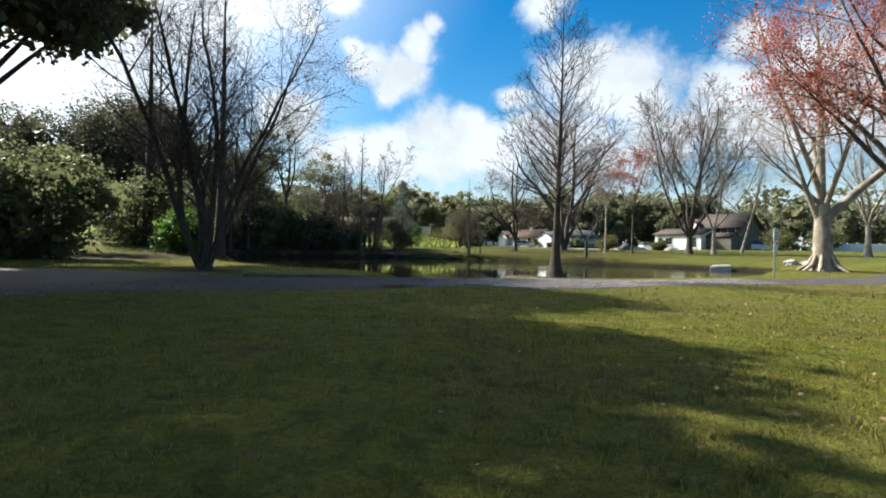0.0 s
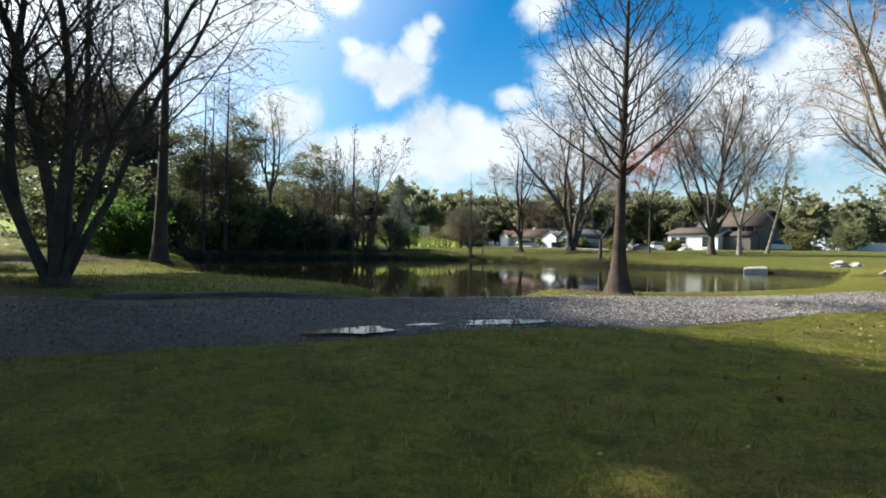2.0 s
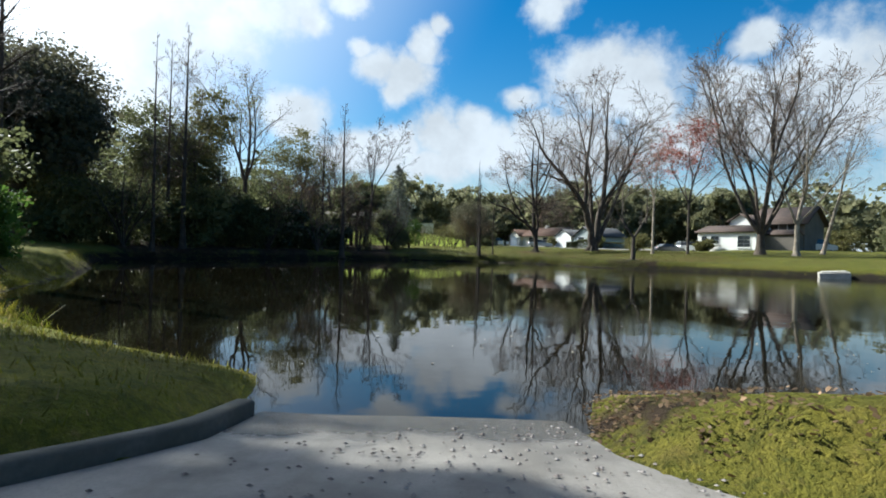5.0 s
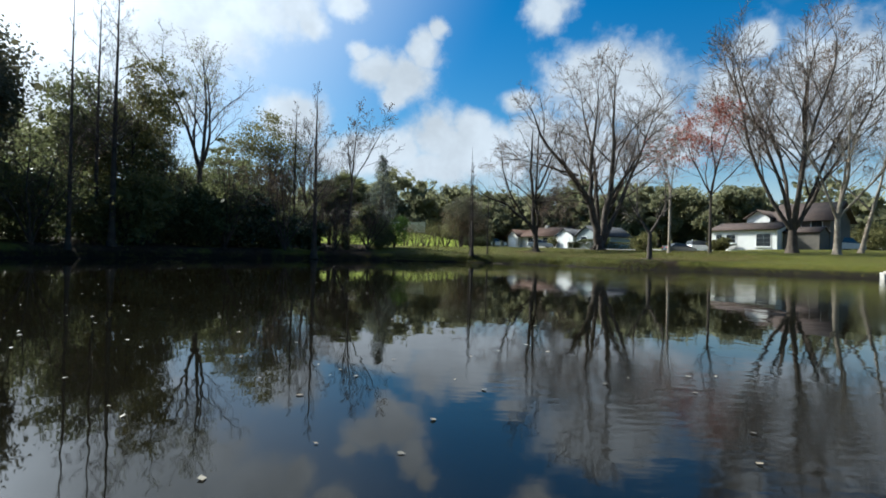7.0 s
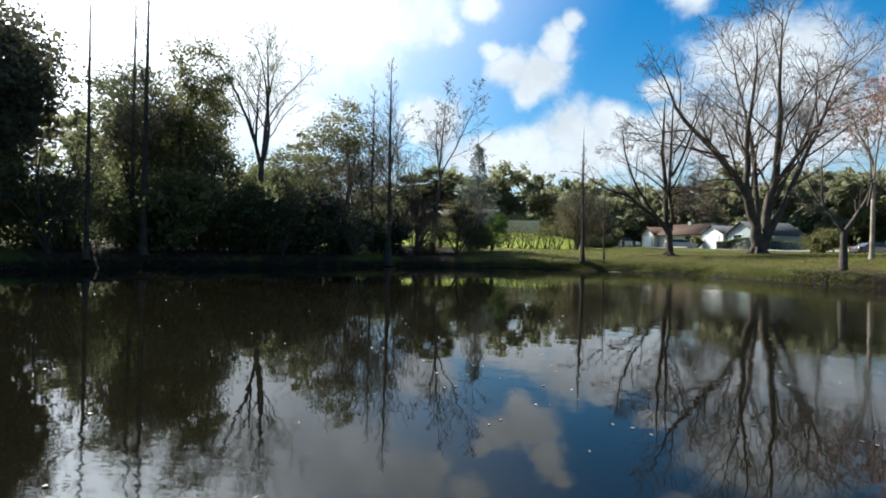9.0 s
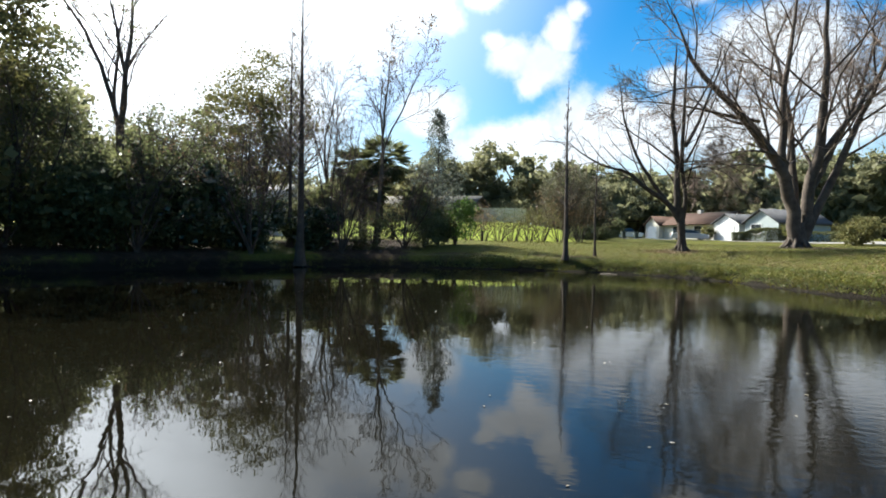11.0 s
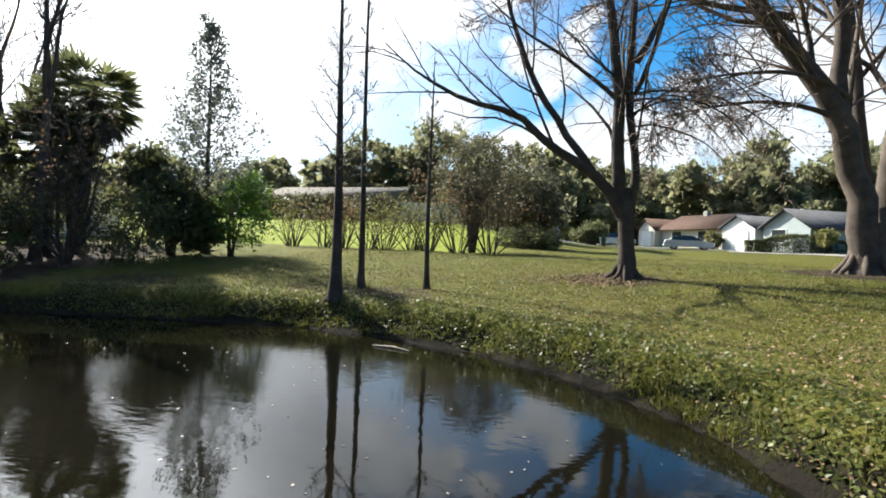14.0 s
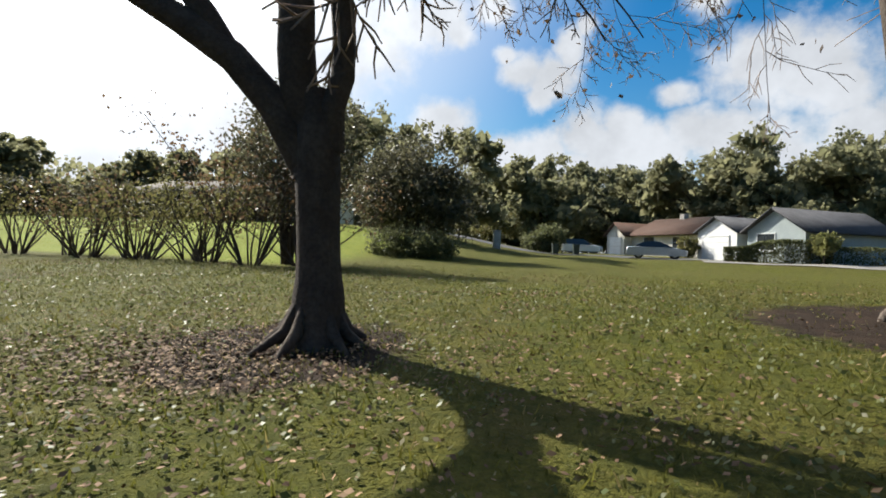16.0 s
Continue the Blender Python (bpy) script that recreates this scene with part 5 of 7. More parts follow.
limbed(17.9, 80.1, "huge many-stemmed bare sycamore on bare soil", 74, [(0.0, 0, -0.1, 0.72), (0.0, 0, 0.35, 0.58), (0.0, 0, 1.0, 0.52), (0.0, 0, 1.7, 0.38)],
       [(0.5, 0.1, 1.0, 27, 0.3, 19, 0.30, 0.02), (0.2, 0.4, 1.0, 18, 1.7, 20, 0.28, 0.01), (0.9, 0.3, 4.0, 30, 0.5, 15, 0.2, 0.02), (-0.5, -0.2, 4.6, 66, 3.5, 7.2, 0.10, -0.05), (-0.8, -0.3, 5.6, 62, 3.75, 7.6, 0.09, -0.07), (-2.6, -0.7, 8.2, 74, 3.3, 9, 0.12, 0.01), (1.2, 0.3, 6.0, 44, 0.2, 12, 0.2, 0.03)],
       [(10, 0.42, 40, 0.02, 0.13, 0.25), (9, 0.5, 42, 0.0, 0.16, 0.12), (8, 0.62, 42, -0.01, 0.2, 0.08)], BARK_GREY, TWIG_TAN, roots=0.15, twig_r=0.016,
       stems=[[(-0.05, -0.05, 0.5, 0.44), (-0.45, -0.13, 2.5, 0.40), (-1.25, -0.37, 5.0, 0.35), (-2.75, -0.8, 7.4, 0.28), (-4.9, -1.45, 9.6, 0.21), (-6.9, -2.1, 12.0, 0.13), (-8.2, -2.4, 15.0, 0.03)],
              [(0.25, 0.1, 0.5, 0.40), (0.6, 0.17, 3.0, 0.36), (1.15, 0.35, 6.0, 0.31), (1.5, 0.45, 10, 0.23), (1.4, 0.4, 15, 0.13), (1.5, 0.4, 20, 0.03)],
              [(-1.1, -0.3, 4.6, 0.27), (-1.0, -0.25, 7.5, 0.23), (-1.2, -0.35, 10, 0.18), (-0.6, -0.2, 15, 0.1), (-0.5, 0, 19, 0.02)]])
limbed(16.1, 60.25, "small pale forked tree with bare spreading roots", 75, [(0, 0, -0.1, 0.26), (0, 0, 0.3, 0.2), (0, 0, 1.2, 0.16), (0, 0, 2.1, 0.13)], [(0, 0, 2.0, 34, 3.1, 3.6, 0.10, 0.02), (0, 0, 2.0, 38, 0.1, 3.8, 0.10, 0.02), (-0.9, 0, 3.2, 12, 3.0, 3.2, 0.06, 0.0), (1.0, 0, 3.3, 10, 0.4, 3.0, 0.06, 0.0), (-0.5, 0, 2.7, 60, 2.8, 2.2, 0.04, 0.03)],
       [(7, 0.45, 42, 0.03, 0.14, 0.2), (5, 0.45, 42, 0.0, 0.18, 0.15)], BARK_GREY, TWIG_PALE, name="forked_tree", roots=1.5)
spreading(23.3, 66.0, 12.4, 0.13, "slender tree with a red leafy crown", 76, fork=0.4, stems=5, open_=30, bark=BARK_GREY, twig=TWIG_TAN, leaf=(RED_LEAF, 0.14), nleaf=4200, leaf_zone=lambda p: (p[:, 2] > 7.6) & (np.hypot(p[:, 0] + 0.8, p[:, 1]) < 3.0), name="maple_tree")
spreading(20.3, 67.0, 10.5, 0.13, "slender bare tree with pale bark", 77, fork=0.45, stems=3, open_=22, bark=BARK_PALE, twig=TWIG_TAN, name="maple_tree", leaf=(RED_LEAF, 0.18), nleaf=250)
spreading(30.6, 66.6, 20.5, 0.38, "big bare sycamore with rising pale limbs", 78, fork=0.1, stems=7, bark=BARK_GREY, twig=TWIG_TAN, first=[(4, 0.5, 0.95), (14, 3.2, 0.95), (30, 3.0, 0.85), (17, 0.2, 0.98), (32, 6.1, 0.85), (22, 1.6, 0.9), (22, 4.6, 0.92), (45, 0.1, 0.6)], twig_r=0.02, spec=[(10, 0.42, 36, 0.05, 0.12, 0.25), (9, 0.47, 38, 0.03, 0.15, 0.15), (8, 0.6, 38, 0.02, 0.18, 0.1)])
spreading(31.8, 63.0, 11.5, 0.24, "bare forked tree with pale limbs", 79, fork=0.25, stems=4, open_=42, bark=BARK_PALE, twig=TWIG_PALE)
spreading(46, 58, 14.0, 0.32, "bare tree with pale upright limbs", 80, fork=0.25, stems=5, open_=38, bark=BARK_PALE, twig=TWIG_TAN)
spreading(40, 44, 13.0, 0.3, "bare sycamore with pale limbs and few red leaves", 81, fork=0.22, stems=5, open_=42, bark=BARK_PALE, twig=TWIG_TAN, leaf=(RED_LEAF, 0.2), nleaf=600)
spreading(39, 70, 13.0, 0.2, "thin leaning bare tree", 82, fork=0.3, stems=3, open_=30, bark=BARK_PALE, twig=TWIG_TAN, lean=(0.25, 0))

# ---- shrubs along the lawn beyond ----
for i, (bx, by, h) in enumerate([(-7.0, 86.0, 2.6), (-4.2, 86.5, 2.8), (-1.6, 86.4, 2.7), (0.8, 86.6, 3.0), (2.4, 86.7, 4.6), (-5.6, 87.0, 2.4), (-0.4, 87.2, 2.6), (4.0, 87.4, 3.6), (-2.9, 87.2, 2.3)]):
    rng = np.random.default_rng(90 + i)
    bush = plant("shrub", bx, by, "many-stemmed leggy shrub with sparse olive leaves", "shrub", "shrubs along the lawn")
    lv = Shape()
    tips = []
    for j in range(16):
        az, up = rng.uniform(0, 6.28), radians(rng.uniform(42, 86))
        line = limb_line(rng, (0.25 * math.cos(az), 0.25 * math.sin(az), -0.05), (math.cos(az) * math.cos(up), math.sin(az) * math.cos(up), math.sin(up)), 1.25 * h * rng.uniform(0.6, 0.95), 7, 0.09, 0.02)
        st = Shape()
        st.tube(line, np.linspace(0.035, 0.01, 7), 5)
        part("stem", st, BARK_GREY, bush)
        tips += list(line[4:])
    tips = np.array(tips)
    n_ = (1000, 700, 1300, 850, 1500, 600, 1100, 1300, 800)[i]
    pts = tips[rng.integers(0, len(tips), n_)] + rng.normal(size=(n_, 3)) * [0.4, 0.4, 0.35]
    pts = pts[pts[:, 2] > 0.3 * h]
    lv.leaves(pts, 0.12, rng)
    part("foliage", lv, BROWN_LEAF if i % 3 == 1 else OLIVE_LEAF, bush)
evergreen(2.8, 88.2, [(0, 0, 4.2, 2.0, 1.9, 2.2), (0.6, 0, 3.0, 1.9, 1.8, 1.7), (-0.9, 0, 3.2, 1.5, 1.5, 1.6), (0.2, 0, 5.4, 1.3, 1.3, 1.2), (-1.6, 0.2, 4.6, 0.9, 0.9, 1.2), (1.7, 0.1, 4.7, 1.0, 1.0, 1.1)], 0.08, "tall dull-green evergreen shrub", 100, n=9000, size=0.14, mat=DOME_LEAF, stems=7, tight=0.2, core=False, per=40, name="tall_shrub", category="shrub")
evergreen(3.9, 98.0, [(0, 0, 3.8, 2.6, 2.4, 2.7), (1.4, 0.5, 2.6, 2.0, 2, 2.2), (-1.4, 0, 3.0, 2, 2, 2.2)], 0.14, "dark evergreen tree beside the hedge", 101, n=11000, size=0.15, stems=3, tight=0.16, per=50, mat=DOME_LEAF)
evergreen(5.0, 95.2, [(0, 0, 0.65, 1.9, 1.2, 0.75), (1.2, 0, 0.6, 1.2, 1.1, 0.7), (-1.2, 0, 0.6, 1.2, 1.1, 0.7)], 0.06, "low dark clipped hedge block", 102, n=6000, size=0.1, name="hedge", stems=3, category="hedge", tight=0.2)

# ---- far woods ----
FAR_OAKS = [(0.8, 166, 18.5), (22.5, 167, 17.5), (39, 158, 20), (52, 150, 18), (-34, 123, 10), (-50, 115, 10), (-20, 150, 12), (11, 190, 14), (-8, 182, 14), (64, 140, 16), (78, 128, 14), (92, 118, 13), (-62, 98, 16), (-48, 78, 17), (-75, 110, 15), (31, 175, 16), (46, 165, 19), (102, 100, 13), (-46, 96, 8),
            (13, 172, 14), (30, 150, 12), (58, 158, 19), (72, 146, 17), (-27, 67, 8.5), (86, 138, 16), (112, 112, 14), (-14, 119, 12), (-7.5, 119, 13), (-22, 119, 9), (-31, 113, 7.5), (-0.5, 116, 11), (-40, 108, 7.5), (5.5, 150, 15), (15, 158, 16), (26, 146, 14), (44, 140, 15), (34, 140, 14)]
for i, (bx, by, h) in enumerate(FAR_OAKS):
    k = h / 15
    rng = np.random.default_rng(200 + i)
    bl = [(rng.uniform(-6.5, 6.5) * k, rng.uniform(-3, 3) * k, h * (0.2 + 0.55 * j / 11), rng.uniform(2.4, 4.4) * k, rng.uniform(2.4, 4.4) * k, rng.uniform(1.6, 2.8) * k) for j in range(12)]
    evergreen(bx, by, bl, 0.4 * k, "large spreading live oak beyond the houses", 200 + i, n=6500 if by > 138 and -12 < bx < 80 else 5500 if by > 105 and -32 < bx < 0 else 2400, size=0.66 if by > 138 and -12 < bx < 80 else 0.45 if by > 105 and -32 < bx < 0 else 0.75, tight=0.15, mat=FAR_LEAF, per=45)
rng = np.random.default_rng(300)
woods = Shape()
for i in range(250):
    a = radians(-78 + 156 * i / 189 + rng.uniform(-0.6, 0.6))
    # from 190 on: unseen clumps, added to close the horizon and cut sky light
    R = rng.uniform(165, 205) if i < 190 else rng.uniform(70, 90)
    h = rng.uniform(14, 22)
    cx, cy = R * math.sin(a) + 5, R * math.cos(a) + 15
    pts = clumps(rng, [(cx, cy, 3 + h * 0.3, 8, 7, h * 0.36), (cx + rng.uniform(-4, 4), cy, 3 + h * 0.62, 5.5, 5, h * 0.33), (cx + rng.uniform(-6, 6), cy, 3 + h * 0.5, 4, 4, h * 0.25)], 340, 1.0, 0.26, 30)
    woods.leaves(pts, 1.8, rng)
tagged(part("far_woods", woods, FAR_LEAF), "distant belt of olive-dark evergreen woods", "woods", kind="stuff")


# ---- houses ----
def prism(x0, x1, y0, y1, z0, zr, over=0.35, thick=0.16, along="y"):
    """A gable roof of two thick slopes over a rectangle, its ridge along y or x."""
    s = Shape()
    if along == "y":
        xm, slope = (x0 + x1) / 2, (zr - z0) / ((x1 - x0) / 2)
        for sx in (-1, 1):
            e = x0 - over if sx < 0 else x1 + over
            ze = z0 - over * slope
            a = [(e, y0 - over, ze), (xm, y0 - over, zr), (xm, y1 + over, zr), (e, y1 + over, ze)]
            s.add(a + [(p[0], p[1], p[2] + thick) for p in a], [(0, 1, 2, 3), (7, 6, 5, 4), (0, 4, 5, 1), (1, 5, 6, 2), (2, 6, 7, 3), (3, 7, 4, 0)])
    else:
        ym, slope = (y0 + y1) / 2, (zr - z0) / ((y1 - y0) / 2)
        for sy in (-1, 1):
            e = y0 - over if sy < 0 else y1 + over
            ze = z0 - over * slope
            a = [(x0 - over, e, ze), (x0 - over, ym, zr), (x1 + over, ym, zr), (x1 + over, e, ze)]
            s.add(a + [(p[0], p[1], p[2] + thick) for p in a], [(0, 1, 2, 3), (7, 6, 5, 4), (0, 4, 5, 1), (1, 5, 6, 2), (2, 6, 7, 3), (3, 7, 4, 0)])
    return s


def gable_walls(x0, x1, y0, y1, z0, z1, zr, along="y"):
    """The walls of a rectangle as one closed body, with gables up to zr."""
    s = Shape()
    if along == "y":
        ring = [(x0, z0), (x1, z0), (x1, z1), ((x0 + x1) / 2, zr), (x0, z1)]
        v = [(a, y, b) for y in (y0, y1) for a, b in ring]
    else:
        ring = [(y0, z0), (y1, z0), (y1, z1), ((y0 + y1) / 2, zr), (y0, z1)]
        v = [(x, a, b) for x in (x0, x1) for a, b in ring]
    s.add(v, [(i, (i + 1) % 5, 5 + (i + 1) % 5, 5 + i) for i in range(5)] + [(0, 1, 2, 4), (5, 6, 7, 9), (2, 3, 4, 4), (7, 8, 9, 9)])
    me = s.mesh("wall", False)
    bm = bmesh.new()
    bm.from_mesh(me)
    bmesh.ops.dissolve_degenerate(bm, edges=bm.edges, dist=1e-5)
    bmesh.ops.recalc_face_normals(bm, faces=bm.faces)
    return bm


def house(name, m, label):
    return empty(name, m, label, "house")


def window(parent, x, y, z, w, h, face="y-", bars=(2, 2)):
    """A framed window with panes, set on a wall that looks to face; centre of the sill at x, y, z."""
    root = empty("window", Matrix.Translation((x, y, z)) @ pose(0, 0, 0, 0, 0, {"y-": 0, "x-": -90, "x+": 90}[face]), "", "")
    root.parent = parent
    fr = boxes((-w / 2 - 0.08, -0.05, -0.08, w / 2 + 0.08, 0.03, 0.0), (-w / 2 - 0.08, -0.05, h, w / 2 + 0.08, 0.03, h + 0.08), (-w / 2 - 0.08, -0.05, 0, -w / 2, 0.03, h), (w / 2, -0.05, 0, w / 2 + 0.08, 0.03, h), bevel=0.01)
    part("frame", fr, TRIM_WHITE, root)
    nx, nz = bars
    for i in range(nx):
        for j in range(nz):
            a, b = -w / 2 + w * i / nx, -w / 2 + w * (i + 1) / nx
            c, d = h * j / nz, h * (j + 1) / nz
            part("pane", boxes((a + 0.02, -0.025, c + 0.02, b - 0.02, -0.005, d - 0.02)), GLASS, root)
    part("sill", boxes((-w / 2 - 0.12, -0.12, -0.14, w / 2 + 0.12, 0.0, -0.081), bevel=0.01), TRIM_WHITE, root)
    return root


def garage_door(parent, x, y, z, w, h):
    root = empty("garage_door", Matrix.Translation((x, y, z)), "", "")
    root.parent = parent
    for i in range(4):
        part("panel", boxes((-w / 2, -0.05, h * i / 4 + 0.01, w / 2, 0.0, h * (i + 1) / 4 - 0.01), bevel=0.015), TRIM_WHITE, root)
    part("frame", boxes((-w / 2 - 0.12, -0.08, 0, -w / 2 - 0.004, 0.0, h), (w / 2 + 0.004, -0.08, 0, w / 2 + 0.12, 0.0, h), (-w / 2 - 0.12, -0.08, h + 0.004, w / 2 + 0.12, 0.0, h + 0.12), bevel=0.01), WALL_WHITE, root)
    return root


# white house with the garage gable
h2 = house("house", pose(22.9, 121.2, float(ground_z(22.9, 121.2)) - 0.05, 0, 0, -57), "low white stucco house with a gabled garage and grey roof")
part("garage_wall", gable_walls(-2.1, 2.1, 0, 7, 0, 2.45, 3.6), WALL_WHITE, h2)
part("garage_roof", prism(-2.1, 2.1, 0, 7, 2.47, 3.63, 0.3), ROOF_GREY, h2)
garage_door(h2, -0.1, -0.004, 0.0, 2.7, 2.05)
part("main_wall", gable_walls(2.12, 2.9, 1.4, 8, 0, 2.45, 3.7, "x"), WALL_GREY, h2)
part("main_roof", prism(2.12, 4.0, 1.4, 8, 2.47, 3.8, 0.5, along="x"), ROOF_GREY, h2)
part("front_gable", gable_walls(2.92, 7.8, 0.2, 9, 0, 2.45, 4.0), WALL_GREY, h2)
part("front_gable_roof", prism(2.92, 7.8, 0.2, 9, 2.47, 4.03, 0.4), ROOF_GREY, h2)
window(h2, 4.6, 0.196, 1.0, 1.5, 1.2)
part("chimney", boxes((2.4, 4.8, 3.6, 3.1, 5.4, 4.5), bevel=0.03), STONE, h2)

# cream house with a brown roof
h1 = house("house", pose(15.4, 139.5, float(ground_z(15.4, 139.5)) - 0.05, 0, 0, -54), "low cream stucco house with a brown shingle roof")
part("garage_wall", gable_walls(-1.6, 1.6, 0, 7, 0, 2.45, 3.75), WALL_CREAM, h1)
part("garage_roof", prism(-1.6, 1.6, 0, 7, 2.47, 3.78), ROOF_BROWN, h1)
garage_door(h1, 0.0, -0.004, 0.0, 1.9, 2.0)
part("main_wall", gable_walls(1.62, 12.5, 1.0, 9, 0, 2.45, 4.2, "x"), WALL_CREAM, h1)
part("main_roof", prism(1.62, 12.5, 1.0, 9, 2.47, 4.3, 0.5, along="x"), ROOF_BROWN, h1)
window(h1, 4.6, 0.996, 0.9, 1.6, 1.2)
window(h1, 9.0, 0.996, 0.9, 1.6, 1.2)
part("chimney", boxes((5.3, 4.6, 4.0, 6.0, 5.3, 4.9), bevel=0.03), STONE, h1)

# two-storey house
h3 = house("house", pose(37.6, 95.0, float(ground_z(43, 97)) - 0.1, 0, 0, -54), "pale two-storey house with a white wing and dark roof")
part("wing_wall", gable_walls(0, 8.3, 0, 7, 0, 2.9, 3.8, "x"), WALL_WHITE, h3)
part("wing_roof", prism(0, 8.3, 0, 7, 2.92, 3.9, 0.35, along="x"), ROOF_DARK, h3)
part("main_wall", gable_walls(6.0, 12.5, 4.5, 11, 0, 4.4, 6.5, "x"), WALL_SHADED, h3)
part("main_roof", prism(6.0, 12.5, 4.5, 11, 4.42, 6.6, 0.6, along="x"), ROOF_DARK, h3)
part("upper_bay", gable_walls(3.0, 5.9, 3.5, 9, 2.6, 4.7, 5.6), WALL_WHITE, h3)
part("upper_bay_roof", prism(3.0, 5.9, 3.5, 9, 4.72, 5.65), ROOF_DARK, h3)
window(h3, 6.7, -0.004, 0.75, 1.7, 1.6, bars=(2, 3))
window(h3, 2.6, -0.004, 1.2, 1.2, 1.1)
window(h3, 1.0, -0.004, 1.2, 0.8, 1.1)
window(h3, 8.6, 4.496, 3.1, 1.2, 1.0)
window(h3, 11.0, 4.496, 3.1, 1.2, 1.0)
part("lean_to", gable_walls(8.4, 12.4, 1.5, 4.48, 0, 2.5, 3.1, "x"), WALL_SHADED, h3)
part("lean_to_roof", prism(8.4, 12.4, 1.5, 4.3, 2.52, 3.15, 0.15, along="x"), ROOF_DARK, h3)

# brown-walled house in the trees
h4 = house("house", pose(-34.5, 77.6, float(ground_z(-25, 80)) - 0.1, 0, 0, 6), "low tan house with a pale roof among the trees")
part("wall", gable_walls(0, 14, 0, 9, -0.3, 2.8, 4.6, "x"), WALL_CREAM, h4)
part("roof", prism(0, 14, 0, 9, 2.82, 4.7, 0.6, along="x"), STONE, h4)
window(h4, 5, -0.004, 0.9, 1.6, 1.2)
window(h4, 10, -0.004, 0.9, 1.6, 1.2)

# long low house beyond the field
h5 = house("house", pose(-23, 106, float(ground_z(-14, 106)) - 0.1, 0, 0, -2), "long low grey-brown house beyond the lawn")
part("wall", gable_walls(0, 13.5, 0, 8, -0.3, 2.2, 3.3, "x"), WALL_SHADED, h5)
part("roof", prism(0, 13.5, 0, 8, 2.22, 3.4, 0.6, along="x"), ROOF_PALE, h5)
for wx in (2.5, 6, 10):
    window(h5, wx, -0.004, 0.8, 1.4, 1.1)
yard = empty("fence", pose(-9.3, 104.6, float(ground_z(-6, 104.8)), 0, 0, -1), "weathered pale board fence beyond the lawn", "fence")
for i in range(34):
    part("board", boxes((i * 0.2, -0.012, -0.1, i * 0.2 + 0.188, 0.012, 1.62 + 0.03 * math.sin(i * 2.3)), bevel=0.005), WALL_CREAM, yard)
for i in range(4):
    part("post", boxes((i * 2.2, 0.013, -0.1, i * 2.2 + 0.1, 0.11, 1.7), bevel=0.008), WALL_CREAM, yard)
for i, (bx, by, s_) in enumerate([(-50, 100.5, 2.2), (-45.5, 101.2, 2.0), (-41, 102, 1.9), (-37, 102.6, 2.0), (-33, 103.0, 1.8), (-29.2, 103.6, 1.6), (-25.6, 104.0, 1.35), (-22.4, 103.8, 1.5), (-19.0, 104.0, 1.3), (-15.8, 103.8, 1.45), (-12.6, 104.1, 1.2), (-9.8, 103.9, 1.3)]):
    evergreen(bx, by, [(0, 0, 0.8 * s_, 1.5 * s_, 1.0 * s_, 0.8 * s_), (0.8, 0.1, 1.2 * s_, 1.0 * s_, 0.8 * s_, 0.7 * s_), (-0.9, 0.0, 1.0 * s_, 0.9 * s_, 0.8 * s_, 0.7 * s_)], 0.05, "dark rounded bush before the long low house", 330 + i, n=2600, size=0.22, name="bush", stems=3, category="bush", tight=0.2, mat=DOME_LEAF)


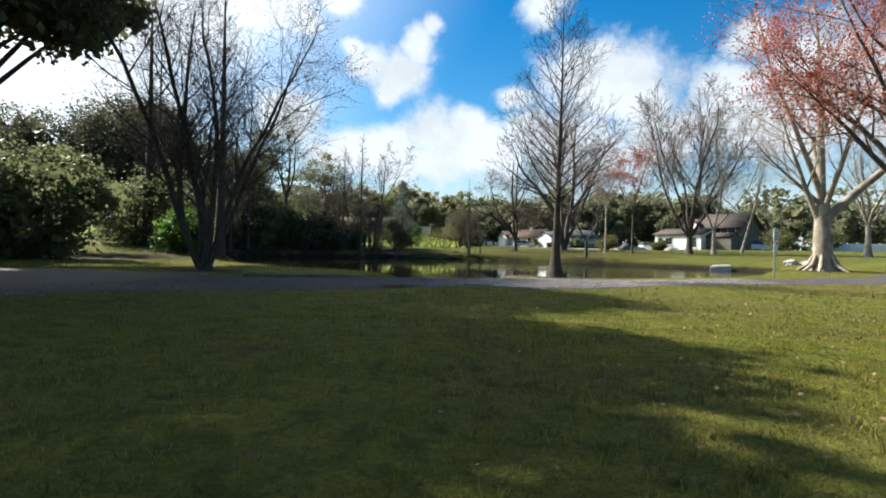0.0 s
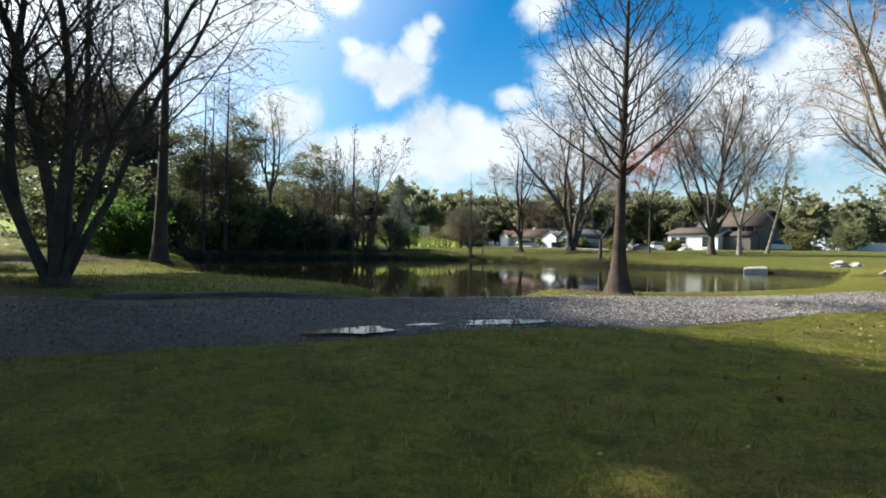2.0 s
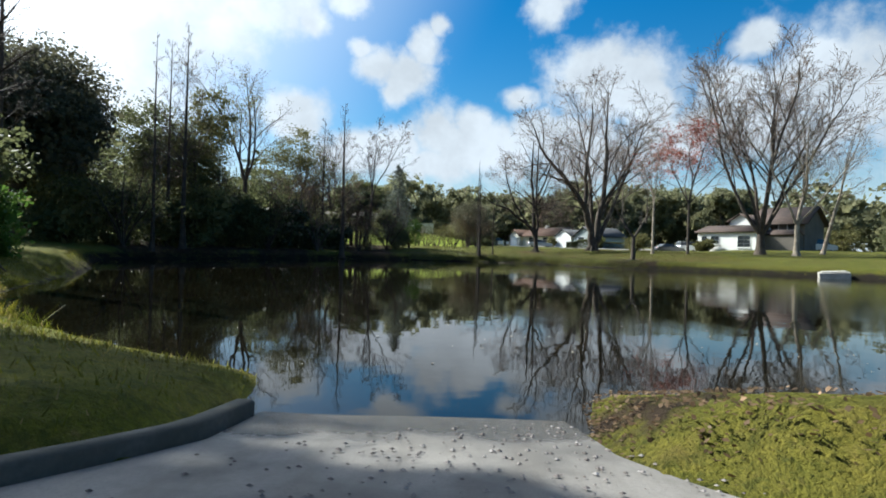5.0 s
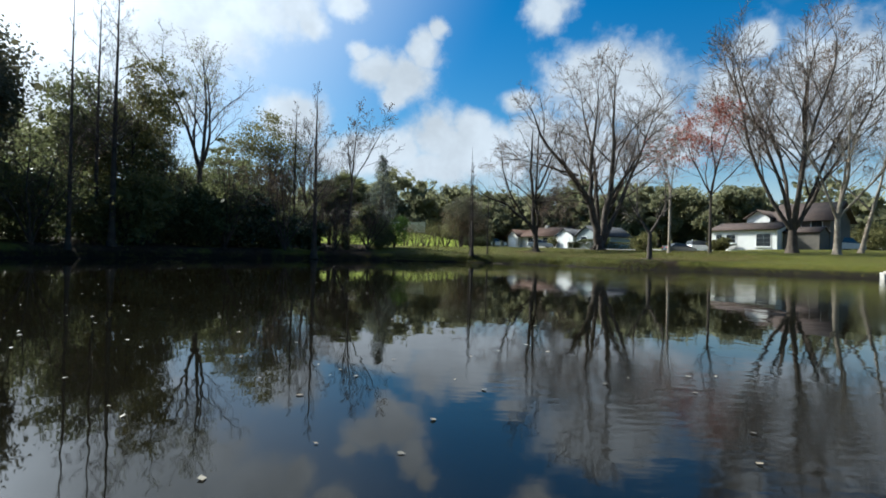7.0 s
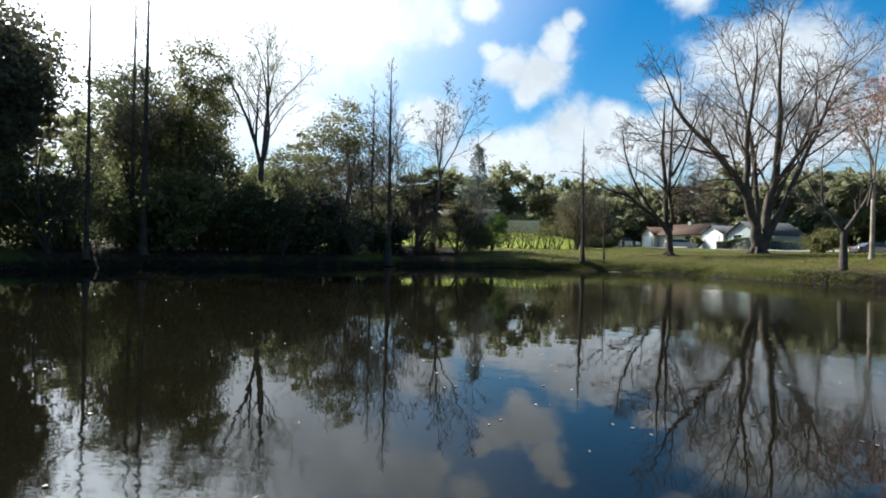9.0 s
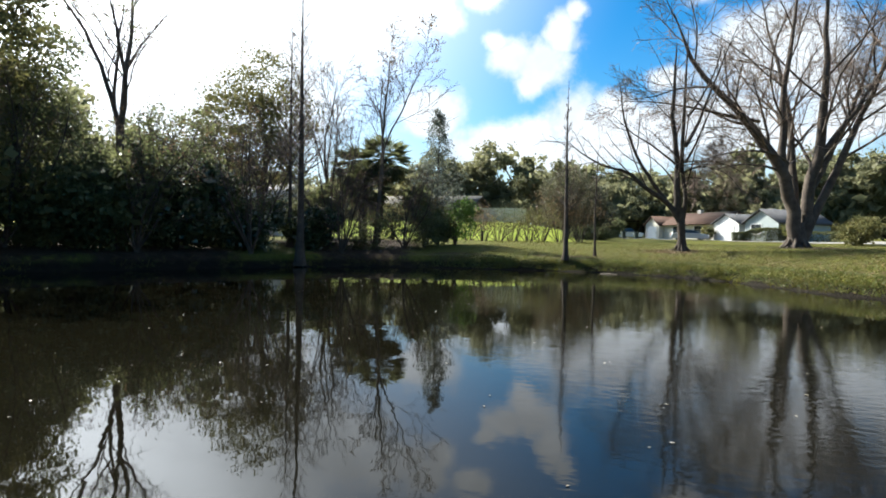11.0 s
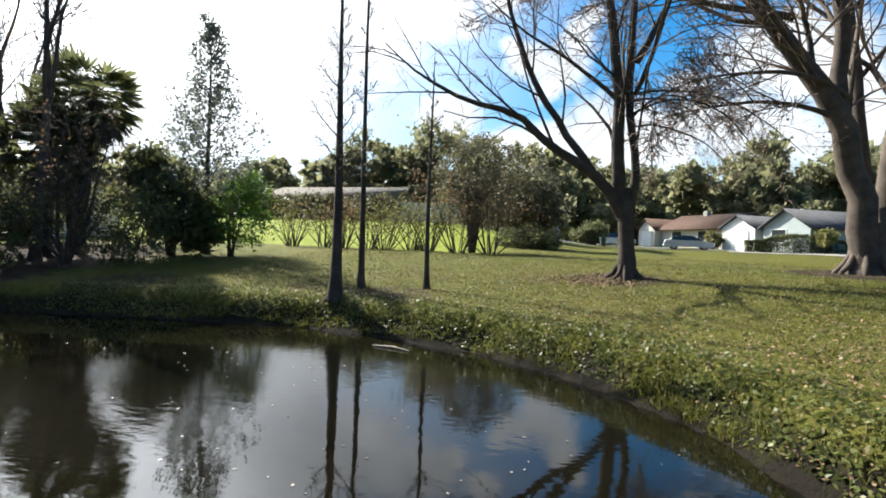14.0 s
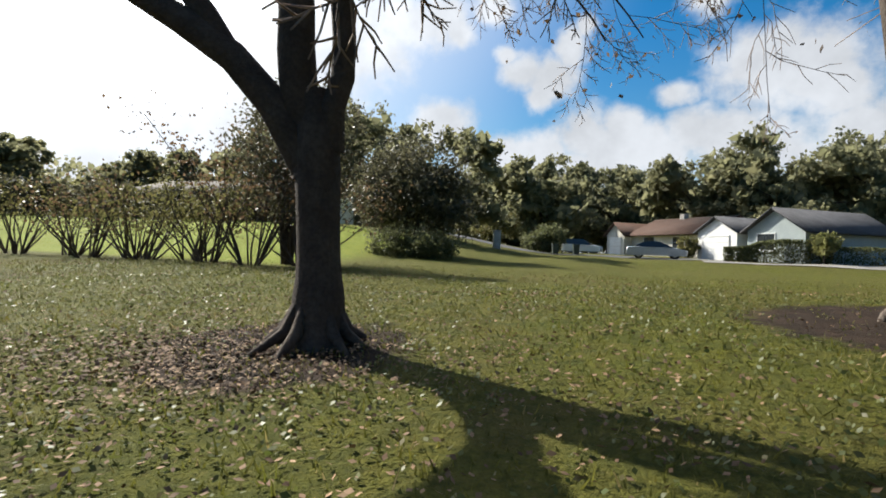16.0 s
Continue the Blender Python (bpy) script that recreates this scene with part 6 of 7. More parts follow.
# ---- cars, hedges and small things by the street ----
def car(x, y, turn, paint, label, kind="sedan"):
    """A parked car: a lofted body, glass, lamps and four wheels; its front looks along +x before the turn."""
    tall = kind == "suv"
    root = empty("car", pose(x, y, float(ground_z(x, y)), 0, 0, turn), label, "car")
    L, Wd, H = (4.6, 1.85, 1.7) if tall else (4.7, 1.8, 1.42)
    if tall:
        low = [(-2.3, 0.75), (-2.25, 1.02), (-1.2, 1.05), (0.9, 1.02), (1.5, 0.98), (2.2, 0.85), (2.3, 0.6)]
        roof = [(-2.15, 1.03), (-1.95, 1.62), (-1.0, 1.7), (0.3, 1.66), (1.15, 1.03)]
    else:
        low = [(-2.35, 0.62), (-2.28, 0.92), (-1.5, 0.96), (0.8, 0.93), (1.4, 0.88), (2.2, 0.72), (2.35, 0.5)]
        roof = [(-1.75, 0.95), (-1.0, 1.36), (-0.3, 1.42), (0.3, 1.38), (1.25, 0.92)]
    body = Shape()
    prof = [(-L / 2 + 0.05, 0.28)] + low + [(L / 2 - 0.05, 0.28)]
    rings = []
    for yy, inset in ((-Wd / 2, 0.06), (-Wd / 2 + 0.1, 0.0), (Wd / 2 - 0.1, 0.0), (Wd / 2, 0.06)):
        rings.append([(px * (1 - inset * 0.4), yy, pz - (0.03 if inset else 0)) for px, pz in prof])
    n = len(prof)
    v = np.array(rings).reshape(-1, 3)
    q = [(i * n + j, i * n + (j + 1) % n, (i + 1) * n + (j + 1) % n, (i + 1) * n + j) for i in range(3) for j in range(n)]
    body.add(v, q)
    for i in (0, 3):
        for j in range(1, n // 2):
            a = [i * n + j - 1, i * n + j, i * n + n - 1 - j, i * n + n - j]
            body.add(v[a], [(0, 1, 2, 3)])
    part("body", body, paint, root)
    cab, gl = Shape(), Shape()
    w0, w1 = Wd / 2 - 0.07, Wd / 2 - 0.24
    k = len(roof)
    wid = [w0] + [w1] * (k - 2) + [w0]
    ring = [[(px, -s_, pz) for (px, pz), s_ in zip(roof, wid)], [(px, s_, pz) for (px, pz), s_ in zip(roof, wid)]]
    cab.add(np.array(ring).reshape(-1, 3), [(j, j + 1, k + j + 1, k + j) for j in range(1, k - 2)])
    part("roof_panel", cab, paint, root)
    gl.add(np.array(ring).reshape(-1, 3), [(0, 1, k + 1, k), (k - 2, k - 1, 2 * k - 1, 2 * k - 2)])
    for side in (0, 1):
        o = side * k
        gl.add(np.array(ring).reshape(-1, 3), [(o, o + 1, o + 2, o + 3)])
        gl.add(np.array(ring[side])[[0, 3, 4, 4]], [(0, 1, 2, 3)])
    part("glazing", gl, GLASS, root)
    for wx in (-L * 0.29, L * 0.3):
        for sy in (-1, 1):
            tyre = Shape()
            a = np.linspace(0, 2 * np.pi, 19)
            r_ = 0.35 if tall else 0.32
            c = np.stack([wx + r_ * 0.86 * np.cos(a), np.full(19, sy * (Wd / 2 - 0.1)), r_ + r_ * 0.86 * np.sin(a)], 1)
            tyre.tube(c, np.full(19, 0.085), 8)
            wheel = part("wheel", tyre, RUBBER, root)
            bm = bmesh.new()
            bmesh.ops.create_cone(bm, cap_ends=True, segments=16, radius1=r_ * 0.66, radius2=r_ * 0.62, depth=0.14, matrix=Matrix.Translation((wx, sy * (Wd / 2 - 0.08), r_)) @ pose(0, 0, 0, 90, 0, 0))
            part("rim", bm, CHROME, wheel)
    for sy in (-1, 1):
        part("tail_lamp", boxes((-L / 2 - 0.015, sy * 0.62 - 0.14, 0.68, -L / 2 + 0.06, sy * 0.62 + 0.14, 0.84), bevel=0.02), LAMP_RED, root)
        part("headlamp", boxes((L / 2 - 0.1, sy * 0.62 - 0.16, 0.56, L / 2 - 0.01, sy * 0.62 + 0.16, 0.7), bevel=0.02), SIGN_WHITE, root)
    part("bumper", boxes((-L / 2 - 0.04, -Wd / 2 + 0.1, 0.3, -L / 2 + 0.05, Wd / 2 - 0.1, 0.48), bevel=0.03), paint, root)
    return root


car(18.0, 119.3, -4, PAINT_SILVER, "silver four-door sedan parked beside the white garage")
car(11.6, 138.0, -10, PAINT_WHITE, "white sport utility car parked beside the cream house", "suv")
car(35.3, 100.0, 8, PAINT_DARK, "dark sedan parked along the street")
car(40.0, 103.0, 8, PAINT_WHITE, "white car parked along the street", "suv")
car(53.0, 91.0, 12, PAINT_SILVER, "silver car parked by the two-storey house", "suv")


def clipped_hedge(pts, width, label, seed, n):
    """A dense clipped hedge along a line of (x, y, height), with leafy faces and dark stems inside."""
    rng = np.random.default_rng(seed)
    p = np.array(pts, float)
    root = empty("hedge", pose(p[0, 0], p[0, 1], float(ground_z(p[0, 0], p[0, 1]))), label, "hedge")
    k = rng.uniform(0, len(p) - 1, n)
    c = np.stack([np.interp(k, np.arange(len(p)), p[:, i]) for i in range(3)], 1)
    t = unit(np.append((p[-1] - p[0])[:2], 0))
    side = np.array([-t[1], t[0]])
    u, w = rng.uniform(-1, 1, n), rng.uniform(0, 1, n)
    edge = rng.uniform(size=n) < 0.6
    u = np.where(edge, np.sign(u) * rng.uniform(0.85, 1.0, n), u)
    w = np.where(edge, w, 1 - 0.2 * w ** 2)
    xy = c[:, :2] + side * (u * width / 2)[:, None]
    z = ground_z(xy[:, 0], xy[:, 1]) + 0.05 + w * c[:, 2] * (1 + 0.07 * wave(xy[:, 0], xy[:, 1], 2.5))
    lv = Shape()
    lv.leaves(np.stack([xy[:, 0], xy[:, 1], z], 1) - np.array(root.matrix_world.translation), 0.15, rng)
    part("foliage", lv, OAK_LEAF, root)
    for i in range(int(np.hypot(*(p[-1] - p[0])[:2]) / 0.6)):
        j = rng.uniform(0, len(p) - 1)
        q = np.array([np.interp(j, np.arange(len(p)), p[:, m_]) for m_ in range(3)])
        g = float(ground_z(q[0], q[1]))
        st_ = Shape()
        st_.tube(np.array([(q[0], q[1], g - 0.05), (q[0] + 0.05, q[1], g + 0.5 * q[2]), (q[0] + 0.1, q[1] + 0.05, g + 0.85 * q[2])]) - np.array(root.matrix_world.translation), [0.03, 0.025, 0.01], 5)
        part("stem", st_, BARK_DARK, root)
    return root


clipped_hedge([(22.4, 115.9, 1.0), (23.7, 115.8, 1.1), (24.6, 115.7, 1.5), (26.5, 115.4, 1.7), (28.2, 115.2, 1.6), (29.0, 115.1, 1.2), (33, 114.6, 1.15), (37, 114.0, 1.1)], 1.5, "long dark clipped hedge before the white house", 120, 15000)
evergreen(28.2, 113.9, [(0, 0, 1.5, 0.8, 0.8, 0.8)], 0.06, "small yellow-green palm-like shrub", 121, n=1500, size=0.2, mat=YELLOW_LEAF, name="shrub", category="shrub")
evergreen(20.9, 122.6, [(0, 0, 1.1, 1.0, 0.8, 1.1)], 0.05, "green bush beside the garage", 122, n=1800, size=0.14, mat=OLIVE_LEAF, name="bush", category="bush")
for i, (bx, by, s_) in enumerate([(8, 128, 1.2), (2, 133, 1.5), (47, 92.5, 1.0), (60, 96, 1.6), (64, 90, 1.5), (37, 92, 0.7), (70, 98, 2.0), (33, 108, 1.3)]):
    evergreen(bx, by, [(0, 0, 1.2 * s_, 1.8 * s_, 1.5 * s_, 1.2 * s_), (1, 0.4, 1.7 * s_, 1.2 * s_, 1.2 * s_, 1.0 * s_)], 0.07, "dark garden bush near the houses", 130 + i, n=3000, size=0.2, mat=OLIVE_LEAF if i % 2 else OAK_LEAF, name="bush", stems=3, category="bush")


def strip(name, pts, half, lift, mat, label, category):
    """A level strip of paving along a line over the ground."""
    p = np.array(pts, float)
    k = np.linspace(0, len(p) - 1, 60)
    c = np.stack([np.interp(k, np.arange(len(p)), p[:, i]) for i in range(2)], 1)
    t = np.gradient(c, axis=0)
    t /= np.linalg.norm(t, axis=1, keepdims=True)
    nrm = np.stack([-t[:, 1], t[:, 0]], 1)
    cols = [c + nrm * half * s_ for s_ in (-1, -0.5, 0, 0.5, 1)]
    v = np.stack([np.stack([q[:, 0], q[:, 1], ground_z(q[:, 0], q[:, 1]) + lift], 1) for q in cols], 1)
    i, j = np.meshgrid(np.arange(59), np.arange(4), indexing="ij")
    q = np.stack([i * 5 + j, i * 5 + j + 1, (i + 1) * 5 + j + 1, (i + 1) * 5 + j], -1)
    return tagged(part(name, mesh_of(name, v, q), mat), label, category, kind="structure")


strip("pavement", [(20.5, 113.2), (30, 112.0), (40, 109.5), (60, 102.5), (90, 90)], 1.5, 0.05, CONCRETE, "pale concrete pavement beside the street", "pavement")
strip("road", [(-60, 133), (-10, 128), (4, 126), (14, 124.5), (22, 117)], 3.0, 0.04, ASPHALT, "grey asphalt street past the houses", "road")
strip("driveway", [(22.7, 120.9), (21.6, 118.5), (20.6, 115.4)], 1.5, 0.06, CONCRETE, "short concrete driveway to the garage", "driveway")

# white fence far along the street
fence = empty("fence", pose(64, 92, float(ground_z(64, 92)), 0, 0, -20), "long white board fence by the street", "fence")
for i in range(24):
    part("board", boxes((i * 0.5, -0.02, 0.1, i * 0.5 + 0.48, 0.02, 1.5), bevel=0.008), TRIM_WHITE, fence)
for i in range(9):
    part("post", boxes((i * 1.5 - 0.05, 0.021, -0.1, i * 1.5 + 0.05, 0.12, 1.62), bevel=0.008), TRIM_WHITE, fence)

# two-panel sign on a post beside the drive
sg = empty("park_sign", pose(11.7, 18.9, float(ground_z(11.7, 18.9)), 0, 0, 30), "white two-panel sign on a thin steel post", "sign")
part("post", boxes((-0.025, -0.025, -0.2, 0.025, 0.025, 1.85), bevel=0.006), CHROME, sg)
pn = part("panel", boxes((-0.16, -0.045, 1.32, 0.16, -0.027, 1.8), bevel=0.004), SIGN_WHITE, sg, "white sign panel")
for zz in (1.68, 1.6, 1.52, 1.44):
    part("print_bar", boxes((-0.11, -0.049, zz - 0.02, 0.11, -0.0455, zz + 0.012)), INK, pn)
part("panel", boxes((-0.14, -0.045, 0.98, 0.14, -0.027, 1.26), bevel=0.004), SIGN_WHITE, sg, "smaller white sign panel")


def boulder(x, y, sx, sy, sz, seed, label, name="boulder", flat=False):
    rng = np.random.default_rng(seed)
    bm = bmesh.new()
    bmesh.ops.create_icosphere(bm, subdivisions=3, radius=1)
    for v in bm.verts:
        n = noise.noise(Vector(v.co) * 1.7 + Vector((seed, 0, 0))) * 0.35 + noise.noise(Vector(v.co) * 5 + Vector((seed, 0, 0))) * 0.1
        v.co = v.co * (1 + n)
        if flat:
            v.co.z = max(-0.6, min(0.6, v.co.z))
        v.co = Vector((v.co.x * sx, v.co.y * sy, v.co.z * sz))
    ob = part(name, bm, STONE)
    ob.matrix_world = pose(x, y, float(ground_z(x, y)) + sz * 0.25, 0, 0, rng.uniform(0, 360))
    return tagged(ob, label, "rock")


boulder(29.9, 45.9, 0.75, 0.5, 0.38, 3, "pale weathered boulder at the water's edge")
boulder(30.9, 45.6, 0.4, 0.35, 0.25, 5, "small brown boulder at the water's edge")
slab = part("outlet_slab", boxes((-0.85, -0.6, -0.4, 0.85, 0.6, 0.18), (-0.7, -0.45, 0.1802, 0.7, 0.45, 0.26), bevel=0.03), STONE)
slab.matrix_world = pose(25.9, 49.9, 0.25, 3, -4, -30)
tagged(slab, "pale concrete outlet slab at the water's edge", "slab")

# pale log leaning on the far bank
lg = Shape()
lg.tube([(-23.1, 55.0, 2.0), (-22.6, 55.0, 1.75), (-21.9, 55.0, 1.35), (-21.6, 55.0, 1.0)], [0.09, 0.11, 0.1, 0.08], 8)
tagged(part("log", lg, BARK_PALE), "pale bare log leaning on the bank", "log")
st = Shape()
st.tube([(5.35, 69.55, 0.01), (5.8, 69.5, 0.03), (6.2, 69.35, 0.015)], [0.018, 0.022, 0.012], 6)
tagged(part("stick", st, BARK_PALE), "pale stick floating by the bank", "stick")


def bin_thing(x, y):
    b = empty("wheeled_bin", pose(x, y, float(ground_z(x, y)), 0, 0, 15), "dark green wheeled rubbish bin at the kerb", "bin")
    bm = boxes((-0.28, -0.3, 0.1, 0.28, 0.3, 0.95))
    for v in bm.verts:
        if v.co.z < 0.5:
            v.co.x *= 0.8
            v.co.y *= 0.8
    part("body", bm, PLASTIC, b)
    part("lid", boxes((-0.31, -0.34, 0.955, 0.31, 0.33, 1.03), bevel=0.02), PLASTIC, b)
    for sx in (-1, 1):
        bm = bmesh.new()
        bmesh.ops.create_cone(bm, cap_ends=True, segments=14, radius1=0.1, radius2=0.1, depth=0.05, matrix=Matrix.Translation((sx * 0.27, 0.26, 0.1)) @ pose(0, 0, 0, 0, 90, 0))
        part("wheel", bm, RUBBER, b)


bin_thing(9.6, 121.5)
bin_thing(11.4, 122.5)
ub = part("utility_box", boxes((-0.3, -0.3, -0.2, 0.3, 0.3, 1.5), (-0.34, -0.34, 1.5005, 0.34, 0.34, 1.58), bevel=0.02), STONE)
ub.matrix_world = pose(4.9, 117.5, float(ground_z(4.9, 117.5)), 0, 0, 20)
tagged(ub, "pale grey utility box on the lawn", "utility box")

for px, py, a, b, tn in PUDDLES:
    bm = bmesh.new()
    lay = bm.verts.layers.float.new("depth")
    vs = []
    for i in range(200):
        t_ = i * 2 * math.pi / 200
        q = Vector((math.cos(t_), math.sin(t_), px))
        k = 1 + 0.4 * noise.noise(q * 1.3) + 0.25 * noise.noise(q * 3.2) + 0.09 * noise.noise(q * 8)
        vs.append(bm.verts.new((a * k * q.x, b * k * q.y, 0)))
    inner = [bm.verts.new(v.co * 0.5) for v in vs]
    for v in inner:
        v[lay] = 1.0
    for i in range(200):
        bm.faces.new((vs[i], vs[(i + 1) % 200], inner[(i + 1) % 200], inner[i]))
    bm.faces.new(inner)
    pd = part("puddle", bm, PUDDLE)
    pd.matrix_world = pose(px, py, float(ground_z(px, py)) + 0.026, 0, 0, tn)
    tagged(pd, "shallow rain puddle in the gravel drive", "puddle", kind="structure")


# ---- grass, litter, gravel ----
def drive_span(x):
    return np.interp(x, *NEAR_EDGE), np.interp(x, *FAR_EDGE)


def lawn_points(rng, n, x0, x1, y0, y1, weight=None):
    x, y = rng.uniform(x0, x1, n), rng.uniform(y0, y1, n)
    lo, hi = drive_span(x)
    d = shore_distance(x, y)
    a, b = ramp_half(y)
    keep = ~((y > lo + 0.1) & (y < hi - 0.05)) & (d > 0.05) & ~((x > a - 0.25) & (x < b + 0.05) & (y > 13.5) & (y < 20))
    keep &= (np.hypot(x - 18.4, y - 79.0) > 3.3) | (rng.uniform(size=n) < 0.12)
    if weight is not None:
        keep &= rng.uniform(size=n) < weight(x, y)
    return x[keep], y[keep]


def blades(name, label, rng, x, y, low, high, wide, mat):
    m = len(x)
    z = ground_z(x, y)
    az = rng.uniform(0, 2 * np.pi, m)
    h = rng.uniform(low, high, m) * (0.55 + 1.1 * step(-0.2, 0.9, wave(x, y, 6.5, 2.0) * 0.6 + wave(x, y, 15.0, 5.0) * 0.6))
    lean = rng.normal(size=(m, 2)) * 0.55 * h[:, None]
    w = wide * rng.uniform(0.6, 1.3, m)
    dx, dy = np.cos(az) * w / 2, np.sin(az) * w / 2
    v = np.stack([np.stack([x - dx, y - dy, z - 0.01], 1), np.stack([x + dx, y + dy, z - 0.01], 1), np.stack([x + lean[:, 0] + dx * 0.3, y + lean[:, 1] + dy * 0.3, z + h], 1), np.stack([x + lean[:, 0] - dx * 0.3, y + lean[:, 1] - dy * 0.3, z + h], 1)], 1)
    me = mesh_of(name, v, np.arange(4 * m).reshape(m, 4))
    tagged(part(name, me, mat), label, "grass", kind="stuff")


rng = np.random.default_rng(500)
x, y = lawn_points(rng, 280000, -7, 9, 0.9, 14, lambda x, y: np.clip(1.25 - 0.085 * y - 0.07 * np.abs(x), 0.06, 1) * (0.6 + 0.4 * (wave(x, y, 2.3) > -0.2)))
blades("near_grass", "short winter grass of the near lawn", rng, x, y, 0.012, 0.042, 0.0075, BLADE)
x, y = lawn_points(rng, 150000, -3, 26, 58, 90, lambda x, y: np.clip(1.2 - 0.045 * (y - 66), 0.12, 1) * np.clip(0.25 + 0.35 * shore_distance(x, y), 0, 1))
blades("far_grass", "short sunlit grass of the far bank", rng, x, y, 0.025, 0.075, 0.016, BLADE)
x, y = lawn_points(rng, 36000, -13, 0, 14, 30, None)
blades("bank_grass", "short grass on the bank beside the ramp", rng, x, y, 0.02, 0.06, 0.014, BLADE)


# rank tufts that hang over the water's edge
m = 70000
j = rng.integers(0, len(LOOP), m)
k_ = rng.uniform(0, 1, m)[:, None]
xy = LOOP[j] * (1 - k_) + np.roll(LOOP, -1, 0)[j] * k_ + rng.normal(size=(m, 2)) * 0.28
d = shore_distance(xy[:, 0], xy[:, 1])
keep = (d > 0.0) & (d < 0.6) & (xy[:, 1] > 20.5) & (wave(xy[:, 0], xy[:, 1], 3.1, 1.0) > -0.35)
blades("bank_tufts", "rank dark tufts of grass along the water's edge", rng, xy[keep, 0], xy[keep, 1], 0.05, 0.17, 0.016, BLADE)


def scatter(name, label, rng, x, y, size, lift, mat, flat, category="leaves"):
    s = Shape()
    z = ground_z(x, y) + lift
    s.leaves(np.stack([x, y, z], 1), size, rng, flat)
    tagged(part(name, s, mat), label, category, kind="stuff")


x, y = lawn_points(rng, 160000, -2, 25, 58.5, 88, lambda x, y: np.clip(0.12 + 0.42 * step(-0.1, 0.7, wave(x, y, 1.3, 4.0) * 0.6 + wave(x, y, 3.7, 1.0) * 0.5) + 0.5 * np.exp(-np.hypot(x - 10, y - 74) / 4) + 0.25 * np.exp(-((shore_distance(x, y) - 1.5) / 2) ** 2) - 0.02 * (y - 70), 0.02, 1))
scatter("leaf_litter", "tan fallen leaves strewn over the far bank", rng, x, y, 0.05, 0.035, LITTER, 0.25)
x, y = lawn_points(rng, 50000, -9, 14, 0.8, 17, lambda x, y: np.clip(0.05 + 0.035 * x + 0.2 * np.exp(-np.hypot(x - 3.4, y - 15.6) / 1.6), 0.015, 1))
scatter("near_litter", "few brown fallen leaves on the near lawn", rng, x, y, 0.038, 0.028, LITTER, 0.2)
x, y = lawn_points(rng, 230000, -4, 20, 59, 76, lambda x, y: np.exp(-((shore_distance(x, y) - 0.25) / 0.6) ** 2))
scatter("bank_weeds", "low leafy weeds hanging over the bank's edge", rng, x, y, 0.075, 0.05, WEED_LEAF, 0.0, "weeds")
x, y = lawn_points(rng, 110000, 0, 24, 62, 84, lambda x, y: 0.4 * (wave(x, y, 1.7, 2) + 0.5 * wave(x, y, 5.0, 1) > 0.0) + 0.2)
scatter("lawn_weeds", "broad-leaved weeds among the grass", rng, x, y, 0.05, 0.035, WEED_LEAF, 0.1, "weeds")

x, y = lawn_points(rng, 26000, -5, 6, 13.2, 18.6, lambda x, y: np.clip(np.exp(-((x - ramp_half(y)[1] - 0.45) / 0.5) ** 2) + 0.9 * np.exp(-((y - np.interp(x, *FAR_EDGE) - 0.2) / 0.3) ** 2) + 0.7 * np.exp(-((shore_distance(x, y) - 0.3) / 0.35) ** 2) * (x > 0), 0, 1))
scatter("edge_litter", "brown fallen leaves heaped along the ramp's edge", rng, x, y, 0.04, 0.02, BROWN_LEAF, 0.3)

x, y = rng.normal(9.5, 1.2, 2600), rng.normal(75.9, 0.7, 2600)
scatter("root_litter", "dry pale leaves heaped about the sycamore's roots", rng, x, y, 0.055, 0.03, LITTER, 0.3)

# gravel
x = rng.uniform(-6, 10, 90000)
lo, hi = drive_span(x)
y = lo + (hi - lo) * rng.uniform(0.0, 1.0, len(x))
keep = rng.uniform(size=len(x)) < np.clip(1.2 - 0.12 * np.abs(x - 1.5), 0.08, 1) * np.where(wave(x, y, 1.1, 3) + 0.4 * wave(x, y, 4.0, 1) > -0.45, 1, 0.3)
for px, py, a, b, tn in PUDDLES:
    keep &= (np.hypot((x - px) / (1.2 * a), (y - py) / (1.3 * b + 0.05)) > 0.95) | (rng.uniform(size=len(x)) < 0.12)
x, y = x[keep][:28000], y[keep][:28000]
m = len(x)
octa = np.array([(1, 0, 0), (0, 1, 0), (-1, 0, 0), (0, -1, 0), (0, 0, 0.7), (0, 0, -0.5)])
r = rng.uniform(0.006, 0.014, m) * rng.choice([0.75, 1.0, 1.5], m, p=[0.5, 0.42, 0.08])
az = rng.uniform(0, 6.28, m)
sx = rng.uniform(0.7, 1.4, m)
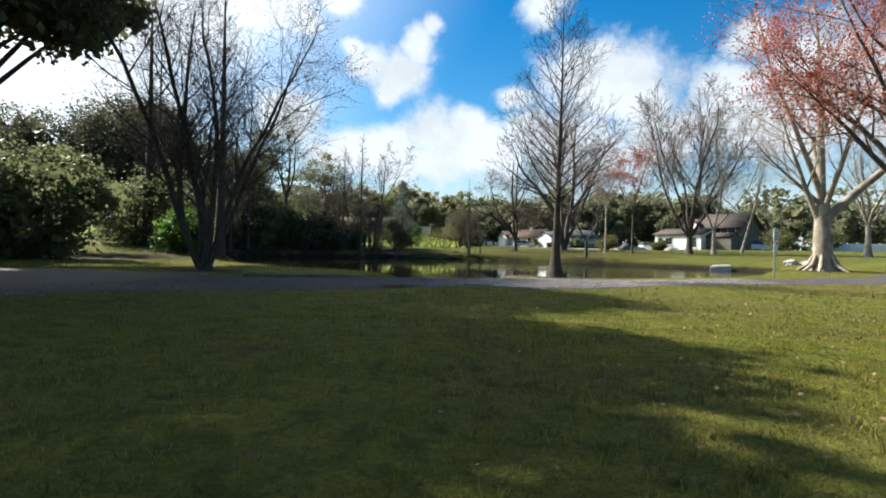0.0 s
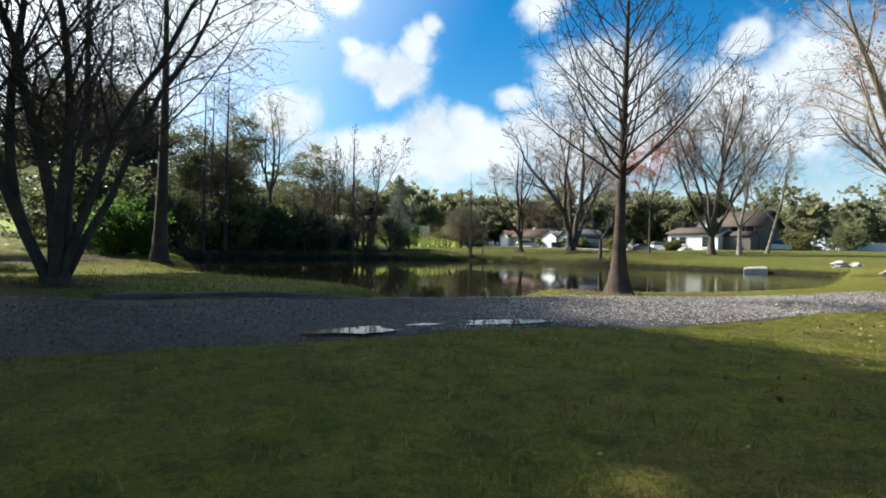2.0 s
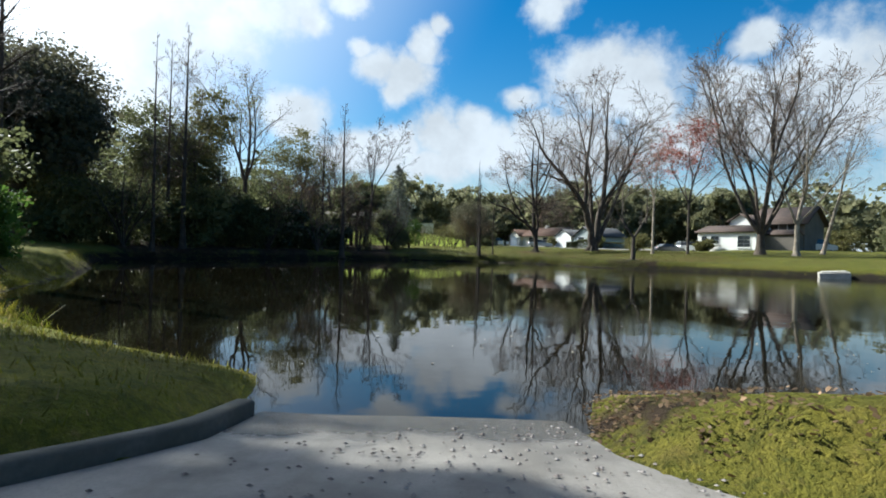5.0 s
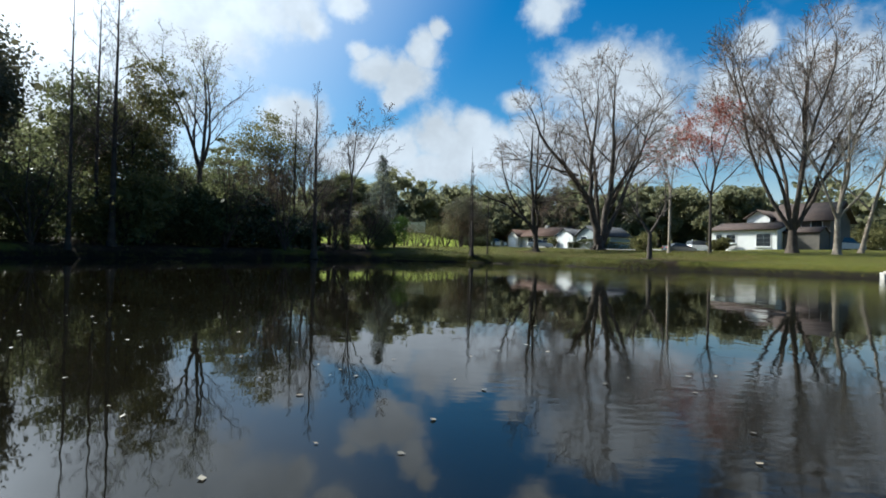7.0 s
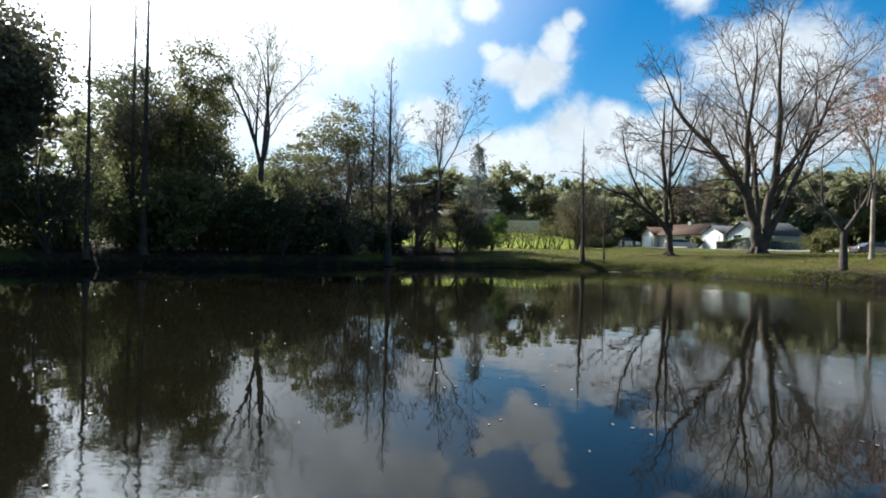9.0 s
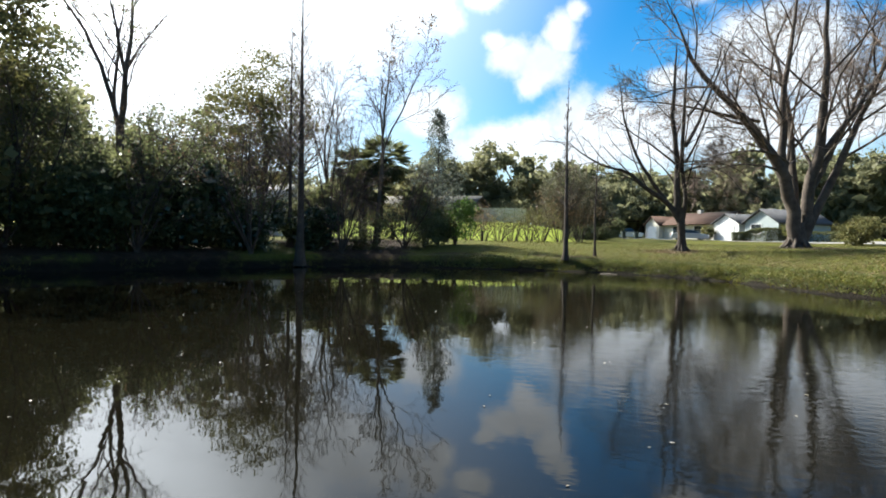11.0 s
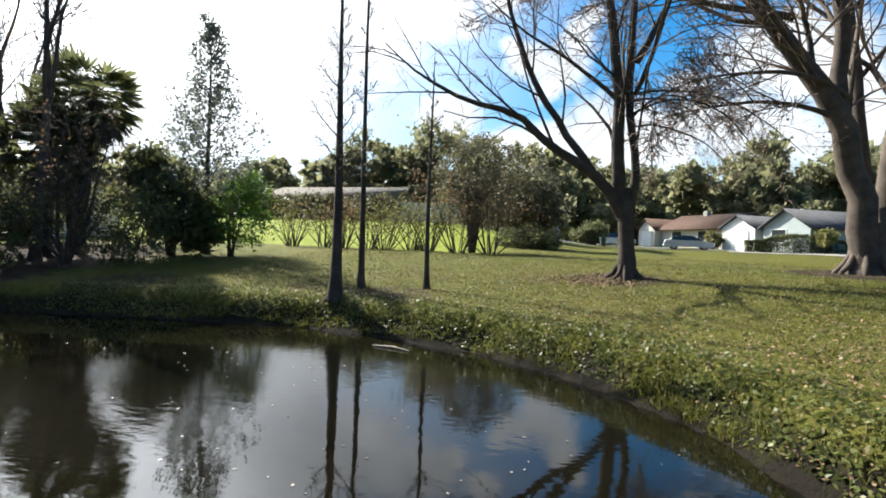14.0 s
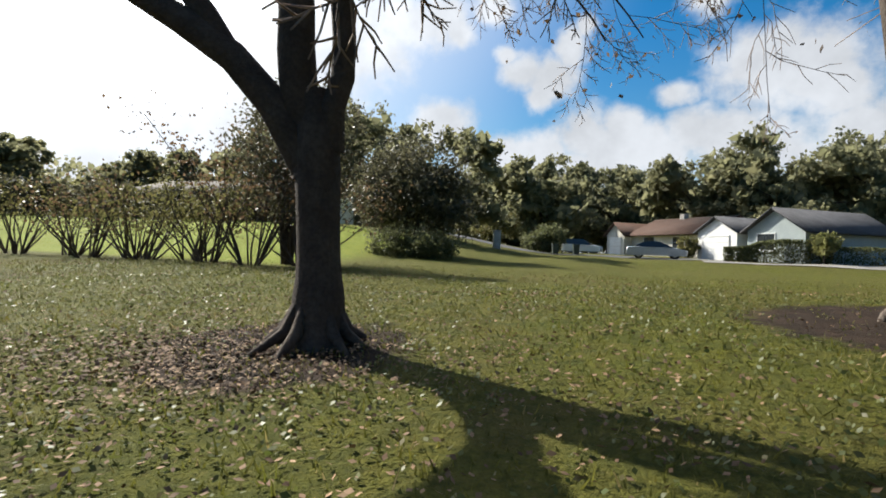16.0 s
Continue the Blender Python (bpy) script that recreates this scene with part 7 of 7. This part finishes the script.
P = octa[None] * np.stack([r * sx, r, r * 0.9], 1)[:, None]
P = P + rng.normal(size=P.shape) * (0.15 * r)[:, None, None]
c_, s_ = np.cos(az)[:, None], np.sin(az)[:, None]
V = np.stack([P[..., 0] * c_ - P[..., 1] * s_ + x[:, None], P[..., 0] * s_ + P[..., 1] * c_ + y[:, None], P[..., 2] + (ground_z(x, y, False) + 0.024)[:, None]], -1)
tri = np.array([(0, 1, 4), (1, 2, 4), (2, 3, 4), (3, 0, 4), (1, 0, 5), (3, 2, 5)])
F = (np.arange(m) * 6)[:, None, None] + tri[None]
tagged(part("gravel", mesh_of("gravel", V, np.zeros((0, 4)), False, F), PEBBLE), "loose grey and pinkish gravel of the drive", "gravel", kind="stuff")

# stones and leaves strewn over the ramp
m = 900
u_ = rng.uniform(0, 1, m) ** 2.0
a_, b_ = ramp_half(14.2 + 3.4 * u_)
x = a_ + (b_ - a_) * rng.uniform(0, 1, m) ** 0.6
y = ramp_near(x) + 0.03 + 3.2 * u_
z = 0.42 - 0.115 * np.clip(y - 14.0, 0, 9)
z = z + (ground_z(x, y, False) + 0.008 - z) * np.exp(-((y - ramp_near(x)) / 0.5) ** 2)
P = octa[None] * (rng.uniform(0.006, 0.017, m)[:, None] * np.array([1.2, 0.9, 0.8]))[:, None]
V = P + np.stack([x, y, z + 0.008], 1)[:, None]
F = (np.arange(m) * 6)[:, None, None] + tri[None]
tagged(part("ramp_stones", mesh_of("ramp_stones", V, np.zeros((0, 4)), False, F), PEBBLE), "loose stones scattered over the boat ramp", "gravel", kind="stuff")

# leaves afloat on the pond
x, y = rng.uniform(-16, 14, 5200), rng.uniform(19, 68, 5200)
d = shore_distance(x, y)
keep = (d < -0.4) & (rng.uniform(size=len(x)) < 0.16 + 0.5 * (wave(x, y, 0.35, 1) > 0.35))
s = Shape()
s.leaves(np.stack([x[keep], y[keep], np.full(keep.sum(), 0.006)], 1), 0.042, rng, 1.0)
tagged(part("floating_leaves", s, FLECK), "pale dead leaves afloat on the pond", "leaves", kind="stuff")
